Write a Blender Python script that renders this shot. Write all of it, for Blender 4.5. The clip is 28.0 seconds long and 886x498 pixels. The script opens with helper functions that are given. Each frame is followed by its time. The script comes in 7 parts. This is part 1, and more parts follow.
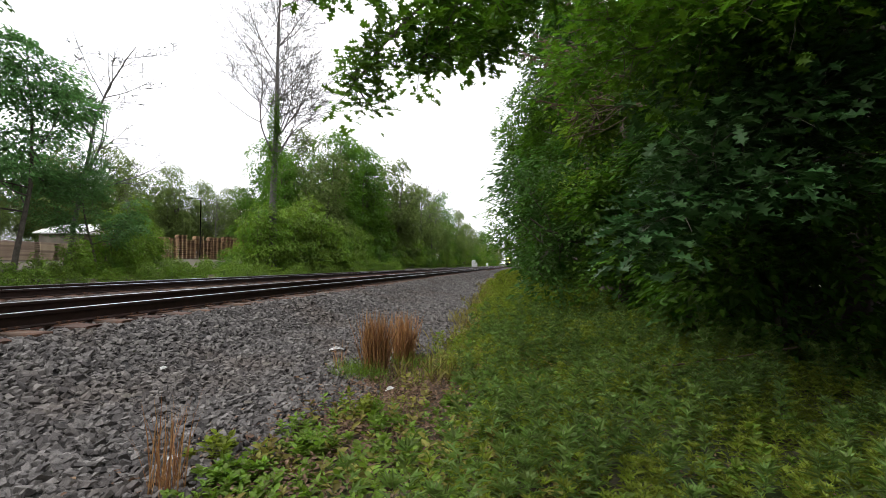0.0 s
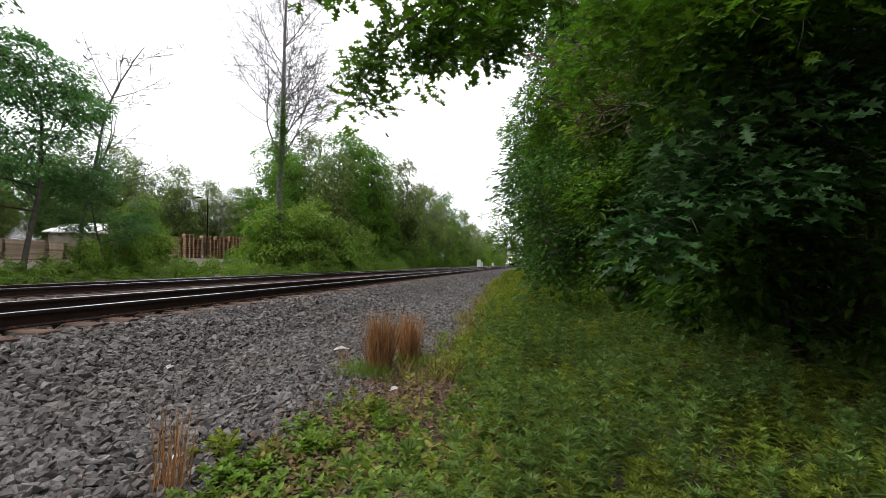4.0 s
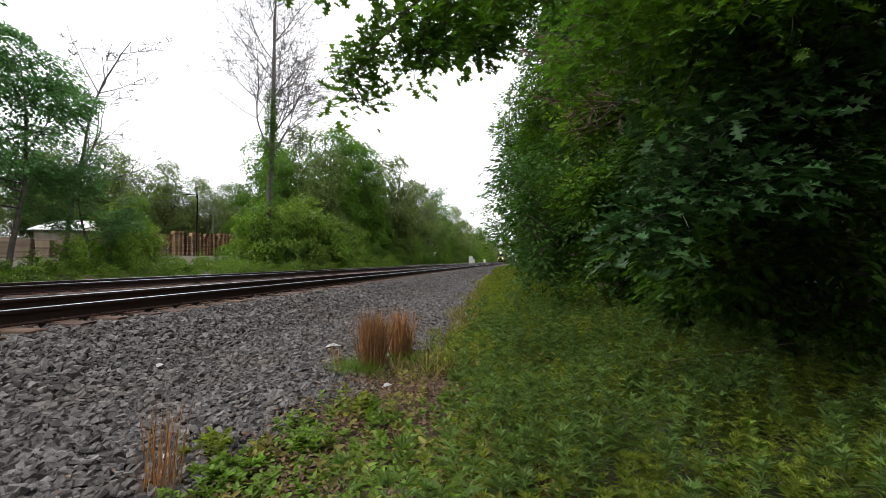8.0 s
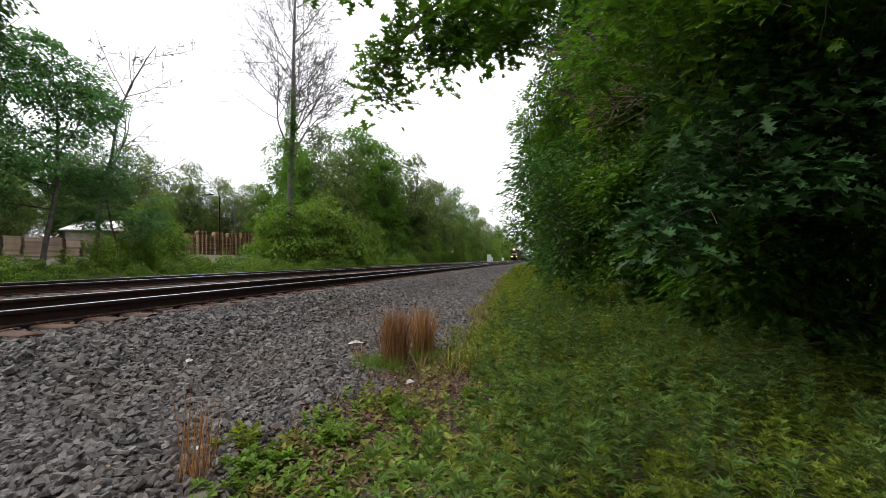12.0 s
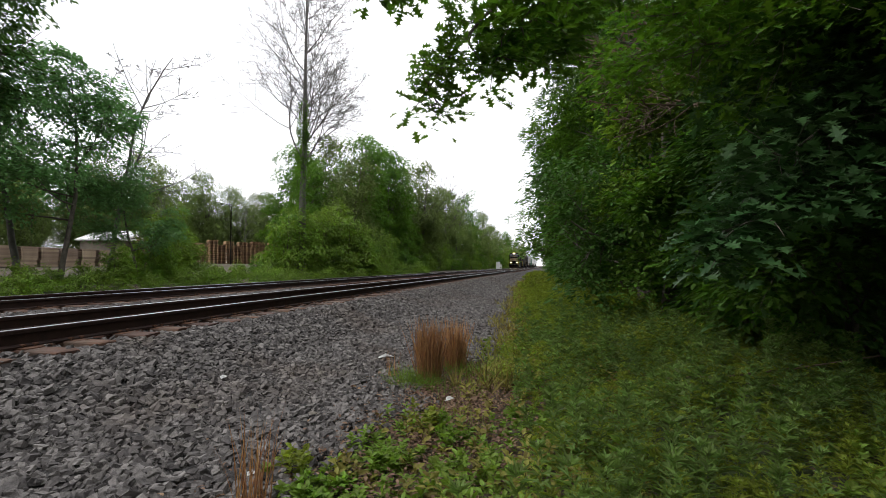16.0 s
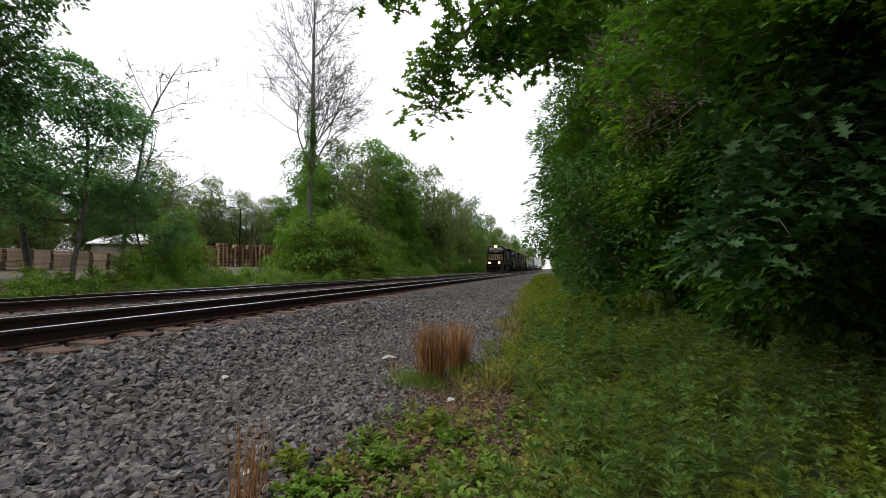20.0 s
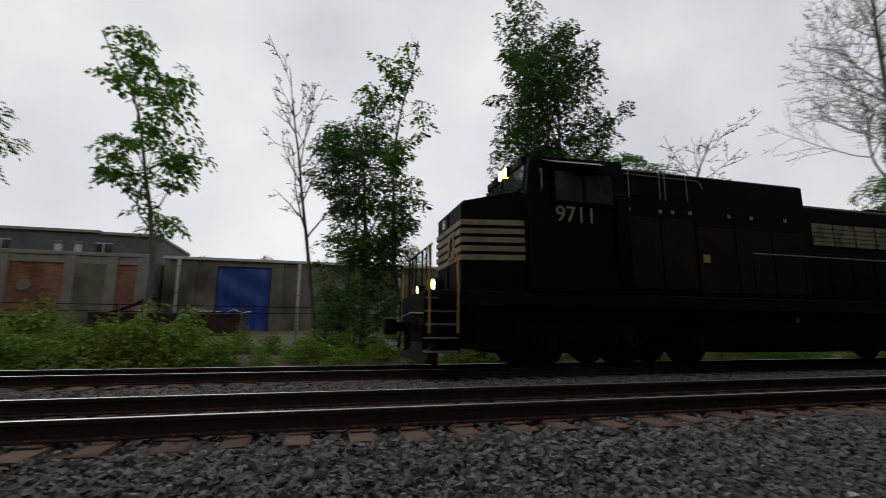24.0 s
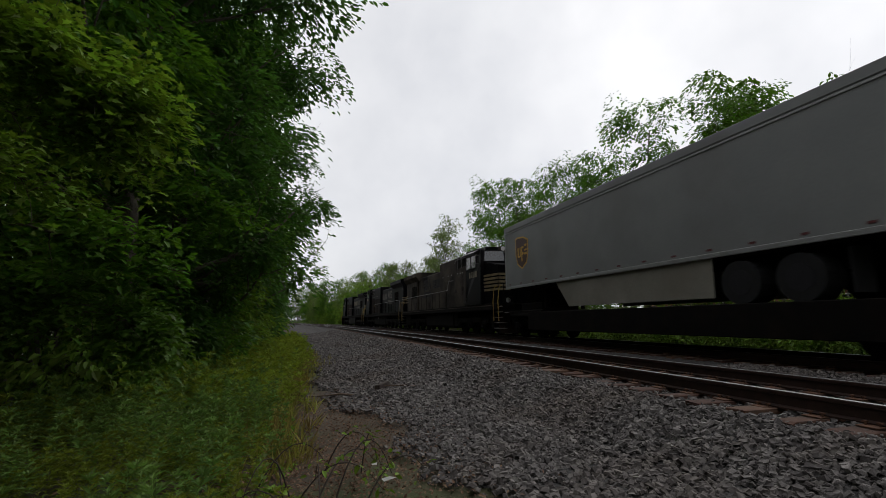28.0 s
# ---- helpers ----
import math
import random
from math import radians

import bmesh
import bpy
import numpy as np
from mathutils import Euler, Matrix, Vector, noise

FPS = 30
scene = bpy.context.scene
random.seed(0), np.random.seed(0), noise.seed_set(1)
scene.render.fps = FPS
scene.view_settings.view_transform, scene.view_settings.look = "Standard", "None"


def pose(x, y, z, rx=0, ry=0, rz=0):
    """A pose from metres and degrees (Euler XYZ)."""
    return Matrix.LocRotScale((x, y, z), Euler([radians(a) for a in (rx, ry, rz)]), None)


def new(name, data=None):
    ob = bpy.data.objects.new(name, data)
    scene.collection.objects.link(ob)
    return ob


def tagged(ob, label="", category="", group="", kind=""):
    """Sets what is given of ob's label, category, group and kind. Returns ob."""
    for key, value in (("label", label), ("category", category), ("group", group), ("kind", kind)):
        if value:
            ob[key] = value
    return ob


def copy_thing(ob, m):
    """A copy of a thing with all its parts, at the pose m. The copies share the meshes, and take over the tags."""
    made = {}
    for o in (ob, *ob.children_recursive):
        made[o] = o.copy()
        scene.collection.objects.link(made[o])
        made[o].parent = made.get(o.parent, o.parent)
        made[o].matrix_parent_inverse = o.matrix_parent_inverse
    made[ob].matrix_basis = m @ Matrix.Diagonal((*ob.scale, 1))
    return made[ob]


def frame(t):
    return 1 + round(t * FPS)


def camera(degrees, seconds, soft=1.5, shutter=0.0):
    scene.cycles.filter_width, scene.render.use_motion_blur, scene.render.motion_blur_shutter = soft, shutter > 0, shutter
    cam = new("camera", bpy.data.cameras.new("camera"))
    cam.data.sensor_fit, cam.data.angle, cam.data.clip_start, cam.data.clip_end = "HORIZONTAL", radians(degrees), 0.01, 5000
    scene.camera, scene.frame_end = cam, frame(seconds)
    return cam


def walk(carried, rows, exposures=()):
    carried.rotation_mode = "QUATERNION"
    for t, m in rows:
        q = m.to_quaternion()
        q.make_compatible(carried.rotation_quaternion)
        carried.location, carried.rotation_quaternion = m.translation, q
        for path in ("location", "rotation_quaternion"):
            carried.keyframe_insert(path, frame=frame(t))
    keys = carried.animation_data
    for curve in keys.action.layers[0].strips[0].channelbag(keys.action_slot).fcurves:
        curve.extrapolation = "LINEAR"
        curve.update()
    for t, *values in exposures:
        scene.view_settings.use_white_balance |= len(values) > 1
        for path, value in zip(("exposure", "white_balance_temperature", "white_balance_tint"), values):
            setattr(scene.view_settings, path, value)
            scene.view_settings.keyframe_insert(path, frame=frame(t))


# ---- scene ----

# camera: seconds, x, y, z, tilt up, lean, turn to the left of the line
cam = camera(87.1, 28.0, soft=0.7, shutter=0.12)
PATH = [
    (0.0, 5.672, 0.000, 0.567, 1.89, -0.28, 10.04),
    (0.5, 5.670, 0.003, 0.566, 1.96, -0.34, 10.28),
    (1.0, 5.670, -0.000, 0.569, 1.95, -0.44, 10.35),
    (2.0, 5.678, 0.002, 0.568, 1.89, -0.44, 10.51),
    (3.0, 5.678, 0.002, 0.568, 1.95, -0.47, 10.71),
    (3.5, 5.680, 0.002, 0.572, 1.93, -0.46, 10.80),
    (5.5, 5.686, 0.019, 0.573, 1.55, -0.33, 9.98),
    (6.5, 5.681, 0.013, 0.571, 1.55, -0.30, 9.71),
    (7.5, 5.676, 0.010, 0.574, 1.43, -0.25, 9.63),
    (8.0, 5.675, 0.013, 0.570, 1.44, -0.24, 9.72),
    (9.0, 5.679, 0.013, 0.572, 1.45, -0.17, 10.00),
    (10.0, 5.684, 0.013, 0.573, 1.42, -0.08, 10.33),
    (10.5, 5.681, 0.009, 0.572, 1.42, -0.04, 10.47),
    (11.0, 5.679, 0.011, 0.570, 1.25, -0.08, 10.79),
    (11.5, 5.670, 0.008, 0.570, 1.11, -0.07, 11.40),
    (12.0, 5.632, -0.012, 0.559, 1.24, -0.09, 11.92),
    (12.5, 5.551, 0.100, 0.562, 1.69, -0.11, 12.08),
    (13.0, 5.458, 0.173, 0.584, 1.78, -0.06, 12.03),
    (13.5, 5.324, 0.089, 0.607, 1.94, -0.03, 11.99),
    (15.5, 5.268, 0.035, 0.612, 2.26, 0.13, 12.75),
    (16.0, 5.278, 0.033, 0.620, 2.15, 0.20, 12.87),
    (17.0, 5.288, 0.047, 0.615, 2.17, 0.24, 13.03),
    (18.0, 5.316, 0.062, 0.610, 2.20, 0.34, 13.35),
    (19.0, 5.319, 0.062, 0.596, 2.43, 0.20, 13.46),
    (20.0, 5.344, 0.076, 0.588, 2.52, 0.26, 13.86),
    (20.5, 5.349, 0.091, 0.591, 2.45, 0.35, 14.16),
    (22.5, 5.304, 0.069, 0.599, 2.37, 0.43, 19.08),
    (23.0, 5.253, 0.084, 0.603, 4.62, 0.25, 27.91),
    (23.3, 5.148, 0.142, 0.622, 6.16, 0.08, 38.53),
    (23.5, 5.079, 0.181, 0.634, 7.83, -0.04, 47.93),
    (23.7, 5.029, 0.123, 0.686, 9.15, -0.02, 58.02),
    (23.9, 4.973, 0.079, 0.722, 10.20, -0.04, 68.75),
    (24.0, 4.960, 0.089, 0.742, 10.27, -0.17, 74.92),
    (24.1, 4.951, 0.084, 0.755, 10.87, -0.18, 80.93),
    (24.3, 4.933, 0.074, 0.781, 10.76, -0.20, 93.53),
    (24.5, 4.910, 0.074, 0.802, 10.70, -0.01, 106.56),
    (24.7, 4.900, 0.040, 0.808, 10.31, 0.07, 117.05),
    (25.0, 4.891, -0.011, 0.796, 9.95, 0.26, 134.51),
    (25.3, 4.915, -0.073, 0.772, 9.88, 0.30, 151.16),
    (25.5, 4.929, -0.115, 0.766, 9.81, 0.35, 153.28),
    (26.0, 4.938, -0.069, 0.771, 9.66, 0.33, 156.51),
    (26.5, 4.948, -0.109, 0.774, 9.37, 0.22, 157.76),
    (27.0, 4.941, -0.219, 0.808, 8.77, 0.23, 158.98),
    (27.5, 5.080, -0.533, 0.793, 8.65, 0.25, 160.99),
    (28.0, 5.099, -0.606, 0.790, 8.70, 0.38, 163.68),
]
EXPOSURES = [(0.0, 1.12), (3.5, 1.08), (11.0, 1.0), (13.5, 0.9), (16.0, 0.8), (20.5, 0.74), (22.5, 0.66), (23.0, 0.6), (23.5, 0.35), (24.0, -0.45), (24.5, -0.8), (25.0, -0.85), (25.5, -0.8), (26.0, -0.45), (27.0, -0.28), (28.0, -0.2)]
walk(cam, [(t, pose(x, y, z, 90 + tilt, lean, turn)) for t, x, y, z, tilt, lean, turn in PATH], EXPOSURES)

# ---- sky and sun: a bright overcast day ----
world = bpy.data.worlds.new("overcast_sky")
scene.world = world
world.use_nodes = True
wn, wl = world.node_tree.nodes, world.node_tree.links
wn.clear()
w_out = wn.new("ShaderNodeOutputWorld")
w_bg = wn.new("ShaderNodeBackground")
w_sky = wn.new("ShaderNodeTexSky")
w_sky.sky_type = "NISHITA"
w_sky.sun_disc = False
w_sky.sun_elevation, w_sky.sun_rotation = radians(48), radians(236)
w_noise = wn.new("ShaderNodeTexNoise")
w_noise.inputs["Scale"].default_value = 2.6
w_noise.inputs["Detail"].default_value = 5
w_noise.inputs["Roughness"].default_value = 0.5
w_ramp = wn.new("ShaderNodeValToRGB")
w_ramp.color_ramp.elements[0].position, w_ramp.color_ramp.elements[1].position = 0.32, 0.7
w_ramp.color_ramp.elements[0].color = (7.4, 7.55, 8.0, 1)
w_ramp.color_ramp.elements[1].color = (10.7, 10.7, 10.9, 1)
w_mix = wn.new("ShaderNodeMix")
w_mix.data_type = "RGBA"
w_mix.inputs[0].default_value = 0.93
wl.new(w_noise.outputs["Fac"], w_ramp.inputs[0])
wl.new(w_sky.outputs[0], w_mix.inputs[6])
# brighter towards the veiled sun
w_co = wn.new("ShaderNodeTexCoord")
w_dot = wn.new("ShaderNodeVectorMath")
w_dot.operation = "DOT_PRODUCT"
w_dot.inputs[1].default_value = (-0.97, 0.05, 0.1)
w_gain = wn.new("ShaderNodeMapRange")
w_gain.inputs["From Min"].default_value, w_gain.inputs["From Max"].default_value = -1.0, 1.0
w_gain.inputs["To Min"].default_value, w_gain.inputs["To Max"].default_value = 0.86, 1.2
w_mul = wn.new("ShaderNodeVectorMath")
w_mul.operation = "SCALE"
wl.new(w_co.outputs["Generated"], w_dot.inputs[0])
wl.new(w_dot.outputs["Value"], w_gain.inputs["Value"])
wl.new(w_ramp.outputs[0], w_mul.inputs[0])
wl.new(w_gain.outputs[0], w_mul.inputs["Scale"])
wl.new(w_mul.outputs[0], w_mix.inputs[7])
wl.new(w_mix.outputs[2], w_bg.inputs[0])
w_bg.inputs[1].default_value = 0.1
wl.new(w_bg.outputs[0], w_out.inputs[0])

sun = new("sun", bpy.data.lights.new("sun", "SUN"))
sun.data.energy, sun.data.angle, sun.data.color = 0.6, radians(25), (1.0, 0.97, 0.93)
sun.matrix_world = pose(0, 0, 60, 42, 0, -56)

# ---- materials ----
def material(name, c1, c2, rough=0.8, metal=0.0, scale=6.0, bump=0.3, fine=60.0, third=None, third_scale=0.8,
             third_amount=0.5, per_island=0.0, per_object=0.0, bump_dist=0.01, spec=0.4):
    """Two tones mixed by a coarse and a fine noise, a third tone in patches, fine relief, and spread from piece to piece."""
    m = bpy.data.materials.new(name)
    m.use_nodes = True
    nt, ln = m.node_tree.nodes, m.node_tree.links
    b = nt["Principled BSDF"]
    co = nt.new("ShaderNodeTexCoord")
    n1, n2 = nt.new("ShaderNodeTexNoise"), nt.new("ShaderNodeTexNoise")
    n1.inputs["Scale"].default_value, n2.inputs["Scale"].default_value = scale, fine
    n1.inputs["Detail"].default_value, n2.inputs["Detail"].default_value = 5, 3
    ln.new(co.outputs["Object"], n1.inputs["Vector"])
    ln.new(co.outputs["Object"], n2.inputs["Vector"])
    add = nt.new("ShaderNodeMath")
    add.operation = "MULTIPLY_ADD"
    add.inputs[1].default_value, add.inputs[2].default_value = 0.45, 0.0
    ln.new(n2.outputs["Fac"], add.inputs[0])
    mad = nt.new("ShaderNodeMath")
    mad.operation = "MULTIPLY_ADD"
    mad.inputs[1].default_value = 0.75
    ln.new(n1.outputs["Fac"], mad.inputs[0])
    ln.new(add.outputs[0], mad.inputs[2])
    rng = nt.new("ShaderNodeMapRange")
    rng.inputs["From Min"].default_value, rng.inputs["From Max"].default_value = 0.38, 0.82
    ln.new(mad.outputs[0], rng.inputs["Value"])
    mix = nt.new("ShaderNodeMix")
    mix.data_type = "RGBA"
    mix.inputs[6].default_value, mix.inputs[7].default_value = (*c1, 1), (*c2, 1)
    ln.new(rng.outputs[0], mix.inputs[0])
    colour = mix.outputs[2]
    if third:
        n3 = nt.new("ShaderNodeTexNoise")
        n3.inputs["Scale"].default_value, n3.inputs["Detail"].default_value = third_scale, 6
        ln.new(co.outputs["Object"], n3.inputs["Vector"])
        r3 = nt.new("ShaderNodeMapRange")
        r3.inputs["From Min"].default_value, r3.inputs["From Max"].default_value = 0.48, 0.66
        r3.inputs["To Max"].default_value = third_amount
        ln.new(n3.outputs["Fac"], r3.inputs["Value"])
        mx = nt.new("ShaderNodeMix")
        mx.data_type = "RGBA"
        mx.inputs[7].default_value = (*third, 1)
        ln.new(r3.outputs[0], mx.inputs[0])
        ln.new(colour, mx.inputs[6])
        colour = mx.outputs[2]
    for amount, node, sock in ((per_island, "ShaderNodeNewGeometry", "Random Per Island"), (per_object, "ShaderNodeObjectInfo", "Random")):
        if amount:
            g = nt.new(node)
            hs = nt.new("ShaderNodeHueSaturation")
            for i, (lo, hi) in (("Value", (1 - amount, 1 + amount)), ("Hue", (0.5 - 0.03 * amount, 0.5 + 0.03 * amount))):
                r = nt.new("ShaderNodeMapRange")
                r.inputs["To Min"].default_value, r.inputs["To Max"].default_value = lo, hi
                ln.new(g.outputs[sock], r.inputs["Value"])
                ln.new(r.outputs[0], hs.inputs[i])
            ln.new(colour, hs.inputs["Color"])
            colour = hs.outputs["Color"]
    ln.new(colour, b.inputs["Base Color"])
    b.inputs["Roughness"].default_value, b.inputs["Metallic"].default_value = rough, metal
    b.inputs["Specular IOR Level"].default_value = spec
    if bump:
        bp = nt.new("ShaderNodeBump")
        bp.inputs["Strength"].default_value, bp.inputs["Distance"].default_value = bump, bump_dist
        ln.new(mad.outputs[0], bp.inputs["Height"])
        ln.new(bp.outputs[0], b.inputs["Normal"])
    return m


def leaf_material(name, c1, c2, spread=0.4, through_light=0.22, rough=0.45):
    """Leaf: two greens spread leaf by leaf, some light through it."""
    m = material(name, c1, c2, rough=rough, scale=0.7, fine=9.0, bump=0.0, per_island=spread, per_object=0.12, spec=0.18)
    nt, ln = m.node_tree.nodes, m.node_tree.links
    b, out = nt["Principled BSDF"], nt["Material Output"]
    tr = nt.new("ShaderNodeBsdfTranslucent")
    src = b.inputs["Base Color"].links[0].from_socket
    br = nt.new("ShaderNodeHueSaturation")
    br.inputs["Saturation"].default_value, br.inputs["Value"].default_value = 1.1, 1.3
    ln.new(src, br.inputs["Color"])
    ln.new(br.outputs[0], tr.inputs["Color"])
    ms = nt.new("ShaderNodeMixShader")
    ms.inputs[0].default_value = through_light
    ln.new(b.outputs[0], ms.inputs[1])
    ln.new(tr.outputs[0], ms.inputs[2])
    ln.new(ms.outputs[0], out.inputs["Surface"])
    return m


def glow(name, colour, strength):
    m = bpy.data.materials.new(name)
    m.use_nodes = True
    b = m.node_tree.nodes["Principled BSDF"]
    b.inputs["Base Color"].default_value = (*colour, 1)
    b.inputs["Emission Color"].default_value = (*colour, 1)
    b.inputs["Emission Strength"].default_value = strength
    return m


M_SOIL = material("soil", (0.045, 0.035, 0.025), (0.12, 0.09, 0.06), 0.95, scale=2.0, fine=45, bump=0.8, third=(0.05, 0.085, 0.022), third_scale=0.5, third_amount=0.8, bump_dist=0.03)
# the near-black tone paints in the shade of the gaps between stones
M_BALLAST = material("ballast_bed_shaded_gaps", (0.006, 0.0055, 0.0055), (0.085, 0.080, 0.077), 0.95, scale=14, fine=34, bump=1.0, third=(0.075, 0.055, 0.045), third_scale=0.35, third_amount=0.45, bump_dist=0.06)
M_STONE = material("crushed_stone", (0.042, 0.037, 0.035), (0.190, 0.174, 0.165), 0.9, scale=9, fine=90, bump=0.4, third=(0.10, 0.08, 0.068), third_scale=0.6, third_amount=0.6, per_island=0.55)
M_STONEPIECE = material("loose_stone", (0.042, 0.037, 0.035), (0.190, 0.174, 0.165), 0.9, scale=3, fine=20, bump=0.4, per_object=0.5)
M_TIE = material("weathered_tie", (0.040, 0.020, 0.014), (0.15, 0.068, 0.042), 0.9, scale=5, fine=70, bump=0.6, third=(0.09, 0.07, 0.055), third_scale=1.5, third_amount=0.6, per_object=0.35)
M_RAIL = material("rusty_rail", (0.014, 0.0075, 0.0058), (0.042, 0.019, 0.0125), 0.75, metal=0.3, scale=7, fine=80, bump=0.3, bump_dist=0.003)
M_RAILTOP = material("polished_rail_head", (0.42, 0.42, 0.43), (0.66, 0.66, 0.67), 0.34, metal=1.0, scale=30, fine=200, bump=0.05)
M_PLATE = material("rusty_plate", (0.06, 0.03, 0.02), (0.15, 0.075, 0.042), 0.85, metal=0.2, scale=10, fine=90, bump=0.4, bump_dist=0.003)
M_BARK = material("bark", (0.05, 0.042, 0.034), (0.14, 0.12, 0.1), 0.95, scale=5, fine=40, bump=0.9, bump_dist=0.02)
M_BARKPALE = material("dead_bark", (0.12, 0.11, 0.10), (0.26, 0.25, 0.23), 0.9, scale=5, fine=40, bump=0.6, bump_dist=0.02)
M_BARKBROWN = material("brown_dead_twig", (0.07, 0.045, 0.03), (0.17, 0.12, 0.085), 0.9, scale=6, fine=40, bump=0.4, bump_dist=0.01)
M_BARKDEAD = material("grey_dead_bark", (0.06, 0.055, 0.05), (0.15, 0.14, 0.13), 0.9, scale=5, fine=40, bump=0.6, bump_dist=0.02)
M_LEAF_DARK = leaf_material("leaf_dark", (0.034, 0.078, 0.016), (0.072, 0.145, 0.028), 0.3, through_light=0.36)
M_LEAF_BLUE = leaf_material("leaf_blue_green", (0.034, 0.080, 0.026), (0.066, 0.128, 0.042), 0.3, through_light=0.3)
# maple green raised to imitate the bright sky's veiling glare
M_LEAF_MAPLE = leaf_material("maple_leaf_veiled", (0.075, 0.165, 0.055), (0.143, 0.260, 0.088), 0.25, through_light=0.45)
M_LEAF_MID = leaf_material("leaf_mid", (0.056, 0.124, 0.016), (0.112, 0.210, 0.030), 0.3, through_light=0.42)
M_LEAF_LIGHT = leaf_material("leaf_light", (0.100, 0.180, 0.022), (0.185, 0.270, 0.045), through_light=0.38)
# far leaves: aerial haze is mixed into the green, lighter and greyer
M_LEAF_HAZED = leaf_material("leaf_far_hazed", (0.090, 0.138, 0.036), (0.175, 0.228, 0.062), 0.25, through_light=0.32)
M_WEED = leaf_material("weed_leaf", (0.112, 0.155, 0.022), (0.230, 0.272, 0.042), 0.4, through_light=0.45)
M_WEEDBLUE = leaf_material("mugwort_leaf", (0.078, 0.138, 0.032), (0.160, 0.235, 0.058), 0.4, through_light=0.38)
M_GRASS = leaf_material("grass_blade", (0.109, 0.193, 0.025), (0.231, 0.283, 0.045), through_light=0.3)
M_STRAW = leaf_material("dry_straw", (0.24, 0.125, 0.055), (0.42, 0.225, 0.11), through_light=0.15, rough=0.8)
M_VERGE = leaf_material("verge_grass", (0.18, 0.115, 0.04), (0.20, 0.21, 0.05), 0.5, through_light=0.3, rough=0.7)
M_LITTER = leaf_material("dead_leaf", (0.115, 0.068, 0.043), (0.288, 0.190, 0.132), through_light=0.1, rough=0.9)

# ---- building blocks ----
rs = np.random.RandomState(11)


def curve_x(y):
    """How far the line bends to the side, behind the camera's place."""
    return np.where(y < -5, (y + 5) ** 2 / 2500.0, 0.0)


def mesh_from(name, verts, faces_flat, sizes, mats, smooth=False, mat_index=None):
    """One mesh from arrays: vertices, a flat list of corners, corners per face."""
    me = bpy.data.meshes.new(name)
    verts = np.asarray(verts, dtype=np.float32)
    faces_flat = np.asarray(faces_flat, dtype=np.int32)
    sizes = np.asarray(sizes, dtype=np.int32)
    me.vertices.add(len(verts))
    me.vertices.foreach_set("co", verts.ravel())
    me.loops.add(len(faces_flat))
    me.loops.foreach_set("vertex_index", faces_flat)
    me.polygons.add(len(sizes))
    starts = np.concatenate([[0], np.cumsum(sizes)[:-1]]).astype(np.int32)
    me.polygons.foreach_set("loop_start", starts)
    me.polygons.foreach_set("loop_total", sizes)
    for m in mats:
        me.materials.append(m)
    if mat_index is not None:
        me.polygons.foreach_set("material_index", np.asarray(mat_index, dtype=np.int32))
    me.polygons.foreach_set("use_smooth", np.full(len(sizes), smooth))
    me.update(calc_edges=True)
    return me


def part(name, bm, mat, parent, label="", smooth=False):
    """Links a bmesh, or a finished mesh, as one mesh object under a thing or a part."""
    if isinstance(bm, bpy.types.Mesh):
        me = bm
    else:
        me = bpy.data.meshes.new(name)
        bm.to_mesh(me)
        bm.free()
        if smooth:
            me.polygons.foreach_set("use_smooth", np.full(len(me.polygons), True))
    if mat is not None and not me.materials:
        me.materials.append(mat)
    ob = new(name, me)
    ob.parent = parent
    if label:
        ob["label"] = label
    return ob


def thing(name, label, category, m=None, group="", kind=""):
    ob = new(name)
    ob.empty_display_size = 0.2
    if m is not None:
        ob.matrix_basis = m
    return tagged(ob, label, category, group, kind)


def box(bm, x0, x1, y0, y1, z0, z1, bevel=0.0):
    """A box into bm, with its edges taken off."""
    r = bmesh.ops.create_cube(bm, size=1.0, matrix=Matrix.Translation(((x0 + x1) / 2, (y0 + y1) / 2, (z0 + z1) / 2)) @ Matrix.Diagonal((x1 - x0, y1 - y0, z1 - z0, 1)))
    if bevel:
        es = {e for v in r["verts"] for e in v.link_edges}
        bmesh.ops.bevel(bm, geom=list(es), offset=bevel, segments=1, affect="EDGES")
    return bm


def boxes(*rows, bevel=0.0):
    bm = bmesh.new()
    for r in rows:
        box(bm, *r, bevel=bevel)
    return bm


def rod(bm, a, b, r, sides=8, r2=None):
    """A round bar from a to b."""
    a, b = Vector(a), Vector(b)
    d = b - a
    m = Matrix.Translation((a + b) / 2) @ d.to_track_quat("Z", "Y").to_matrix().to_4x4()
    bmesh.ops.create_cone(bm, cap_ends=True, segments=sides, radius1=r, radius2=r if r2 is None else r2, depth=d.length, matrix=m)
    return bm


def path_rod(points, r, sides=6):
    bm = bmesh.new()
    for a, b in zip(points[:-1], points[1:]):
        rod(bm, a, b, r, sides)
    return bm


def prism(profile, x0, x1, axis="x"):
    """A profile of (y, z) corners drawn out from x0 to x1."""
    bm = bmesh.new()
    if axis == "x":
        a = [bm.verts.new((x0, y, z)) for y, z in profile]
        b = [bm.verts.new((x1, y, z)) for y, z in profile]
    else:
        a = [bm.verts.new((y, x0, z)) for y, z in profile]
        b = [bm.verts.new((y, x1, z)) for y, z in profile]
    n = len(profile)
    bm.faces.new(a)
    bm.faces.new(b[::-1])
    for i in range(n):
        bm.faces.new((a[i], b[i], b[(i + 1) % n], a[(i + 1) % n]))
    bmesh.ops.recalc_face_normals(bm, faces=bm.faces[:])
    return bm


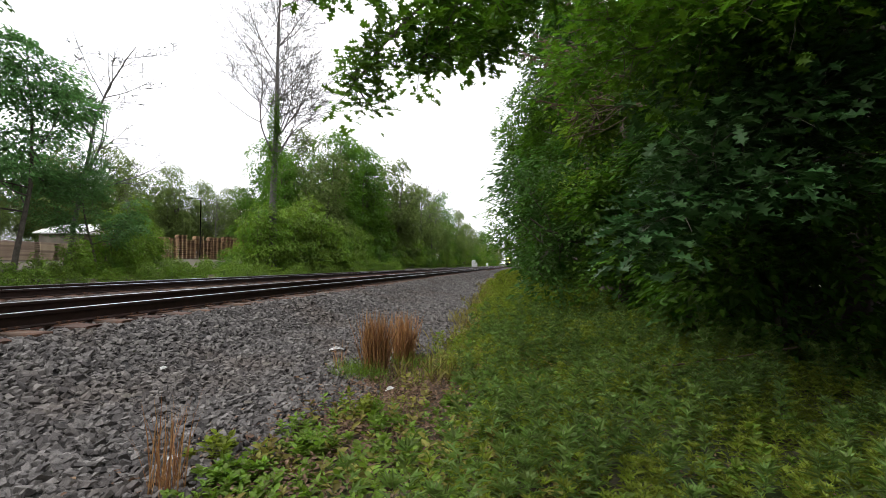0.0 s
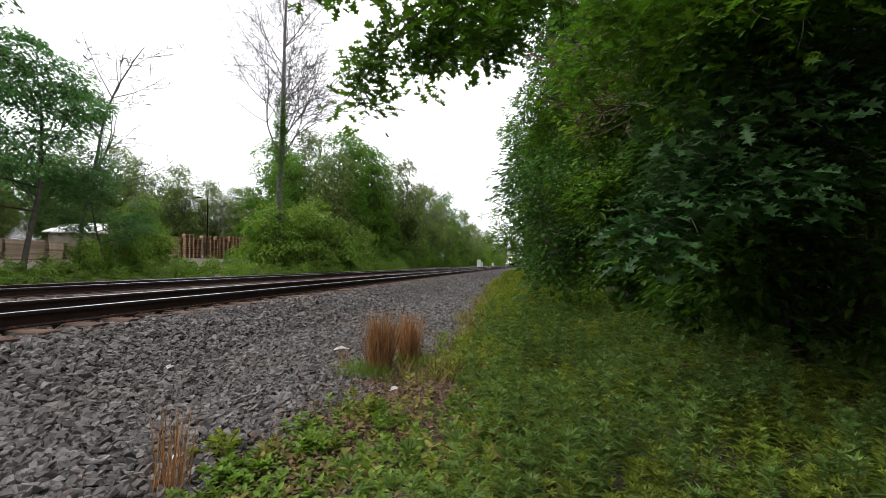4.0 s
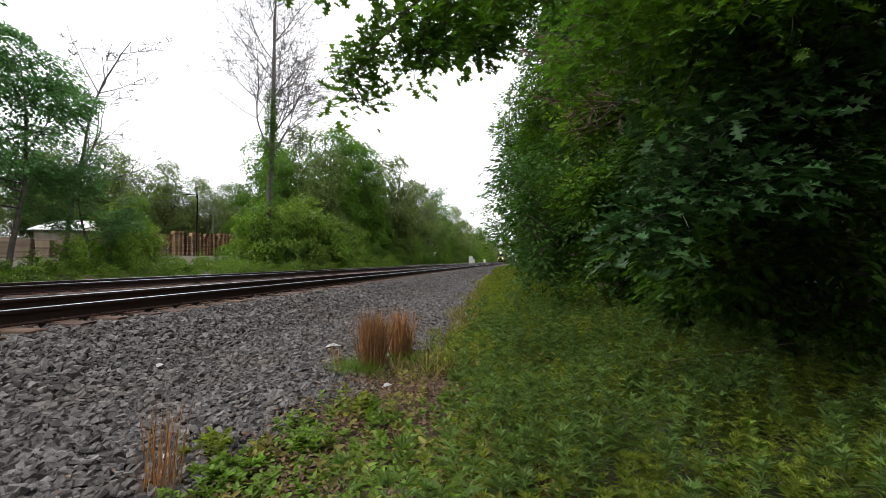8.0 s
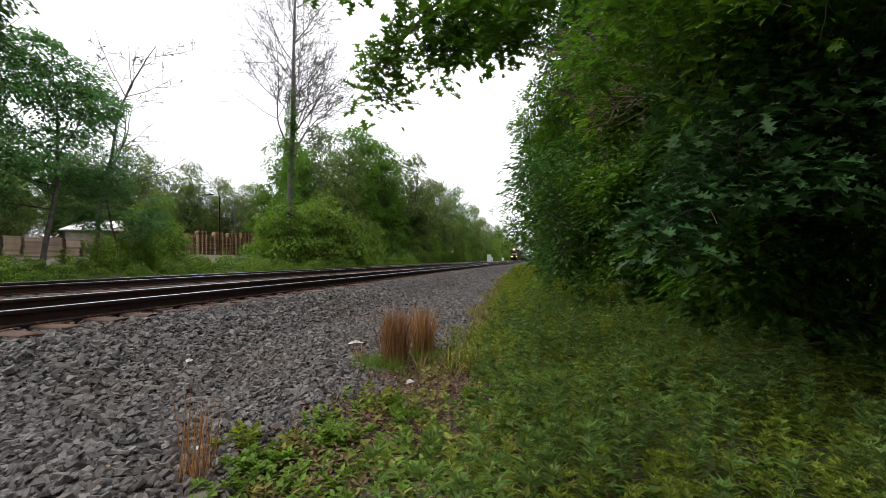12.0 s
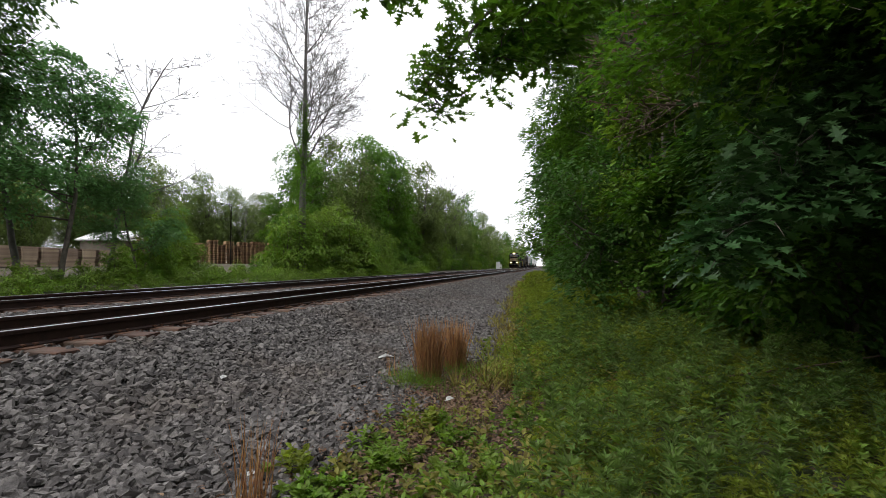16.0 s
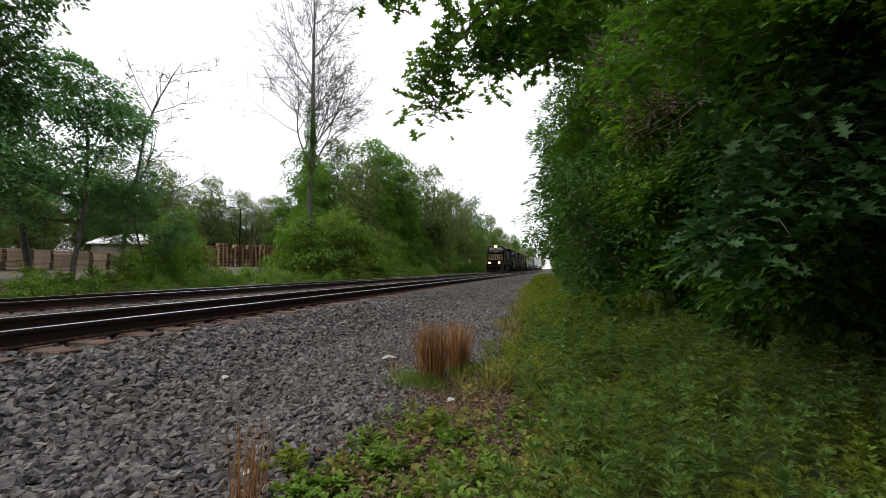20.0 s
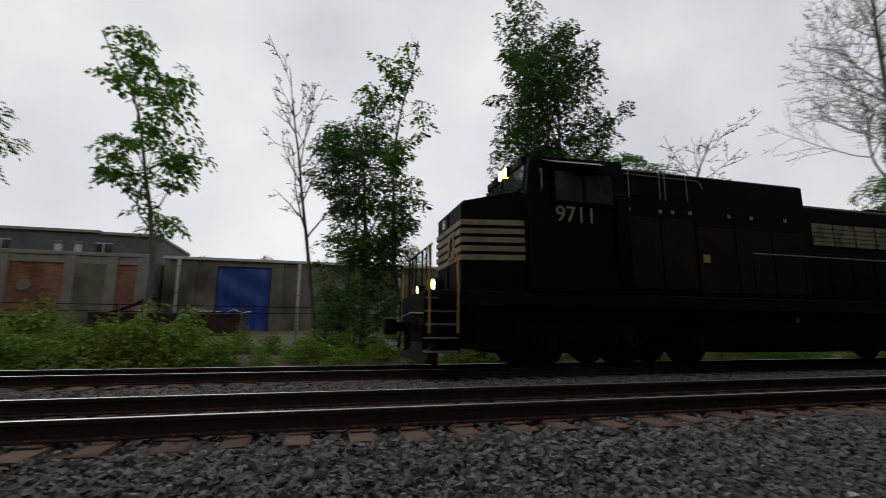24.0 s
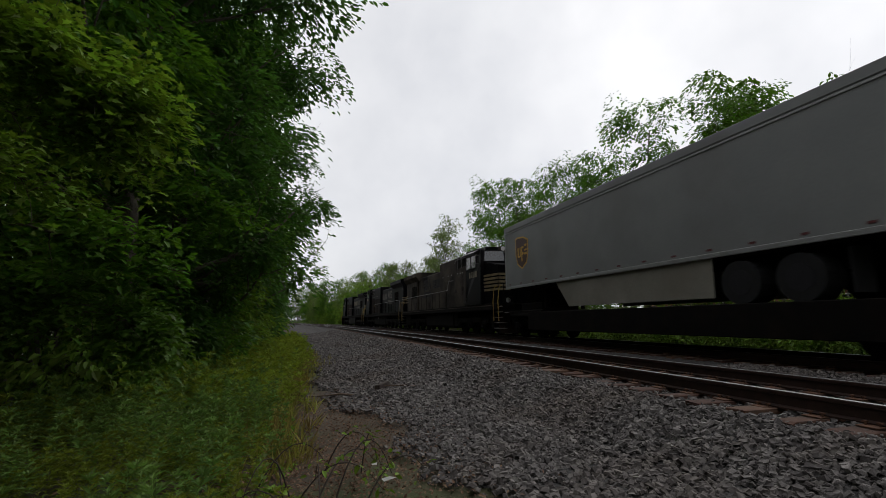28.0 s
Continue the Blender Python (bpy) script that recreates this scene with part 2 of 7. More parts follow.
LEAF_SHAPES = {
    "plain": ([(0, 0), (0.45, 0.27), (1, 0), (0.45, -0.27)], [(0, 1, 2, 3)]),
    "fold": ([(0, 0), (0.35, 0.26), (0.75, 0.2), (1, 0), (0.75, -0.2), (0.35, -0.26), (0.5, 0)], [(0, 6, 1), (1, 6, 3, 2), (0, 5, 6), (5, 4, 3, 6)]),
    "round": ([(0, 0), (0.3, 0.25), (0.7, 0.23), (1, 0), (0.7, -0.23), (0.3, -0.25)], [(0, 5, 4, 3), (0, 3, 2, 1)]),
    "grass": ([(0, 0.03), (0.5, 0.028), (1, 0), (0.5, -0.028), (0, -0.03)], [(0, 4, 3, 1), (1, 3, 2)]),
    "blade": ([(0, 0.007), (0.6, 0.006), (1, 0), (0.6, -0.006), (0, -0.007)], [(0, 4, 3, 1), (1, 3, 2)]),
    "oak": ([(0, 0), (0.18, 0.05), (0.3, 0.24), (0.4, 0.08), (0.55, 0.34), (0.64, 0.09), (0.82, 0.27), (0.84, 0.06), (1, 0), (0.84, -0.06), (0.82, -0.27), (0.64, -0.09), (0.55, -0.34), (0.4, -0.08), (0.3, -0.24), (0.18, -0.05)],
            [(1, 2, 3), (3, 4, 5), (5, 6, 7), (15, 13, 14), (13, 11, 12), (11, 9, 10), (0, 15, 1), (15, 13, 3, 1), (13, 11, 5, 3), (11, 9, 7, 5), (9, 8, 7)]),
    "trident": ([(0, 0), (0.25, 0.05), (0.6, 0.33), (0.5, 0.08), (1, 0), (0.5, -0.08), (0.6, -0.33), (0.25, -0.05)], [(0, 7, 5, 4), (0, 4, 3, 1), (1, 3, 2), (7, 6, 5)]),
    "toothed": ([(0, 0), (0.25, 0.08), (0.35, 0.28), (0.5, 0.12), (0.68, 0.25), (0.72, 0.09), (1, 0), (0.72, -0.09), (0.68, -0.25), (0.5, -0.12), (0.35, -0.28), (0.25, -0.08)],
                [(0, 11, 1), (1, 2, 3), (3, 4, 5), (11, 9, 10), (9, 7, 8), (11, 9, 3, 1), (9, 7, 5, 3), (7, 6, 5)]),
}


def unit(v):
    return v / np.maximum(np.linalg.norm(v, axis=-1, keepdims=True), 1e-6)


def leaf_mesh(name, pos, heading, size, mat, shape="plain", tilt=0.7, curl=0.25, rng=rs, face=None):
    """Leaves at pos, each pointing along heading, its face turned roughly up, in one mesh."""
    pts, faces = LEAF_SHAPES[shape]
    pts = np.array(pts, dtype=np.float32)
    n, k = len(pos), len(pts)
    d = unit(heading)
    up = np.array([0, 0, 1.0]) + rng.normal(0, tilt, (n, 3)) + (0 if face is None else face)
    side = unit(np.cross(up, d))
    nor = np.cross(d, side)
    u = pts[None, :, 0] * size[:, None]
    v = pts[None, :, 1] * size[:, None]
    w = (np.abs(pts[None, :, 1]) * 0.35 - curl * pts[None, :, 0] ** 2) * size[:, None]
    verts = pos[:, None, :] + u[..., None] * d[:, None, :] + v[..., None] * side[:, None, :] + w[..., None] * nor[:, None, :]
    flat = np.concatenate([np.array(f) for f in faces])
    sizes = np.array([len(f) for f in faces])
    corner = (flat[None, :] + (np.arange(n) * k)[:, None]).ravel()
    return mesh_from(name, verts.reshape(-1, 3), corner, np.tile(sizes, n), [mat])


def tube_mesh(name, segs, mat, sides=6):
    """Tapered limbs: rows of start, end, start radius, end radius."""
    s = np.asarray(segs, dtype=np.float64)
    a, b, ra, rb = s[:, 0:3], s[:, 3:6], s[:, 6], s[:, 7]
    d = unit(b - a)
    ref = np.where(np.abs(d[:, 2:3]) > 0.9, np.array([[1.0, 0, 0]]), np.array([[0, 0, 1.0]]))
    u = unit(np.cross(ref, d))
    v = np.cross(d, u)
    ang = np.arange(sides) * 2 * np.pi / sides
    ring = np.cos(ang)[None, :, None] * u[:, None, :] + np.sin(ang)[None, :, None] * v[:, None, :]
    verts = np.concatenate([a[:, None] - d[:, None] * ra[:, None, None] * 0.3 + ring * ra[:, None, None], b[:, None] + ring * rb[:, None, None]], axis=1)
    i = np.arange(sides)
    quad = np.stack([i, (i + 1) % sides, sides + (i + 1) % sides, sides + i], 1).ravel()
    corner = (quad[None] + (np.arange(len(s)) * 2 * sides)[:, None]).ravel()
    return mesh_from(name, verts.reshape(-1, 3), corner, np.full(len(s) * sides, 4), [mat], smooth=True)


def stem_mesh(name, points, r0, r1, mat, sides=6):
    """One unbroken tapered stem through the points."""
    P = np.array(points, dtype=np.float64)
    d = unit(np.gradient(P, axis=0))
    u = unit(np.cross(d, np.array([0.31, 0.17, 1.0])))
    v = np.cross(d, u)
    r = np.linspace(r0, r1, len(P))[:, None, None]
    ang = np.arange(sides) * 2 * np.pi / sides
    ring = P[:, None] + r * (np.cos(ang)[None, :, None] * u[:, None] + np.sin(ang)[None, :, None] * v[:, None])
    i = np.arange(sides)
    quad = np.stack([i, (i + 1) % sides, sides + (i + 1) % sides, sides + i], 1).ravel()
    corner = (quad[None] + (np.arange(len(P) - 1) * sides)[:, None]).ravel()
    return mesh_from(name, ring.reshape(-1, 3), corner, np.full((len(P) - 1) * sides, 4), [mat], smooth=True)


def skeleton(rng, height, r0, first=0.3, limbs=14, limb_len=0.38, rise=0.5, levels=3, wander=0.12, lean=(0, 0), kids=4, forks=1, droop=0.0):
    """Limbs of a tree, and its twigs: a stem that wanders, limbs off it, boughs off them."""
    segs, twigs = [], []

    def grow(p, d, length, r, level, steps):
        pts = [p]
        for i in range(steps):
            d = d + rng.normal(0, wander * (1.0 if level else 0.5), 3) + np.array([0, 0, (0.10 - droop) if level else 0.05])
            d = d / np.linalg.norm(d)
            q = p + d * length / steps
            ra, rb = r * (1 - 0.8 * i / steps), r * (1 - 0.8 * (i + 1) / steps)
            segs.append((*p, *q, ra, rb))
            p = q
            pts.append(p)
        return pts, d

    for fk in range(forks):
        d0 = np.array([lean[0] + (rng.normal(0, 0.16) if forks > 1 else 0), lean[1] + (rng.normal(0, 0.16) if forks > 1 else 0), 1.0])
        stem, _ = grow(np.zeros(3), d0 / np.linalg.norm(d0), height * (1 if fk == 0 else rng.uniform(0.75, 0.95)), r0, 0, 10)
        for i in range(limbs // forks):
            f = first + (0.97 - first) * (i + rng.rand()) / (limbs // forks)
            k = min(int(f * 10), 9)
            p = stem[k] + (stem[k + 1] - stem[k]) * (f * 10 - k)
            az = rng.rand() * 6.283
            up = rise + 0.5 * f + rng.normal(0, 0.15)
            d = np.array([math.cos(az), math.sin(az), up])
            taper = 0.35 + 0.65 * math.sin(min(1.0, (1.03 - f) / (1.03 - first) * 1.0) * math.pi * 0.62)
            ln = height * limb_len * taper * rng.uniform(0.75, 1.15)
            limb, dl = grow(p, d / np.linalg.norm(d), ln, r0 * 0.42 * (1.1 - f), 1, 6)
            for j in range(kids):
                g = rng.uniform(0.3, 1.0)
                q = limb[min(int(g * 6), 6)]
                dd = dl + rng.normal(0, 0.6, 3)
                bough, db = grow(q, dd / np.linalg.norm(dd), ln * rng.uniform(0.3, 0.55), r0 * 0.14 * (1.1 - f), 2, 4)
                if levels > 2:
                    for _ in range(kids):
                        q2 = bough[rng.randint(1, 5)]
                        d2 = db + rng.normal(0, 0.7, 3)
                        tw, _ = grow(q2, d2 / np.linalg.norm(d2), ln * rng.uniform(0.12, 0.25), r0 * 0.05 * (1.15 - f), 3, 3)
                        twigs += tw[1:]
                else:
                    twigs += bough[1:]
    return segs, np.array(twigs)


def clump_leaves(rng, centers, per, radius, leaf, out_from, flat=0.4, droop=0.35):
    """Sprays of leaves: a dome of leaves round each centre, laid like shingles, their faces turned out and up, pointing out and down."""
    n = len(centers)
    c = np.repeat(centers, per, axis=0)
    rad = np.repeat(radius * rng.uniform(0.6, 1.3, n), per)
    shell = unit(rng.normal(0, 1, (n * per, 3)))
    shell[:, 2] = np.where(rng.rand(n * per) < 0.85, np.abs(shell[:, 2]), shell[:, 2])
    lobes = 1 + 0.22 * np.sin(3 * np.arctan2(shell[:, 1], shell[:, 0]) + np.repeat(rng.rand(n) * 6.283, per))
    off = shell * (rng.rand(n * per, 1) ** 0.22) * (rad * lobes)[:, None] * np.array([1, 1, flat * 1.6])
    tilt = np.repeat(rng.normal(0, 0.3, (n, 2)), per, axis=0)
    off[:, 2] += off[:, 0] * tilt[:, 0] + off[:, 1] * tilt[:, 1] - 0.35 * np.linalg.norm(off[:, :2], axis=1) ** 2 / np.maximum(rad, 0.05)
    pos = c + off
    away = pos - out_from
    away[:, 2] *= 0.3
    flatout = off * np.array([1, 1, 0.2])
    head = unit(flatout) * 0.9 + unit(away) * 0.5 + rng.normal(0, 0.3, off.shape) + np.array([0, 0, -droop])
    return pos, head, leaf * rng.uniform(0.65, 1.3, n * per), shell * 1.1 + unit(away) * 0.3


def spaced(rng, points, n, gap):
    """Picks up to n of the points, no two nearer than the gap."""
    out = []
    for p in points[rng.permutation(len(points))]:
        if not out or np.min(np.sum((np.array(out) - p) ** 2, axis=1)) > gap * gap:
            out.append(p)
            if len(out) >= n:
                break
    return np.array(out)


def tree_template(name, label, rng, height, r0, clumps, per, leaf, mat, bark, shape="plain", radius=0.8, skirt=0, skirt_r=2.5, flat=0.4, droop=0.35, tilt=0.3, gap=0.75, category="tree", **kw):
    """A tree: trunk with its limbs, and a crown of single leaves in sprays set apart round the twigs."""
    segs, tw = skeleton(rng, height, r0, **kw)
    ob = thing(name, label, category)
    part("trunk", tube_mesh("trunk", segs, bark, 5), None, ob)
    if clumps:
        cen = spaced(rng, tw, clumps, gap * radius)
        apart = np.linalg.norm(cen[:, None] - cen[None], axis=2)
        cen = cen[np.sum(apart < 2.4 * radius, axis=1) > 3]
        if skirt:
            a = rng.rand(skirt) * 6.283
            rr = skirt_r * rng.uniform(0.5, 1.15, skirt)
            cen = np.concatenate([cen, np.stack([np.cos(a) * rr, np.sin(a) * rr, height * rng.uniform(0.02, 0.5, skirt)], 1)])
        axis = cen * np.array([0, 0, 1.0])
        pos, head, size, face = clump_leaves(rng, cen, per, radius, leaf, np.repeat(axis, per, axis=0), flat, droop)
        pos[:, 2] = np.maximum(pos[:, 2], 0.03)
        part("crown", leaf_mesh("crown", pos, head, size, mat, shape, tilt=tilt, rng=rng, face=face), None, ob)
    return ob


def forked_tree(name, label, rng, height, r0, first, reach, limbs, bark, depth=4, lean=(0, 0), wander=0.05, spread=0.75, lift=0.12, dense=1.5, stem_wander=0.02, thin=0.008, girth=0.015):
    """A leafless tree: each limb forks again and again into finer ones that turn upwards."""
    segs, groups = [], []

    def limb(p, d, length, r, level):
        steps = max(3, int(length / 0.45)) if level else 16
        pts = [(p, d, r)]
        for i in range(steps):
            d = d + rng.normal(0, stem_wander if level == 0 else wander * 1.6, 3) + np.array([0, 0, lift / level if level else 0.02])
            d = d / np.linalg.norm(d)
            q = p + d * length / steps
            rb = max(r * (1 - 0.85 * (i + 1) / steps), thin)
            segs.append((*p, *q, max(r * (1 - 0.85 * i / steps), thin), rb))
            p = q
            pts.append((p, d, rb))
        return pts

    def branch(pts, f0, n, length, level):
        for i in range(n):
            f = f0 + (0.96 - f0) * (i + rng.rand()) / n
            p, d, r = pts[min(int(f * (len(pts) - 1)), len(pts) - 1)]
            az = rng.rand() * 6.283
            ref = np.array([math.cos(az), math.sin(az), 0.1])
            side = ref - d * (ref @ d)
            dd = d * (1 - 0.35 * spread) + side / max(np.linalg.norm(side), 0.1) * spread * rng.uniform(0.7, 1.2)
            ln = length * (1.15 - 0.75 * f) * rng.uniform(0.7, 1.2)
            if level == 1:
                groups.append(len(segs))
            sub = limb(p, dd / np.linalg.norm(dd), ln, max(min(r * 0.65, girth * ln + 0.006), thin), level)
            if level < depth:
                branch(sub, 0.25, max(3, int(ln * dense)) if level < depth - 1 else 3, ln * 0.55, level + 1)

    d0 = np.array([lean[0], lean[1], 1.0])
    branch(limb(np.zeros(3), d0 / np.linalg.norm(d0), height, r0, 0), first, limbs, reach, 1)
    ob = thing(name, label, "tree")
    part("trunk", tube_mesh("trunk", segs[:groups[0]], bark, 7), None, ob)
    for a, b in zip(groups, groups[1:] + [len(segs)]):
        part("limb", tube_mesh("limb", segs[a:b], bark, 5), None, ob)
    return ob


def scaled(x, y, z, turn, s, sz=None):
    return pose(x, y, z, 0, 0, turn) @ Matrix.Diagonal((s, s, sz or s, 1))

# ---- ground, ballast, track ----
TRACK_X = (-0.7525, -5.6585)     # centre lines of the two tracks; the near rail's top is the origin
GAUGE = 0.7525


def ground_z(x):
    """Height of the ground across the line."""
    return np.interp(x, [-400, -60, -30, -20, -12, -9.6, -8.2, -7.2, 0.6, 1.0, 1.8, 3.2, 4.2, 5.5, 9, 30, 400],
                     [2.0, 1.6, 0.9, 0.35, -0.1, -0.42, -0.33, -0.24, -0.24, -0.34, -0.62, -0.74, -0.83, -0.86, -0.9, -0.6, 0.5])


def sheet(name, xs, ys, drop, mat, bumpy, kind="structure", label="", edge=None):
    xs, ys = np.asarray(xs, float), np.asarray(ys, float)
    X, Y = np.meshgrid(xs, ys)
    Z = ground_z(X) - drop
    rr = np.random.RandomState(5)
    Z = Z + rr.normal(0, 1, Z.shape) * bumpy
    if edge is not None:
        Z = Z - edge(X, Y)
    V = np.stack([X + curve_x(Y), Y, Z], -1).reshape(-1, 3)
    nx, ny = len(xs), len(ys)
    i = (np.arange(ny - 1)[:, None] * nx + np.arange(nx - 1)[None]).ravel()
    q = np.stack([i, i + 1, i + nx + 1, i + nx], 1)
    ob = new(name, mesh_from(name, V, q.ravel(), np.full(len(q), 4), [mat], smooth=True))
    return tagged(ob, label, name.replace("_", " "), kind=kind)


gx = np.concatenate([[-2500, -900, -400, -200, -120, -80], np.arange(-60, -13, 2.0), np.arange(-13, 12, 0.35), np.arange(12, 40, 2.0), [60, 120, 300, 900, 2500]])
gy = np.concatenate([[-2500, -900, -400], np.arange(-200, -20, 6.0), np.arange(-20, 25, 0.4), np.arange(25, 320, 6.0), [400, 900, 2500]])
ground = sheet("ground", gx, gy, 0.05, M_SOIL, 0.015, label="brown soil with leaf litter and low green growth beside the tracks")


def ballast_edge(X, Y):
    """The ballast thins out to nothing under the grass, unevenly."""
    lim = np.interp(Y, [-200, -20, -12, -10, -7.5, -5, -2, 2.5, 4, 5.5, 6.6, 7.5, 10, 15, 30, 90, 300], [4.8, 4.6, 4.4, 3.7, 3.3, 3.6, 3.8, 3.7, 3.55, 3.6, 3.9, 4.4, 4.5, 4.3, 3.7, 2.0, 1.6])
    wob = 0.25 * np.sin(Y * 1.7) + 0.2 * np.sin(Y * 0.61 + 1) + 0.12 * np.sin(Y * 4.3)
    return np.clip((X - lim - wob) * 0.35, 0, 0.3) + np.clip((-9.4 - X) * 0.3, 0, 0.3)


bx = np.concatenate([np.arange(-10.6, -7.2, 0.4), np.arange(-7.2, 0.6, 0.3), np.arange(0.6, 6.0, 0.18)])
by = np.concatenate([np.arange(-240, -30, 5.0), np.arange(-30, -8, 0.6), np.arange(-8, 10, 0.2), np.arange(10, 40, 0.7), np.arange(40, 420, 5.0)])
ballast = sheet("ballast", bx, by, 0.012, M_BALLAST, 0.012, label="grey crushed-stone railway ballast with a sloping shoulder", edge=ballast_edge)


def stones_at(px, py, pz, size, rng):
    """Angular crushed stones as boxes with shifted corners."""
    n = len(px)
    c = np.array([[-1, -1, -1], [1, -1, -1], [1, 1, -1], [-1, 1, -1], [-1, -1, 1], [1, -1, 1], [1, 1, 1], [-1, 1, 1]], float)
    v = c[None] * (0.5 + rng.uniform(-0.24, 0.24, (n, 8, 3)))
    v[:, 4:, :2] *= rng.uniform(0.45, 0.95, (n, 1, 1))
    v = v * (size[:, None] * np.stack([rng.uniform(0.8, 1.35, n), rng.uniform(0.6, 0.95, n), rng.uniform(0.3, 0.62, n)], 1))[:, None, :]
    a, t, t2 = rng.rand(n) * 6.283, rng.normal(0, 0.42, n), rng.normal(0, 0.42, n)
    x, y, z = v[..., 0], v[..., 1], v[..., 2]
    y, z = y * np.cos(t)[:, None] - z * np.sin(t)[:, None], y * np.sin(t)[:, None] + z * np.cos(t)[:, None]
    x, z = x * np.cos(t2)[:, None] - z * np.sin(t2)[:, None], x * np.sin(t2)[:, None] + z * np.cos(t2)[:, None]
    x, y = x * np.cos(a)[:, None] - y * np.sin(a)[:, None], x * np.sin(a)[:, None] + y * np.cos(a)[:, None]
    V = np.stack([x + px[:, None], y + py[:, None], z + pz[:, None]], -1).reshape(-1, 3)
    f = np.array([0, 3, 2, 1, 4, 5, 6, 7, 0, 1, 5, 4, 1, 2, 6, 5, 2, 3, 7, 6, 3, 0, 4, 7])
    return V, (f[None] + (np.arange(n) * 8)[:, None]).ravel(), np.full(n * 6, 4)


def scatter_stones(name, x0, x1, y0, y1, per_m2, s0, s1, seed, parent):
    rng = np.random.RandomState(seed)
    n = int((x1 - x0) * (y1 - y0) * per_m2)
    px, py = rng.uniform(x0, x1, n), rng.uniform(y0, y1, n)
    keep = ballast_edge(px, py) < rng.uniform(0.0, 0.16, n)
    px, py = px[keep], py[keep]
    size = rng.uniform(s0, s1, len(px)) ** 1.0
    pz = ground_z(px) + size * rng.uniform(-0.12, 0.3, len(px))
    V, f, s = stones_at(px + curve_x(py), py, pz, size, rng)
    ob = new(name, mesh_from(name, V, f, s, [M_STONE]))
    ob.parent = parent
    ob["kind"] = "stuff"
    return ob


scatter_stones("loose_stones", 0.5, 5.3, -9, -4, 600, 0.03, 0.08, 28, ballast)
scatter_stones("loose_stones", 0.5, 5.3, -4, 9, 740, 0.026, 0.078, 21, ballast)
scatter_stones("loose_stones", 0.5, 5.2, 9, 24, 420, 0.04, 0.095, 22, ballast)
scatter_stones("loose_stones", 0.5, 5.0, 24, 60, 150, 0.06, 0.12, 23, ballast)
scatter_stones("loose_stones", 0.5, 5.4, -60, -26, 110, 0.07, 0.14, 29, ballast)
scatter_stones("loose_stones", 0.5, 5.2, -26, -9, 340, 0.05, 0.11, 24, ballast)
scatter_stones("loose_stones", -4.5, -2.0, -9, 18, 420, 0.04, 0.085, 25, ballast)
scatter_stones("loose_stones", -2.0, 0.5, -8, 12, 180, 0.035, 0.07, 26, ballast)
scatter_stones("loose_stones", -9.2, -7.2, -12, 20, 120, 0.04, 0.09, 27, ballast)

# rails: foot, web and head, drawn along the line
RAIL = [(-0.076, -0.185), (0.076, -0.185), (0.076, -0.170), (0.012, -0.155), (0.010, -0.055), (0.036, -0.044), (0.037, -0.012), (0.031, -0.004), (0.014, 0.0), (-0.014, 0.0), (-0.031, -0.004), (-0.037, -0.012), (-0.036, -0.044), (-0.010, -0.055), (-0.012, -0.155), (-0.076, -0.170)]


def swept(name, profile, x, ys, mats, top=None):
    n, k = len(profile), len(ys)
    P = np.array(profile)
    cx = curve_x(ys)
    V = np.stack([np.broadcast_to(x + cx[:, None] + P[None, :, 0], (k, n)), np.broadcast_to(ys[:, None], (k, n)), np.broadcast_to(P[None, :, 1], (k, n))], -1).reshape(-1, 3)
    j = np.arange(n)
    q = (np.stack([j, (j + 1) % n, n + (j + 1) % n, n + j], 1)[None] + (np.arange(k - 1) * n)[:, None, None]).reshape(-1, 4)
    mi = np.tile(np.isin(j, top or []), k - 1).astype(int)
    return mesh_from(name, V, q.ravel(), np.full(len(q), 4), mats, mat_index=mi)


ry = np.concatenate([np.arange(-240, -5, 5.0), [-5.0, 60, 420]])
for cx in TRACK_X:
    for side in (1, -1):
        r = new("rail", swept("rail", RAIL, cx + side * GAUGE, ry, [M_RAIL, M_RAILTOP], top=[7, 8, 9]))
        tagged(r, "dark rusty steel rail with a bright polished top", "rail", "rails of the two tracks", "structure")

# ties, with plates and spikes under the rails
def tie_mesh(rng):
    bm = bmesh.new()
    box(bm, -1.3, 1.3, -0.115, 0.115, -0.18, 0.0, bevel=0.012)
    for v in bm.verts:
        v.co += Vector((rng.normal(0, 0.012), rng.normal(0, 0.006), rng.normal(0, 0.004)))
    me = bpy.data.meshes.new("tie")
    bm.to_mesh(me)
    bm.free()
    me.materials.append(M_TIE)
    return me


def plate_mesh():
    bm = boxes((-0.19, 0.19, -0.095, 0.095, 0.0, 0.014), bevel=0.004)
    for sx in (-1, 1):
        for sy in (-0.06, 0.06):
            rod(bm, (sx * 0.105, sy, 0.01), (sx * 0.105, sy, 0.05), 0.011, 6)
            box(bm, sx * 0.105 - 0.02, sx * 0.105 + 0.02, sy - 0.018, sy + 0.018, 0.036, 0.05)
    me = bpy.data.meshes.new("tie_plate")
    bm.to_mesh(me)
    bm.free()
    me.materials.append(M_PLATE)
    return me


tie_rng = np.random.RandomState(8)
TIES = [tie_mesh(tie_rng) for _ in range(5)]
PLATE = plate_mesh()

# ---- trees ----
def set_on(x, y, turn, s, sz=None):
    xx = x + float(curve_x(np.array(y)))
    return scaled(xx, y, float(ground_z(np.array(x))) - 0.08, turn, s, sz)


def plant(template, x, y, turn, s, sz=None):
    """A copy of a tree, set on the ground."""
    return copy_thing(template, set_on(x, y, turn, s, sz))


def at(template, x, y, turn=0, s=1.0, sz=None):
    template.matrix_basis = set_on(x, y, turn, s, sz)
    return template


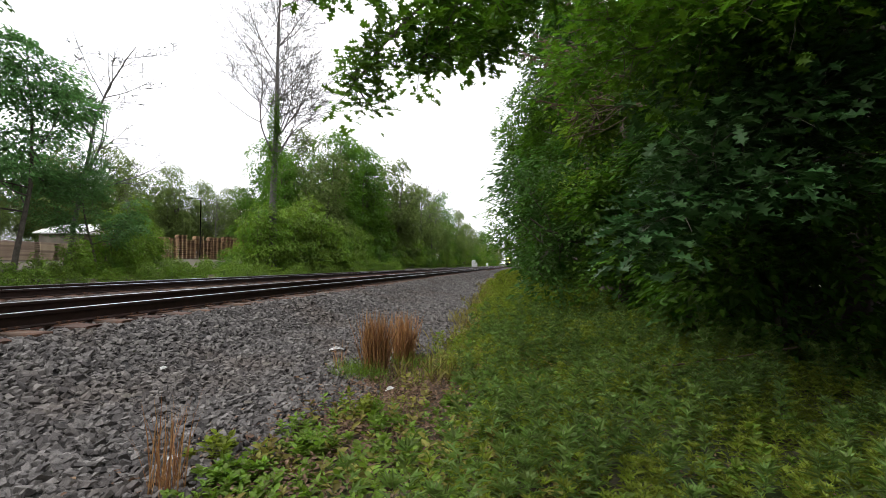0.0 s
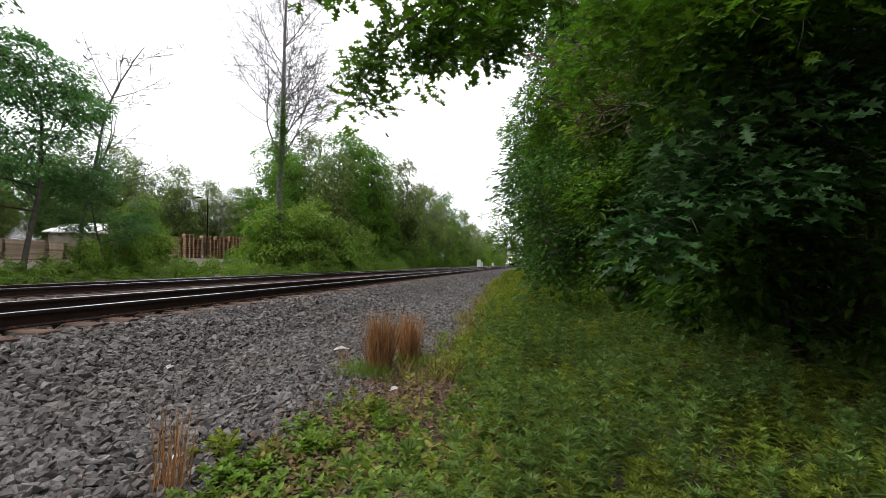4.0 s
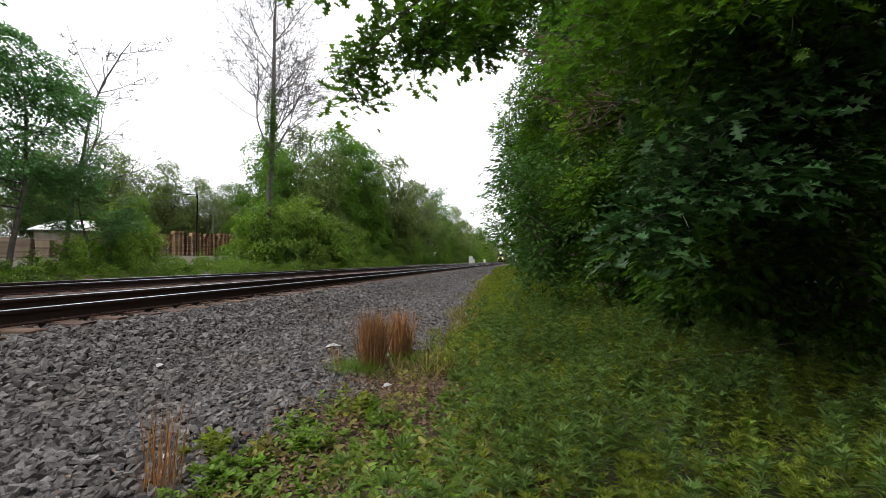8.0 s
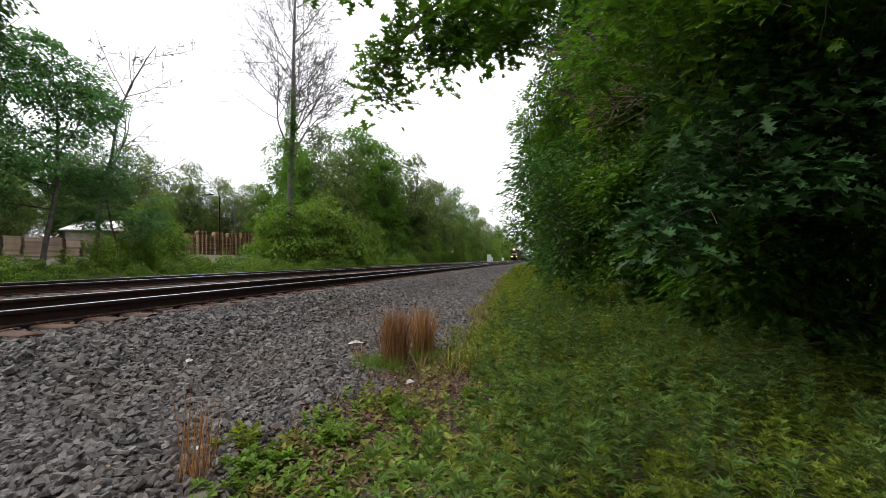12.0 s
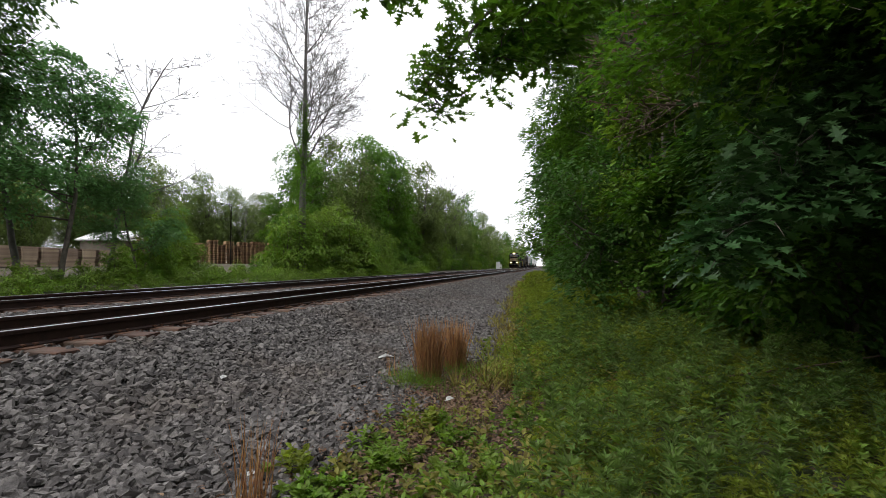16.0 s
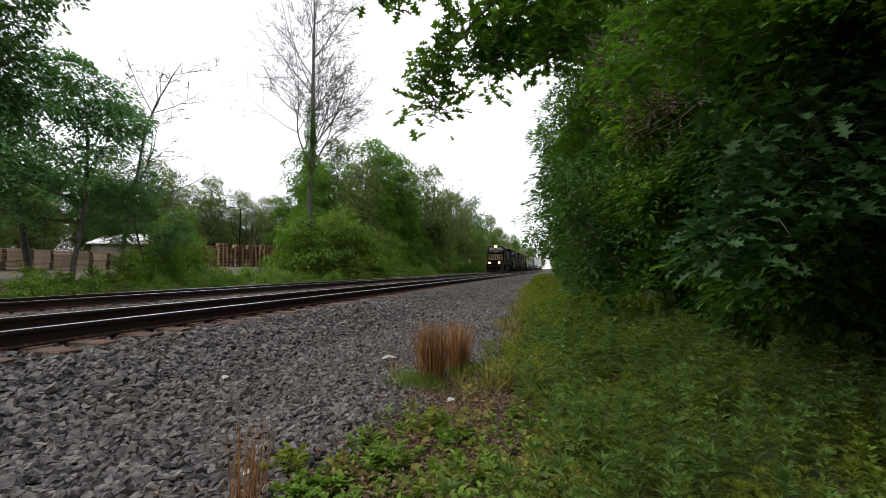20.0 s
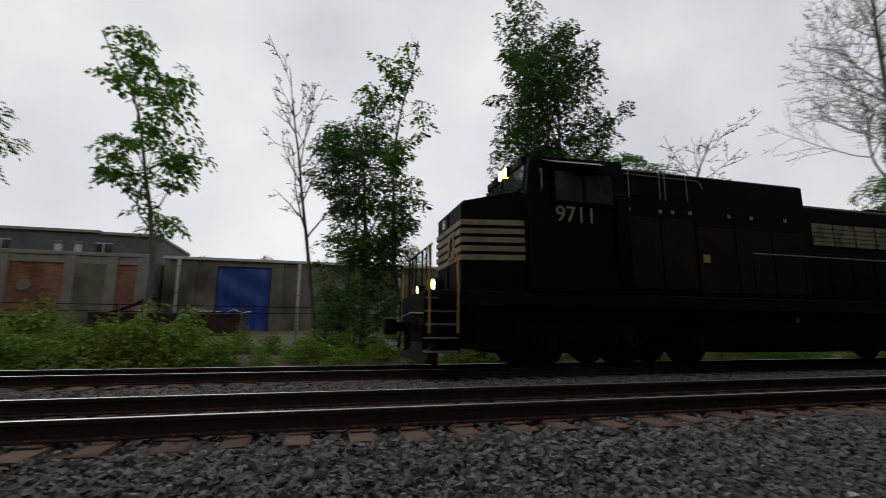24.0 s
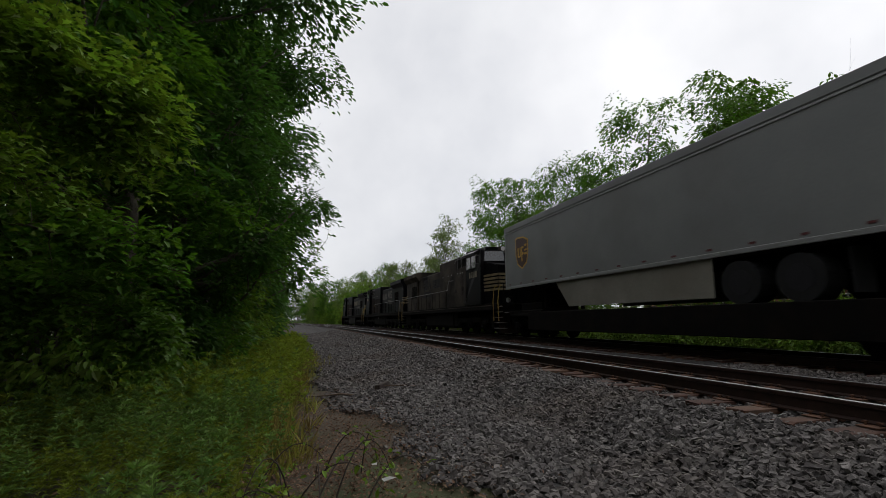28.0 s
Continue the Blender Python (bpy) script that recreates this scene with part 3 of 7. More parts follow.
T = np.random.RandomState
tall = dict(first=0.1, limbs=24, limb_len=0.27, kids=4)
# templates: the first of each stands at its own place
near_wood = at(tree_template("wood_tree", "tall oak in dense dark green leaf at the wood's edge", T(3), 14, 0.22, 170, 230, 0.15, M_LEAF_DARK, M_BARK, "fold", 0.68, gap=1.0, flat=0.45, droop=0.1, skirt=8, skirt_r=2.2, first=0.1, limbs=17, limb_len=0.29, kids=5, rise=0.15), 8.3, 13.5)
near_wood_b = at(tree_template("wood_tree", "tall maple in fresh green leaf at the wood's edge", T(13), 12, 0.18, 170, 230, 0.145, M_LEAF_MID, M_BARK, "fold", 0.66, gap=1.0, flat=0.45, droop=0.1, skirt=10, skirt_r=2.2, first=0.12, limbs=18, limb_len=0.32, kids=5, rise=0.2, forks=2), 8.7, 18.5, 30)
far_wood = at(tree_template("wood_tree", "tall broad-leaved tree in dense green leaf", T(1), 16, 0.24, 120, 140, 0.32, M_LEAF_MID, M_BARK, "round", 1.45, gap=0.85, flat=0.5, skirt=40, skirt_r=3.2, **tall), -17.5, 62, 40, 1.0)
far_wood_b = at(tree_template("wood_tree", "tall broad-leaved tree in grey-green leaf", T(2), 15, 0.22, 120, 140, 0.30, M_LEAF_HAZED, M_BARK, "round", 1.5, gap=0.85, flat=0.5, skirt=40, skirt_r=3.4, first=0.06, limbs=28, limb_len=0.33, kids=4, forks=2), -18, 50, 0, 0.95)
far_dark = at(tree_template("wood_tree", "tall broad-leaved tree in dark green leaf", T(9), 15, 0.22, 140, 130, 0.28, M_LEAF_DARK, M_BARK, "round", 1.2, gap=0.9, skirt=50, skirt_r=2.7, **tall), 12.4, 38)
bush_a = at(tree_template("bush", "dense green bush at the edge of the wood", T(4), 3.6, 0.05, 70, 70, 0.15, M_LEAF_MID, M_BARK, "round", 0.5, skirt=24, skirt_r=1.4, category="bush", first=0.02, limbs=16, limb_len=0.42, kids=4, levels=2, forks=3), -12.4, 43)
bush_b = at(tree_template("bush", "light green bush beside the track", T(5), 3.2, 0.045, 70, 70, 0.15, M_LEAF_LIGHT, M_BARK, "round", 0.5, skirt=22, skirt_r=1.3, category="bush", first=0.02, limbs=15, limb_len=0.46, kids=4, levels=2, forks=3), -14.2, 33.2, 0, 1.3, 1.45)

R = np.random.RandomState(40)
# row behind the far track, ahead
for y, x, s in [(56, -19, 1.0), (66, -18, 1.12), (72, -16, 1.08), (80, -18, 1.15), (88, -15.5, 1.05), (97, -17, 1.1), (107, -15.5, 1.0), (118, -16, 1.05), (130, -15, 1.0), (143, -16, 1.0), (158, -15, 0.95), (175, -15, 0.95), (195, -15, 0.95), (215, -15, 0.95), (240, -16, 1.0), (265, -15, 1.0), (300, -14, 1.0), (335, -13, 1.0),
                (52, -26, 0.85), (60, -27, 1.0), (70, -26, 1.0), (375, -8, 1.0), (380, 4, 1.1), (385, -18, 1.2), (46, -21, 0.66)]:
    plant(far_wood if R.rand() < 0.5 else far_wood_b, x, y, R.rand() * 360, s * R.uniform(0.93, 1.05))
for y in np.concatenate([np.arange(36, 120, 4.2), np.arange(120, 320, 12.0)]):
    plant(bush_a if R.rand() < 0.6 else bush_b, -12.4 - R.rand() * 1.6, float(y), R.rand() * 360, R.uniform(0.7, 1.2) * (1 if y < 120 else 1.6))

# the wood beside the camera, ahead
for y, x, s in [(8.5, 10.8, 0.95), (23.5, 9.0, 1.15), (10.5, 13.5, 1.0), (28, 9.4, 1.25)]:
    plant(near_wood if R.rand() < 0.6 else near_wood_b, x, y, R.rand() * 360, s)
for y, x, s in [(33, 10.0, 1.2), (40, 10.0, 1.2), (47, 9.8, 1.2), (54, 9.6, 1.2), (62, 9.4, 1.2), (70, 9.2, 1.2), (80, 9.0, 1.2), (90, 8.8, 1.2), (102, 8.6, 1.2), (116, 8.4, 1.2), (132, 8.2, 1.2), (150, 8.2, 1.2), (172, 8.2, 1.2), (200, 8.4, 1.1), (235, 8.4, 1.1), (275, 8.4, 1.1), (320, 8.0, 1.1),
                (3, 17, 1.0), (9, 18, 1.05), (15, 16, 1.1), (21, 15, 1.1), (28, 15, 1.15), (36, 14, 1.15), (45, 14, 1.15), (55, 14, 1.15), (12, 24, 1.2), (2, 24, 1.2), (22, 22, 1.2)]:
    plant(far_dark, x, y, R.rand() * 360, s)
canopy = at(tree_template("canopy_tree", "oak with a wide dark crown over the path's edge", T(23), 11, 0.2, 160, 200, 0.15, M_LEAF_DARK, M_BARK, "fold", 0.65, gap=1.0, droop=0.2, first=0.34, limbs=20, limb_len=0.42, kids=4), 10.2, 2.2, 0, 1.0)
plant(canopy, 11.2, 6.6, 100, 1.0)
plant(canopy, 14.0, 2.0, 200, 1.1)
for k, (x, y) in enumerate([(9.4, 7.6), (8.9, 9.8), (10.6, 3.2), (11.5, 1.5), (11.8, 4.6), (13.2, 9.5), (14.2, 7.0), (12.4, 12.5), (9.6, 12.0), (9.0, 15.5)]):
    plant(bush_a, x, y, 70 * k, 0.95 + 0.06 * (k % 3))
# and behind
for y, x, s in [(-8.2, 10.6, 0.95), (-11.8, 8.7, 1.12), (-15.0, 8.5, 1.12), (-18.5, 8.4, 1.12), (-22.5, 8.4, 1.12)]:
    plant(near_wood if R.rand() < 0.6 else near_wood_b, x, y, R.rand() * 360, s)
for y, x, s in [(-29, 9.4, 1.1), (-36, 9.6, 1.1), (-44, 9.6, 1.1), (-54, 9.6, 1.1), (-66, 9.6, 1.1), (-80, 9.6, 1.1), (-96, 9, 1.05), (-114, 9, 1.05), (-136, 9, 1.05), (-165, 9, 1.1), (-14, 17, 1.0), (-20, 15, 1.1), (-28, 15, 1.1), (-38, 15, 1.1)]:
    plant(far_dark, x, y, R.rand() * 360, s)
for y, x, s in [(-58, -16, 0.55), (-66, -15, 0.62), (-72, -16, 0.7), (-79, -15, 0.68), (-86, -14.5, 0.72), (-93, -15, 0.75), (-100, -14.5, 0.75), (-108, -14, 0.78), (-117, -14, 0.8), (-127, -14, 0.8), (-138, -13.5, 0.8), (-150, -13, 0.8), (-163, -12, 0.85), (-178, -11, 0.9), (-194, -10, 0.95), (-212, -9, 1.0), (-216, -2, 1.0), (-222, -18, 1.1), (-225, 6, 1.1)]:
    plant(far_wood_b if R.rand() < 0.5 else far_wood, x, y, R.rand() * 360, s)
pointed = at(tree_template("young_tree", "young pointed tree in light green leaf", T(31), 13, 0.14, 110, 60, 0.24, M_LEAF_HAZED, M_BARK, "round", 0.8, first=0.12, limbs=28, limb_len=0.2, kids=3), -13.5, -62, 0, 1.12)
for y in np.arange(-190, -36, 3.6):
    plant(bush_a if R.rand() < 0.6 else bush_b, -12.0 - R.rand() * 1.5, float(y), R.rand() * 360, R.uniform(0.8, 1.35) * (1 if y > -60 else 1.6))

for k, (x, y) in enumerate([(9.4, -10.8), (8.7, -13.4), (8.3, -16.6), (8.4, -20.0), (8.4, -24.5), (8.6, -30), (8.6, -36)]):
    plant(bush_a if k % 3 else bush_b, x, y, 70 * k, 0.9 + 0.08 * (k % 3))

for x, y, k in [(9.6, -12.5, 0), (10.0, -19.0, 90)]:
    plant(canopy, x, y, k, 1.05)

for y in np.arange(-84, -34, 2.4):
    plant(bush_a, -16.5 - 2.5 * R.rand(), float(y), R.rand() * 360, R.uniform(1.2, 1.6))

# far trees beyond the yard
for x, y, s in [(-62, 36, 1.0), (-64, 43, 1.05), (-66, 50, 1.1), (-64, 57, 1.1), (-68, 64, 1.15), (-66, 71, 1.2), (-68, 78, 1.2), (-66, 85, 1.2), (-62, 91, 1.2), (-60, 98, 1.2), (-56, 103, 1.2), (-52, 108, 1.2), (-48, 112, 1.2), (-43, 115, 1.2), (-38, 117, 1.2), (-32, 116, 1.15), (-26, 112, 1.15), (-72, 28, 1.0), (-75, 16, 0.9), (-78, 4, 0.85), (-80, -8, 0.85), (-80, -20, 0.85), (-30, 84, 0.9), (-24, 78, 1.0)]:
    plant(far_wood_b, x, y, R.rand() * 360, s * R.uniform(0.85, 1.05))
    if x > -70:
        plant(far_wood_b, x - 5, y + 3.5, R.rand() * 360, s * R.uniform(0.7, 0.9))
        plant(far_wood_b, x + 4, y - 2.0, R.rand() * 360, s * R.uniform(0.45, 0.62))

# leafless trees
bare = at(forked_tree("bare_tree", "tall leafless dead tree with a fan of fine branches", T(66), 24.0, 0.33, 0.38, 10.4, 36, M_BARKDEAD, 4, wander=0.05, spread=0.8, lift=0.036, dense=1.7, stem_wander=0.02, thin=0.010, girth=0.007), -13.5, 33.0, 0, 1.0)
bare_small = at(forked_tree("bare_tree", "slim leafless tree with crooked twigs", T(62), 12.0, 0.13, 0.3, 6.0, 12, M_BARKDEAD, 4, lean=(0.03, 0.0), wander=0.06, spread=1.0, lift=0.06, dense=1.1, stem_wander=0.08, thin=0.012), -17.5, 20.2, 80, 1.02)
bare_b = at(forked_tree("bare_tree", "upright leafless tree with fine twigs", T(64), 12.5, 0.11, 0.35, 4.4, 12, M_BARKDEAD, 4, wander=0.1, spread=0.7, lift=0.08, dense=1.2, stem_wander=0.03, thin=0.012), -15.3, 0.1, 0, 1.0)
plant(bare_small, -17.5, 15.8, 300, 1.1)
plant(bare_b, -15.8, 1.0, 120, 0.9)
plant(bare_small, -14.5, -56, 20, 1.0)
for x, y, s in [(-60, 66, 0.95), (-55, 84, 1.0), (-50, 92, 1.0), (-46, 96, 1.0), (-13.2, 88, 1.55), (-13.6, 95, 1.5), (-62, 58, 0.9), (-15, -92, 0.9)]:
    plant(bare_b, x, y, R.rand() * 360, s)

# vine on the dead trunk
def vine_on(x, y, h, r, n, leaf, mat, seed, label):
    rng = T(seed)
    z = h * rng.rand(n) ** 0.8
    a = rng.rand(n) * 6.283
    rr = r * (1.25 - z / h) * rng.uniform(0.3, 1.1, n)
    cen = np.stack([np.cos(a) * rr, np.sin(a) * rr, z], 1)
    pos, head, size, face = clump_leaves(rng, cen, 14, 0.4, leaf, np.repeat(cen * np.array([0, 0, 1.0]), 14, axis=0), 0.8)
    ob = new("vine", leaf_mesh("vine", pos, head, size, mat, "plain", rng=rng, face=face))
    ob.matrix_basis = set_on(x, y, 0, 1)
    return tagged(ob, label, "vine")


vine_on(-13.5, 33.0, 13.5, 0.55, 250, 0.18, M_LEAF_MID, 71, "green vine climbing the dead tree's trunk")
for k in range(4):
    plant(bush_b, -14.8 + k * 0.8, 32.5 + 2.2 * k, 80 * k, 1.0 + 0.08 * k)
plant(bush_b, -15.5, 40, 15, 1.35)
plant(bush_a, -17, 43, 15, 1.6)

# slim tree with drooping sprays
slim = at(tree_template("slim_tree", "slim young tree with drooping feathery green sprays", T(81), 14, 0.12, 75, 60, 0.2, M_LEAF_MID, M_BARK, "round", 0.5, gap=1.0, flat=0.3, first=0.26, limbs=22, limb_len=0.17, kids=3, lean=(0.0, 0.12), wander=0.22), -15, -6.2, 0, 1.12)
plant(slim, -15.2, 3.9, 120, 0.82)
# tree hung with vines
viny = at(tree_template("vine_clad_tree", "small tree overgrown with vines", T(84), 10.5, 0.17, 110, 90, 0.16, M_LEAF_DARK, M_BARK, "round", 0.55, skirt=110, skirt_r=1.7, first=0.3, limbs=14, limb_len=0.3, kids=4, lean=(0, 0.06)), -15, 2.0, 0, 1.0)
# two tall trees side by side
twin = at(tree_template("tall_tree", "tall slender tree with a high green crown", T(86), 17.0, 0.2, 150, 75, 0.19, M_LEAF_DARK, M_BARK, "round", 0.72, gap=1.1, flat=0.35, first=0.3, limbs=24, limb_len=0.26, kids=4, rise=0.6), -16, 10.6, 0, 1.0)
plant(twin, -16.4, 12.6, 140, 1.02)
plant(twin, -17, 11.6, 250, 0.9)
# small layered maple
maple = at(tree_template("maple", "small maple with level sprays of leaves", T(88), 8.5, 0.11, 110, 170, 0.16, M_LEAF_MAPLE, M_BARK, "round", 0.8, gap=0.7, flat=0.28, droop=0.15, first=0.24, limbs=15, limb_len=0.36, kids=4, rise=0.0, tilt=0.25), -14.6, 15.4, 0, 1.12)
plant(maple, -14.2, 18.8, 120, 0.55)
plant(maple, -15.5, 12.4, 40, 1.0)
plant(bush_b, -16.5, 22, 60, 0.85)
for k, (x, y, q) in enumerate([(-13.2, 16.6, 0.36), (-13.4, 18.8, 0.3), (-14.0, 20.4, 0.4), (-13.6, 10.6, 0.45)]):
    plant(bush_b if k % 2 == 0 else bush_a, x, y, 75 * k, q)
plant(bush_b, -15.8, 24.0, 160, 0.5)
plant(bush_b, -14.6, 19.6, 20, 0.5)
plant(bush_b, -17.5, 24.5, 20, 0.6)
plant(bush_a, -14.5, 28.5, 10, 0.35)
# leafy pair further back
pair = at(tree_template("leafy_tree", "bushy young tree in fresh green leaf", T(91), 12, 0.16, 120, 120, 0.21, M_LEAF_MID, M_BARK, "round", 0.85, gap=0.95, skirt=14, skirt_r=1.6, first=0.22, limbs=22, limb_len=0.42, kids=4, forks=3), -15.2, -17.0, 20, 1.0)
for x, y, turn, k in [(-15.2, -22.0, 140, 0.98), (-16.5, -20.0, 250, 0.9), (-15.2, -28.0, 60, 0.82), (-15.3, -33.0, 200, 0.95), (-15.6, -38.5, 20, 1.05), (-15.5, -43.0, 130, 1.1), (-16.5, -26, 10, 0.8)]:
    plant(pair, x, y, turn, k)

# low growth along the far side
LOW = np.random.RandomState(50)
low_a = at(tree_template("low_bush", "low bright green growth beside the track", T(93), 1.0, 0.02, 40, 50, 0.13, M_LEAF_LIGHT, M_BARK, "round", 0.38, skirt=24, skirt_r=1.0, category="bush", first=0.02, limbs=12, limb_len=0.8, kids=3, levels=2, forks=3), -10.9, 6)
for y in np.arange(-44, 62, 1.25):
    k = 0.55 if -3 < y < 36 else 1.0
    plant(low_a, -10.7 - LOW.rand() * 1.2, float(y), LOW.rand() * 360, LOW.uniform(0.75, 1.25) * k)
    if y < 34:
        plant(low_a, -12.4 - LOW.rand() * 2.5, float(y), LOW.rand() * 360, LOW.uniform(0.9, 1.4) * k)

# ---- weeds, grass and litter beside the camera ----
def ground_at(x, y):
    return ground_z(x) - 0.04


def weeds(name, label, n, region, per, leaf, h0, h1, mat, shape, seed, keep=None, rosette=0):
    """Upright weeds: leaves in turns up each stem, opening outwards, and a rosette at its tip; all of a patch in one mesh."""
    rng = T(seed)
    x, y = rng.uniform(region[0], region[1], n), rng.uniform(region[2], region[3], n)
    if keep is not None:
        k = keep(x, y, rng)
        x, y = x[k], y[k]
    n = len(x)
    h = rng.uniform(h0, h1, n) * (0.8 + 0.3 * np.sin(x * 2.1) * np.sin(y * 1.7) + 0.22 * np.sin(x * 4.7 + 1) * np.sin(y * 3.9 + seed))
    f = (np.arange(per)[None] + rng.rand(n, per)) / per
    f = np.concatenate([0.25 + 0.75 * f, np.full((n, rosette), 1.0)], 1)
    top = np.concatenate([np.zeros((n, per)), np.ones((n, rosette))], 1)
    per += rosette
    a = np.arange(per)[None] * 2.4 + rng.rand(n, 1) * 6.283
    lean = rng.normal(0, 0.16, (n, 2))
    px = x[:, None] + lean[:, :1] * f * h[:, None]
    py = y[:, None] + lean[:, 1:] * f * h[:, None]
    pz = ground_at(x, y)[:, None] + f * h[:, None]
    pos = np.stack([px, py, pz], -1).reshape(-1, 3)
    pos[:, 0] += curve_x(pos[:, 1])
    up = (0.25 + 0.75 * f ** 1.5 + 0.3 * top).ravel()
    head = np.stack([np.cos(a).ravel(), np.sin(a).ravel(), up], 1) + rng.normal(0, 0.15, (n * per, 3))
    size = (leaf * (0.75 + 0.4 * np.sin(f * 2.6)) * rng.uniform(0.7, 1.25, (n, per))).ravel()
    me = leaf_mesh(name, pos, head, size, mat, shape, tilt=0.4, curl=0.3, rng=rng)
    return tagged(new(name, me), label, "weeds", kind="stuff")


def edge_line(y):
    return np.interp(y, [-200, -20, -12, -6, 0, 3, 6, 10, 15, 30, 90, 300], [4.6, 5.0, 5.5, 5.4, 4.6, 3.95, 4.75, 4.75, 4.4, 3.75, 2.0, 1.6])


def green_side(x, y, rng):
    return x > edge_line(y) + 0.22 * np.sin(y * 1.3 + 0.7) + 0.16 * np.sin(y * 3.1) + 0.1 * np.sin(y * 7.3) + rng.exponential(0.3, len(x)) - 0.2


def not_on_litter(x, y, rng):
    hole = np.exp(-(((x - 4.3) / 0.75) ** 2 + ((y - 4.9) / 1.5) ** 2)) + np.exp(-(((x - 4.5) / 0.75) ** 2 + ((y - 2.9) / 1.1) ** 2)) + np.exp(-(((x - 5.1) / 0.5) ** 2 + ((y + 6.0) / 0.9) ** 2)) + np.exp(-(((x - 7.3) / 0.5) ** 2 + ((y + 5.0) / 0.8) ** 2))
    return green_side(x, y, rng) & (rng.rand(len(x)) > hole * 1.6)


def patches(a, b, share):
    """Keeps plants in patches that follow two slow waves."""
    return lambda x, y, r: not_on_litter(x, y, r) & (np.sin(x * 2.3 + a) * np.sin(y * 1.9 + b) + 0.6 * np.sin(x * 5.1 + b) * np.sin(y * 4.3 + a) + r.normal(0, 0.35, len(x)) > share)


weeds("weeds", "dense knee-high weeds with jagged leaves beside the ballast", 2600, (4.2, 9.6, 1.0, 9), 15, 0.07, 0.15, 0.42, M_WEED, "trident", 101, not_on_litter, 5)
weeds("mugwort", "upright grey-green mugwort among the weeds", 1700, (4.6, 9.6, 1.2, 12), 24, 0.09, 0.34, 0.8, M_WEEDBLUE, "trident", 108, patches(0.4, 1.1, -0.1), 9)
weeds("yellow_weeds", "low yellow-green weeds beside the ballast", 2600, (3.9, 8.5, 1.2, 14), 12, 0.065, 0.1, 0.34, M_LEAF_LIGHT, "fold", 109, patches(2.4, 0.3, 0.1), 5)
weeds("weeds", "dense low weeds along the wood's edge", 4600, (3.4, 9.5, 9, 26), 11, 0.11, 0.2, 0.55, M_WEED, "trident", 102, green_side, 5)
weeds("weeds", "dense low weeds along the wood's edge", 4200, (2.6, 9.0, 26, 80), 8, 0.22, 0.25, 0.6, M_WEED, "plain", 103, green_side, 4)
weeds("weeds", "dense knee-high weeds beside the ballast", 2600, (4.6, 9.6, -11, -0.8), 15, 0.075, 0.2, 0.5, M_WEED, "trident", 104, not_on_litter, 5)
weeds("mugwort", "tall grey-green mugwort among the weeds", 1800, (5.3, 9.6, -12, -1.0), 24, 0.09, 0.45, 0.98, M_WEEDBLUE, "trident", 110, patches(1.7, 0.4, -0.1), 9)
weeds("weeds", "tall grassy weeds along the wood's edge", 4200, (4.6, 9.5, -40, -9), 9, 0.17, 0.3, 0.9, M_WEED, "trident", 105, green_side, 5)
weeds("low_weeds", "small bright green weeds at the ballast's edge", 1500, (3.5, 5.8, 1.4, 7.5), 12, 0.055, 0.05, 0.22, M_LEAF_LIGHT, "fold", 106, lambda x, y, r: (x > edge_line(y) - 0.45 + r.exponential(0.2, len(x))) & (r.rand(len(x)) > 1.3 * np.exp(-(((x - 4.35) / 0.7) ** 2 + ((y - 4.9) / 1.3) ** 2))))
weeds("low_weeds", "small yellow-green weeds at the ballast's edge", 420, (4.0, 6.0, -10, -1.5), 12, 0.07, 0.06, 0.16, M_LEAF_LIGHT, "fold", 107, lambda x, y, r: x > edge_line(y) - 0.35 + r.exponential(0.2, len(x)))
weeds("yellowed_weeds", "low yellowed and browning weeds at the ballast's edge", 900, (3.6, 6.4, 1.4, 12), 10, 0.06, 0.06, 0.3, M_VERGE, "fold", 119, lambda x, y, r: x > edge_line(y) - 0.3 + r.exponential(0.4, len(x)))
for k, (wx, wy, n) in enumerate([(3.55, 3.0, 16), (3.85, 2.75, 22), (4.15, 3.25, 20), (4.2, 4.1, 10), (4.45, 4.0, 14), (3.9, 3.5, 9), (4.75, 6.0, 18)]):
    weeds("weed_tuft", "small bright green weed tuft on the ballast's edge", n, (wx - 0.14, wx + 0.14, wy - 0.14, wy + 0.14), 16, 0.055, 0.08, 0.24, M_LEAF_LIGHT if k % 3 else M_WEED, "fold", 170 + k)


def blades(name, label, cx, cy, n, r, h, mat, seed, spread=0.35, category="grass", kind=""):
    rng = T(seed)
    a, q = rng.rand(n) * 6.283, r * np.sqrt(rng.rand(n))
    pos = np.stack([cx + np.cos(a) * q, cy + np.sin(a) * q, np.zeros(n)], 1)
    pos[:, 2] = ground_z(pos[:, 0]) - 0.03
    head = np.stack([rng.normal(0, spread, n), rng.normal(0, spread, n), np.ones(n)], 1)
    me = leaf_mesh(name, pos, head, h * rng.uniform(0.35, 1.12, n) ** 0.8, mat, "blade", tilt=1.0, curl=0.12, rng=rng)
    return tagged(new(name, me), label, category, kind=kind)


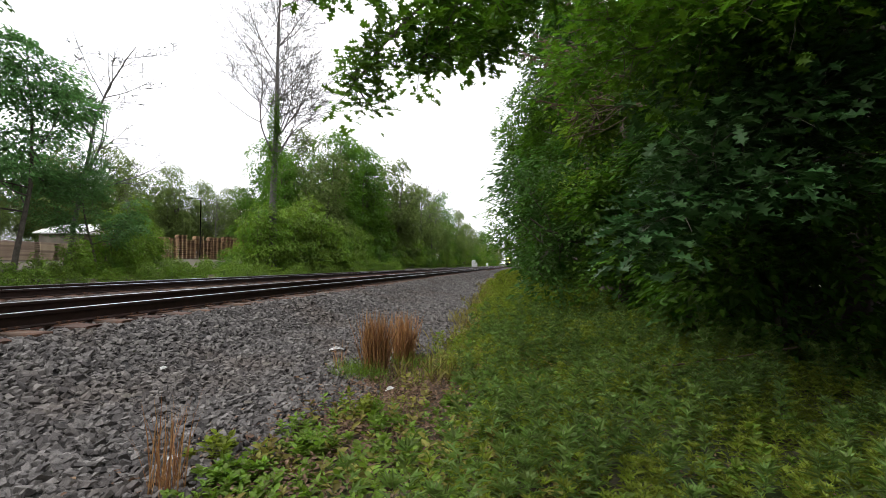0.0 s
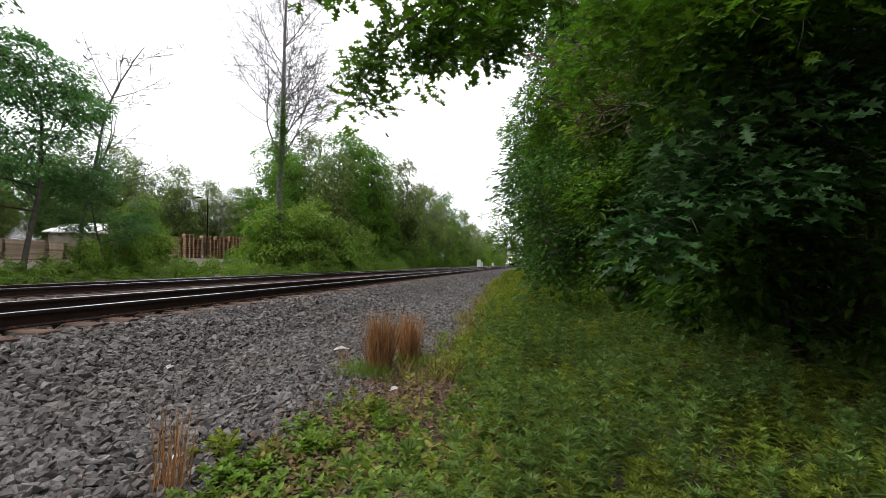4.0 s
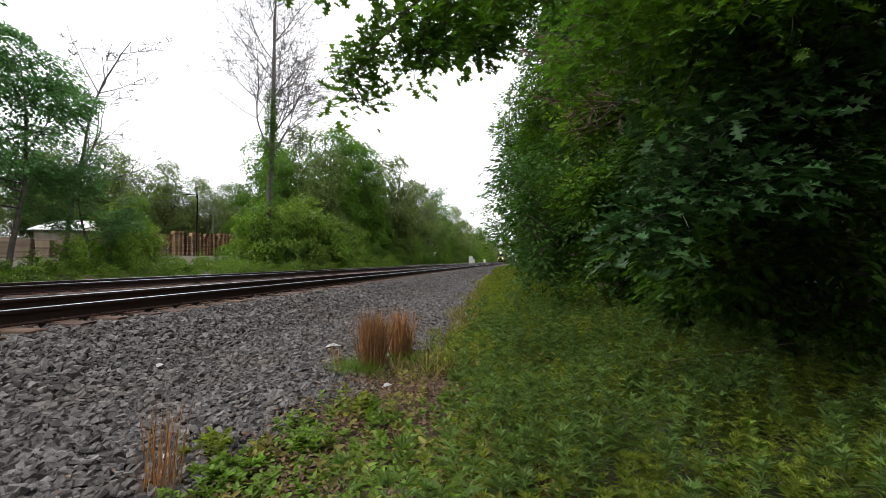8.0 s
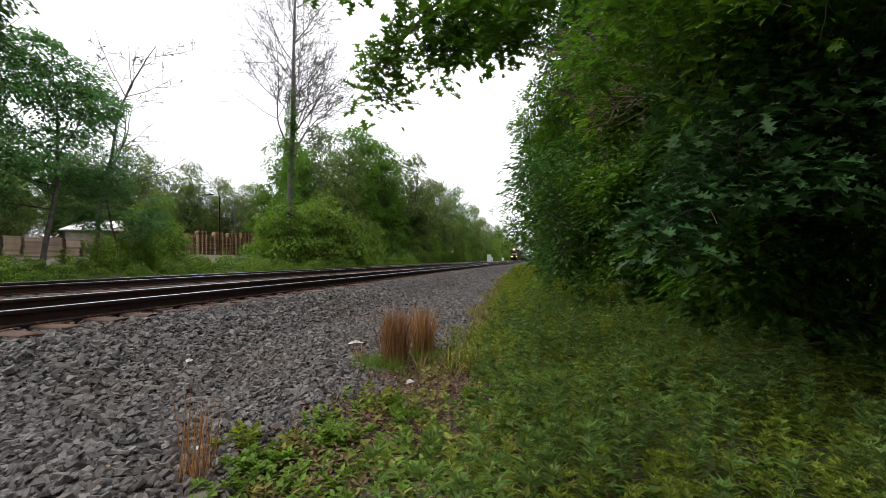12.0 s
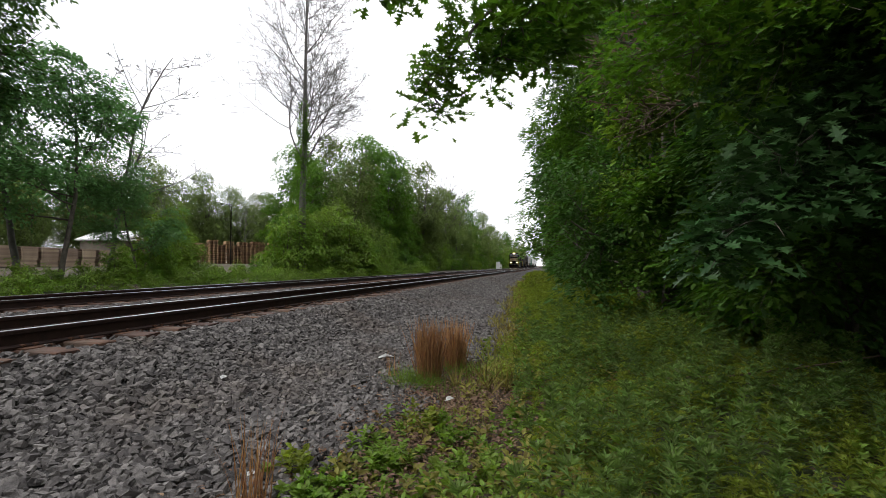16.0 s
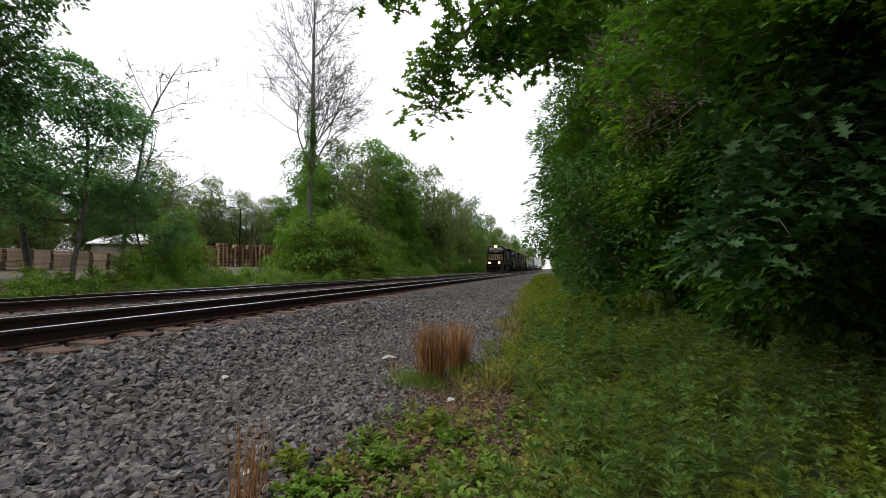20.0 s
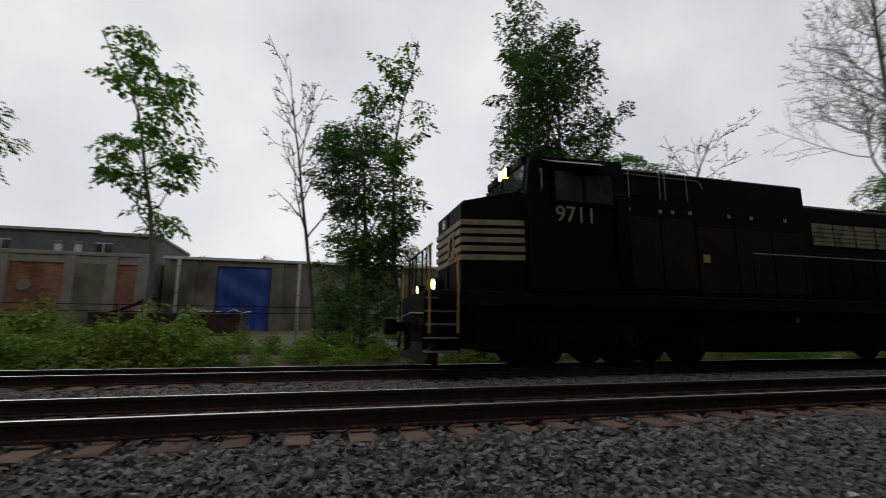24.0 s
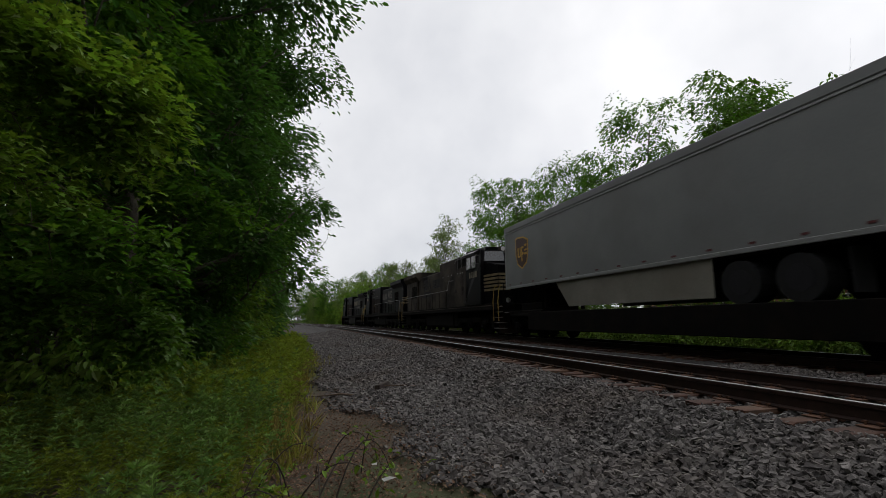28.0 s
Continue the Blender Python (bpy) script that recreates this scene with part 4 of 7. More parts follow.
blades("dry_grass", "upright clump of dry reddish-brown grass on the ballast", 3.78, 5.75, 560, 0.15, 0.78, M_STRAW, 111, 0.13)
blades("dry_grass", "upright clump of dry reddish-brown grass on the ballast", 3.97, 6.45, 460, 0.14, 0.74, M_STRAW, 112, 0.14)
blades("dry_stalks", "thin dry brown stalks at the ballast's edge", 3.6, 2.45, 60, 0.10, 0.58, M_STRAW, 113, 0.10, kind="stuff")
blades("dry_stalks", "thin dry brown stalks beside a grass clump", 3.35, 5.6, 30, 0.07, 0.4, M_STRAW, 114, 0.12, kind="stuff")
blades("grass_tuft", "short bright green grass tuft at the foot of dry grass", 3.66, 5.45, 900, 0.30, 0.28, M_LEAF_LIGHT, 115, 0.7)
blades("grass_tuft", "short bright green grass tuft at the foot of dry grass", 4.1, 6.35, 650, 0.28, 0.25, M_LEAF_LIGHT, 116, 0.6)
blades("grass_tuft", "small green grass tuft on the ballast", 3.95, 15.5, 160, 0.4, 0.25, M_GRASS, 117, 0.6)
for k, (gx_, gy_) in enumerate([(4.2, 5.3), (4.35, 4.2), (4.6, 6.9), (4.9, 7.6), (4.7, 8.6), (5.0, 9.6), (4.6, 11.0), (4.7, 12.4), (4.4, 14.0), (4.2, 17), (4.0, 20), (5.3, -8.0), (5.5, -9.5), (5.5, -11), (5.4, -13), (5.2, -15), (5.0, -18), (4.9, -21)]):
    blades("grass_tuft", "green grass tuft at the ballast's edge", gx_, gy_, 160, 0.35, 0.26, M_GRASS, 120 + k, 0.5)

def verge(name, label, n, y0, y1, seed):
    """Short rusty grass in loose tufts along the ballast's edge."""
    rng = T(seed)
    ty = rng.uniform(y0, y1, n // 14)
    tx = edge_line(ty) + rng.normal(-0.05, 0.28, len(ty))
    x, y = np.repeat(tx, 14) + rng.normal(0, 0.07, len(tx) * 14), np.repeat(ty, 14) + rng.normal(0, 0.07, len(ty) * 14)
    m = len(x)
    pos = np.stack([x + curve_x(y), y, ground_z(x) - 0.03], 1)
    head = np.stack([rng.normal(0, 0.45, m), rng.normal(0, 0.45, m), np.ones(m)], 1)
    me = leaf_mesh(name, pos, head, rng.uniform(0.12, 0.36, m), M_VERGE, "grass", tilt=1.0, curl=0.3, rng=rng)
    return tagged(new(name, me), label, "grass", kind="stuff")


verge("verge_grass", "short rust-brown and yellow grass along the ballast's edge", 9000, 5.5, 40, 131)
verge("verge_grass", "short rust-brown and yellow grass along the ballast's edge", 5200, -26, -6, 132)

# fallen leaves
def litter(name, label, cx, cy, sx, sy, n, seed):
    rng = T(seed)
    x, y = rng.normal(cx, sx, n), rng.normal(cy, sy, n)
    pos = np.stack([x + curve_x(y), y, ground_z(x) + rng.uniform(-0.02, 0.05, n)], 1)
    head = np.stack([rng.normal(0, 1, n), rng.normal(0, 1, n), rng.normal(0, 0.25, n)], 1)
    me = leaf_mesh(name, pos, head, rng.uniform(0.015, 0.055, n), M_LITTER, "fold", tilt=0.4, rng=rng)
    return tagged(new(name, me), label, "leaf litter", kind="stuff")


litter("leaf_litter", "brown fallen leaves and twigs over soil", 4.3, 4.8, 0.42, 1.2, 9000, 141)
litter("leaf_litter", "brown fallen leaves over soil", 4.1, 2.9, 0.5, 0.5, 1100, 142)
litter("leaf_litter", "brown fallen leaves over soil", 5.0, -5.6, 0.6, 1.2, 3000, 143)
litter("leaf_litter", "dark soil with fallen leaves and twigs beside the ballast", 4.3, -6.8, 0.5, 2.4, 5200, 146)
litter("leaf_litter", "dark soil with fallen leaves beside the ballast", 5.2, -9.5, 0.25, 2.5, 1500, 147)
litter("leaf_litter", "brown fallen leaves under the trees", 7.5, -4.8, 0.5, 1.0, 900, 144)
litter("leaf_litter", "brown fallen leaves under the trees", 7.6, 2.6, 0.7, 0.8, 900, 145)


# ---- oak boughs hanging beside and over the camera ----
def bough(name, label, points, r, twigs, per, leaf, mat, seed, spread=0.5, sag=0.25, clump=0.16, shape="oak"):
    """A branch through points, side twigs, and single lobed leaves at the twigs' ends."""
    rng = T(seed)
    P = np.array(points, float)
    segs, cen = [], []
    t = np.linspace(0, len(P) - 1, 14)
    line = np.stack([np.interp(t, np.arange(len(P)), P[:, k]) for k in range(3)], 1) + rng.normal(0, 0.02, (14, 3))
    for i in range(13):
        segs.append((*line[i], *line[i + 1], r * (1 - 0.065 * i), r * (1 - 0.065 * (i + 1))))
    for _ in range(twigs):
        i = rng.randint(2, 13)
        p = line[i]
        d = (line[i] - line[i - 1]) / np.linalg.norm(line[i] - line[i - 1]) * 0.6 + rng.normal(0, 0.6, 3)
        d /= np.linalg.norm(d)
        ln = spread * rng.uniform(0.4, 1.1)
        for k in range(4):
            d = d + rng.normal(0, 0.2, 3) + np.array([0, 0, -sag * 0.4])
            d /= np.linalg.norm(d)
            q = p + d * ln / 4
            segs.append((*p, *q, 0.006 - 0.001 * k, 0.005 - 0.001 * k))
            p = q
            if k:
                cen.append(p)
    cen = np.array(cen)
    pos, head, size, face = clump_leaves(rng, cen, per, clump, leaf, np.repeat(cen - (0, 0, 0.3), per, axis=0), 0.7, 0.4)
    ob = thing(name, label, "branch")
    part("limb", tube_mesh("limb", segs, M_BARK, 5), None, ob)
    part("leaves", leaf_mesh("leaves", pos, head, size, mat, shape, tilt=0.4, curl=0.2, rng=rng, face=face * 0.6), None, ob)
    return ob


bough("oak_bough", "oak bough with dark lobed leaves hanging over the path", [(8.4, 4.6, 4.1), (6.6, 4.0, 3.5), (5.46, 3.64, 2.98), (5.06, 3.38, 2.64), (4.75, 3.23, 2.29), (4.54, 3.16, 1.98), (4.42, 3.1, 1.76)], 0.028, 34, 9, 0.1, M_LEAF_MID, 151, 0.26, clump=0.12)
bough("oak_bough", "oak bough with dark lobed leaves hanging over the path", [(8.0, 4.6, 3.9), (6.4, 4.1, 3.3), (5.55, 3.76, 2.86), (5.21, 3.51, 2.52), (4.99, 3.38, 2.26), (4.9, 3.32, 2.08)], 0.024, 38, 9, 0.1, M_LEAF_MID, 162, 0.28, clump=0.13)
bough("oak_bough", "oak bough with dark lobed leaves overhead", [(8.0, 4.4, 4.3), (6.4, 3.9, 3.7), (5.24, 3.6, 3.16), (4.81, 3.33, 2.85), (4.38, 3.16, 2.66), (4.1, 3.06, 2.55)], 0.024, 44, 9, 0.1, M_LEAF_MID, 152, 0.24, clump=0.12)
bough("oak_bough", "oak bough with dark lobed leaves overhead", [(8.6, 5.6, 4.2), (7.0, 5.1, 3.8), (5.85, 4.61, 3.29), (5.48, 4.36, 2.96), (5.27, 4.23, 2.69), (5.18, 4.12, 2.52)], 0.026, 60, 10, 0.11, M_LEAF_MID, 163, 0.34, clump=0.15)
for k, pts in enumerate([[(9.4, 5.1, 1.78), (8.13, 4.67, 1.47), (7.14, 4.41, 1.1), (6.5, 4.2, 0.8)], [(9.4, 5.07, 2.37), (8.35, 4.79, 2.12), (7.53, 4.56, 1.78), (6.9, 4.44, 1.35)]]):
    bough("oak_bough", "oak bough with large lobed grey-green leaves", pts, 0.018, 42, 7, 0.19, M_LEAF_BLUE, 220 + k, 0.5, clump=0.22)
for k, pts in enumerate([[(9.6, 5.3, 3.1), (8.27, 5.05, 3.0), (7.2, 4.97, 2.85), (6.5, 5.0, 2.7)], [(9.7, 5.7, 3.8), (8.5, 5.5, 3.55), (7.3, 5.3, 3.35), (6.3, 5.1, 3.2)]]):
    bough("oak_bough", "long dark oak bough with sparse sprays of leaves", pts, 0.034, 44, 9, 0.12, M_LEAF_MID, 240 + k, 0.55, clump=0.2)
bough("oak_bough", "oak bough with leaves overhead", [(9.5, 5.5, 4.2), (8.2, 6.0, 3.9), (7.2, 6.4, 3.6), (6.2, 6.8, 3.4)], 0.03, 80, 11, 0.12, M_LEAF_MID, 156, 0.9)
bough("oak_bough", "oak bough with dark leaves in the wood's edge", [(9.6, 5.4, 1.4), (8.8, 5.8, 1.2), (8.2, 6.0, 0.9), (7.7, 6.3, 0.5)], 0.02, 70, 12, 0.12, M_LEAF_MID, 160, 0.7)
bough("leafy_bough", "bough with bright yellow-green young leaves", [(9.6, -5.0, 3.1), (8.7, -5.6, 3.0), (7.9, -6.2, 2.9), (7.0, -6.8, 2.7)], 0.022, 60, 12, 0.13, M_LEAF_LIGHT, 157, 0.6, shape="toothed")
bough("leafy_bough", "bough with bright yellow-green young leaves", [(9.4, -4.2, 2.4), (8.6, -4.8, 2.35), (8.0, -5.4, 2.2), (7.4, -6.0, 2.1)], 0.022, 40, 10, 0.12, M_LEAF_LIGHT, 161, 0.5, shape="toothed")
bough("leafy_bough", "bough with dark pinnate leaves", [(9.3, -6.0, 2.0), (8.4, -6.6, 1.9), (7.6, -7.1, 1.75), (6.9, -7.7, 1.6)], 0.022, 60, 12, 0.12, M_LEAF_MID, 158, 0.6, shape="fold")
bough("leafy_bough", "bough with broad dark green leaves", [(9.3, -8.4, 3.6), (8.2, -9.2, 3.4), (7.2, -9.8, 3.1), (6.4, -10.4, 2.8)], 0.022, 70, 12, 0.14, M_LEAF_MID, 159, 0.8, shape="fold")
for k, pts in enumerate([[(9.4, 5.2, 2.6), (8.7, 5.5, 2.4), (8.1, 5.7, 2.1), (7.6, 5.9, 1.6)], [(9.2, 6.6, 1.6), (8.6, 6.7, 1.5), (8.1, 6.8, 1.2), (7.6, 6.9, 0.8)], [(9.6, 4.6, 3.4), (8.7, 4.9, 3.3), (7.9, 5.2, 3.0), (7.3, 5.5, 2.6)]]):
    bough("oak_bough", "oak bough with large lobed grey-green leaves", pts, 0.02, 55, 11, 0.2, M_LEAF_BLUE, 180 + k, 0.6, clump=0.26)
for k, pts in enumerate([[(9.3, 9.0, 2.6), (8.6, 9.3, 2.5), (7.8, 9.7, 2.2), (7.2, 10.0, 1.8)], [(9.0, 9.6, 4.4), (8.4, 9.9, 4.2), (7.6, 10.2, 4.0), (7.0, 10.5, 3.6)], [(9.0, 11, 1.2), (8.4, 11.2, 1.1), (7.8, 11.4, 0.8), (7.3, 11.6, 0.4)], [(9.0, 13, 3.0), (8.2, 13.2, 2.9), (7.4, 13.4, 2.6), (6.8, 13.6, 2.2)]]):
    bough("leafy_bough", "bough with fresh green leaves in the wood's edge", pts, 0.02, 80, 12, 0.15, M_LEAF_LIGHT if k % 2 else M_LEAF_MID, 190 + k, 0.9, clump=0.3, shape="fold")
for k, pts in enumerate([[(9.0, -5.6, 3.9), (8.2, -5.9, 3.8), (7.5, -6.2, 3.5), (6.9, -6.5, 3.1)], [(9.3, -7.2, 1.2), (8.5, -7.5, 1.2), (7.7, -7.9, 0.9), (7.0, -8.3, 0.6)]]):
    bough("leafy_bough", "bough with bright yellow-green young leaves", pts, 0.02, 90, 13, 0.15, M_LEAF_LIGHT if not k else M_LEAF_MID, 200 + k, 0.7, clump=0.24, shape="toothed")

bough("oak_bough", "oak bough with dark lobed leaves overhead", [(9.6, 3.6, 3.5), (8.6, 3.9, 3.2), (7.8, 4.2, 2.9), (7.0, 4.4, 2.6)], 0.025, 70, 12, 0.13, M_LEAF_MID, 154, 0.8)
bough("oak_bough", "oak bough with dark lobed leaves at eye height", [(9.8, 4.6, 2.3), (9.0, 4.9, 2.1), (8.4, 5.1, 1.8), (7.9, 5.3, 1.5)], 0.02, 50, 12, 0.12, M_LEAF_MID, 153, 0.7)
weeds("weeds", "sparse trodden weeds beside the path", 420, (6.3, 9.8, -1.1, 1.5), 14, 0.09, 0.06, 0.3, M_WEED, "trident", 112)
weeds("weeds", "low weeds under the trees' edge", 1500, (9.2, 13.5, -11, 11), 14, 0.12, 0.1, 0.4, M_WEED, "trident", 118)
# dead twiggy branches in the wood's edge
dead = forked_tree("dead_branch", "dead brown branch with many fine twigs in the wood's edge", T(210), 2.6, 0.03, 0.15, 1.5, 11, M_BARKBROWN, 3, wander=0.12, spread=0.9, lift=0.0)
dead.matrix_basis = pose(8.1, 9.0, 3.9, 0, -80, 10)
for x, y, z, ry, rz, k in [(8.3, 9.4, 4.4, -70, -15, 1.0), (8.2, 8.2, 3.2, -95, 20, 0.9), (8.6, 8.6, 4.9, -75, 5, 1.1)]:
    copy_thing(dead, pose(x, y, z, 0, ry, rz) @ Matrix.Diagonal((k, k, k, 1)))

# ---- train ----
M_BLACK = material("black_loco_paint", (0.0022, 0.0022, 0.0035), (0.0045, 0.0045, 0.006), 0.45, spec=0.05, scale=1.2, fine=30, bump=0.08, third=(0.010, 0.007, 0.0055), third_scale=0.5, third_amount=0.5)
M_GRIME = material("rust_dusted_black_paint", (0.006, 0.004, 0.0035), (0.022, 0.012, 0.009), 0.7, spec=0.08, scale=0.9, fine=18, bump=0.1, third=(0.004, 0.004, 0.005), third_scale=0.5, third_amount=0.8)
M_DUSTY = material("dusty_loco_paint", (0.030, 0.025, 0.020), (0.080, 0.066, 0.052), 0.75, spec=0.1, scale=0.8, fine=14, bump=0.1, third=(0.005, 0.0045, 0.0045), third_scale=0.45, third_amount=1.0)
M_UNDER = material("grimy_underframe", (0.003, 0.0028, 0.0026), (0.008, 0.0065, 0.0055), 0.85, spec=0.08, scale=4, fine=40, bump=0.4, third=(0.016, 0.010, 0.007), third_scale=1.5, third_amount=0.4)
M_CREAM = material("cream_paint", (0.20, 0.155, 0.09), (0.34, 0.27, 0.165), 0.6, scale=3, fine=30, bump=0.05, third=(0.16, 0.12, 0.08), third_scale=1.6, third_amount=0.8)
M_CREAMDIM = material("worn_cream_paint", (0.13, 0.11, 0.075), (0.26, 0.225, 0.16), 0.7, scale=3, fine=30, bump=0.05, third=(0.05, 0.04, 0.03), third_scale=2.2, third_amount=0.85)
M_WORN = material("faded_white_lettering", (0.09, 0.085, 0.075), (0.17, 0.16, 0.14), 0.8, scale=3, fine=30, bump=0.05, third=(0.03, 0.027, 0.024), third_scale=2.0, third_amount=0.85)
M_YELLOW = material("yellow_handrail_paint", (0.28, 0.18, 0.035), (0.42, 0.28, 0.06), 0.6, scale=8, fine=50, bump=0.05)
M_DULLYELLOW = material("grimy_yellow_paint", (0.08, 0.05, 0.012), (0.18, 0.12, 0.03), 0.7, scale=8, fine=50, bump=0.05)
M_RAILPAINT = material("pale_handrail_paint", (0.16, 0.16, 0.155), (0.30, 0.295, 0.28), 0.5, scale=8, fine=50, bump=0.05)
M_STEEL = material("worn_steel", (0.12, 0.12, 0.12), (0.24, 0.23, 0.22), 0.45, metal=0.8, scale=9, fine=60, bump=0.1)
M_GLASS = material("dark_window_glass", (0.02, 0.024, 0.028), (0.03, 0.034, 0.04), 0.06, scale=1, fine=8, bump=0.0, spec=0.9)
M_GREYTR = material("grey_trailer_paint", (0.17, 0.175, 0.175), (0.21, 0.215, 0.21), 0.5, scale=0.8, fine=20, bump=0.03, third=(0.13, 0.125, 0.115), third_scale=0.5, third_amount=0.4)
M_TRIM = material("trailer_trim", (0.30, 0.30, 0.30), (0.40, 0.40, 0.40), 0.4, metal=0.6, scale=4, fine=40, bump=0.05)
M_SKIRT = material("beige_side_skirt", (0.17, 0.16, 0.13), (0.24, 0.225, 0.19), 0.6, scale=1, fine=20, bump=0.05, third=(0.16, 0.14, 0.11), third_scale=0.8, third_amount=0.6)
M_BROWN = material("brown_shield_paint", (0.055, 0.022, 0.012), (0.075, 0.03, 0.016), 0.5, scale=3, fine=30, bump=0.0)
M_GOLD = material("gold_shield_paint", (0.50, 0.27, 0.03), (0.60, 0.34, 0.05), 0.5, scale=3, fine=30, bump=0.0)
M_MARKER = material("dull_red_marker_lens", (0.07, 0.012, 0.012), (0.11, 0.02, 0.02), 0.5, bump=0.0)
# black rubber, taken darker still to stand for shade under the trailers
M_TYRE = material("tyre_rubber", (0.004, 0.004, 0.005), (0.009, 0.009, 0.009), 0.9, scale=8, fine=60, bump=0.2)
M_WHITEBOX = material("white_container_paint", (0.55, 0.55, 0.54), (0.66, 0.66, 0.65), 0.55, scale=1, fine=20, bump=0.04, third=(0.42, 0.41, 0.39), third_scale=0.6, third_amount=0.5)
M_GREENBOX = material("green_container_paint", (0.035, 0.12, 0.075), (0.05, 0.15, 0.09), 0.55, scale=1, fine=20, bump=0.04, third=(0.06, 0.09, 0.07), third_scale=0.6, third_amount=0.5)
# rims near black: the shade under the trailers is in this colour
M_DARKRIM = material("shade_dark_rim", (0.004, 0.004, 0.006), (0.011, 0.011, 0.013), 0.7, metal=0.2, scale=9, fine=60, bump=0.1)
M_LAMP = glow("headlight_glow", (1.0, 0.66, 0.12), 44.0)
M_LAMPOFF = material("lamp_glass", (0.4, 0.4, 0.38), (0.5, 0.5, 0.48), 0.2, bump=0.0)
VEHICLES = []


def text_mesh(name, body, size, mat, depth=0.004):
    """Lettering as a mesh, flat in x and y, centred."""
    cu = bpy.data.curves.new(name, "FONT")
    cu.body, cu.size, cu.extrude, cu.align_x, cu.align_y = body, size, depth, "CENTER", "CENTER"
    tmp = bpy.data.objects.new(name, cu)
    scene.collection.objects.link(tmp)
    me = bpy.data.meshes.new_from_object(tmp.evaluated_get(bpy.context.evaluated_depsgraph_get()))
    bpy.data.objects.remove(tmp)
    bpy.data.curves.remove(cu)
    me.materials.clear()
    me.materials.append(mat)
    return me


def on_side(ob, side, x, y, z):
    """Turns a flat mesh to face out of the vehicle's side (+1: +x, -1: -x)."""
    ob.matrix_basis = Matrix.Translation((side * x, y, z)) @ Euler((radians(90), 0, radians(90 * side))).to_matrix().to_4x4()
    return ob


def wheelset(parent, y, r=0.52):
    ws = part("wheelset", rod(bmesh.new(), (-0.75, y, r), (0.75, y, r), 0.09, 10), M_UNDER, parent)
    for s in (-1, 1):
        bm = bmesh.new()
        rod(bm, (s * 0.70, y, r), (s * 0.83, y, r), r, 24)
        rod(bm, (s * 0.665, y, r), (s * 0.70, y, r), r + 0.028, 24)
        rod(bm, (s * 0.83, y, r), (s * 0.85, y, r), r * 0.45, 12)
        part("wheel", bm, M_UNDER, ws)
    return ws


def bogie(parent, ys, r=0.52, w=1.08):
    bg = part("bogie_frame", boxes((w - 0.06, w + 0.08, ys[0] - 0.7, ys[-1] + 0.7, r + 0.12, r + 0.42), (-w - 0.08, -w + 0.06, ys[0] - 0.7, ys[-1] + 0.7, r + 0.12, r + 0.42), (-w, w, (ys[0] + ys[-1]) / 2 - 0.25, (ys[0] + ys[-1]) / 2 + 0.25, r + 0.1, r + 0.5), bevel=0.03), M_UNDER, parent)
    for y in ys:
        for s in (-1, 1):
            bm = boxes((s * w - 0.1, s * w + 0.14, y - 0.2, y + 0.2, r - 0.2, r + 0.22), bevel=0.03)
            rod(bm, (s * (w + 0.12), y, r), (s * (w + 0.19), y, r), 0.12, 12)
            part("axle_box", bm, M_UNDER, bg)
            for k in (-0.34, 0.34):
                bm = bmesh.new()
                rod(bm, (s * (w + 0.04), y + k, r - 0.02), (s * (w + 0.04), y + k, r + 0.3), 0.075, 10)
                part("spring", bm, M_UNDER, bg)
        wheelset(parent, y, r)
    return bg


def steps(parent, y0, y1, s, yellow=True):
    """A corner's steps, between side plates."""
    st = part("stairwell", boxes((s * 1.02, s * 1.06, y0, y1, 0.35, 1.55), (s * 1.06, s * 1.52, y1 - 0.03, y1, 0.35, 1.55)), M_UNDER, parent)
    for k in range(5):
        z = 0.36 + 0.27 * k
        lo, hi = sorted((s * 1.06, s * (1.50 - 0.03 * k)))
        part("step", boxes((lo, hi, y0, y1 - 0.03, z, z + 0.04), bevel=0.006), M_STEEL, st)
    for y in (y0 + 0.03, y1 - 0.05):
        pts = [(s * 1.50, y, 0.75), (s * 1.53, y, 1.7), (s * 1.46, y, 2.35), (s * 1.38, y, 2.5), (s * 1.28, y, 2.5)]
        part("grab_rail", path_rod(pts, 0.02), M_YELLOW if yellow else M_DULLYELLOW, parent)
    return st


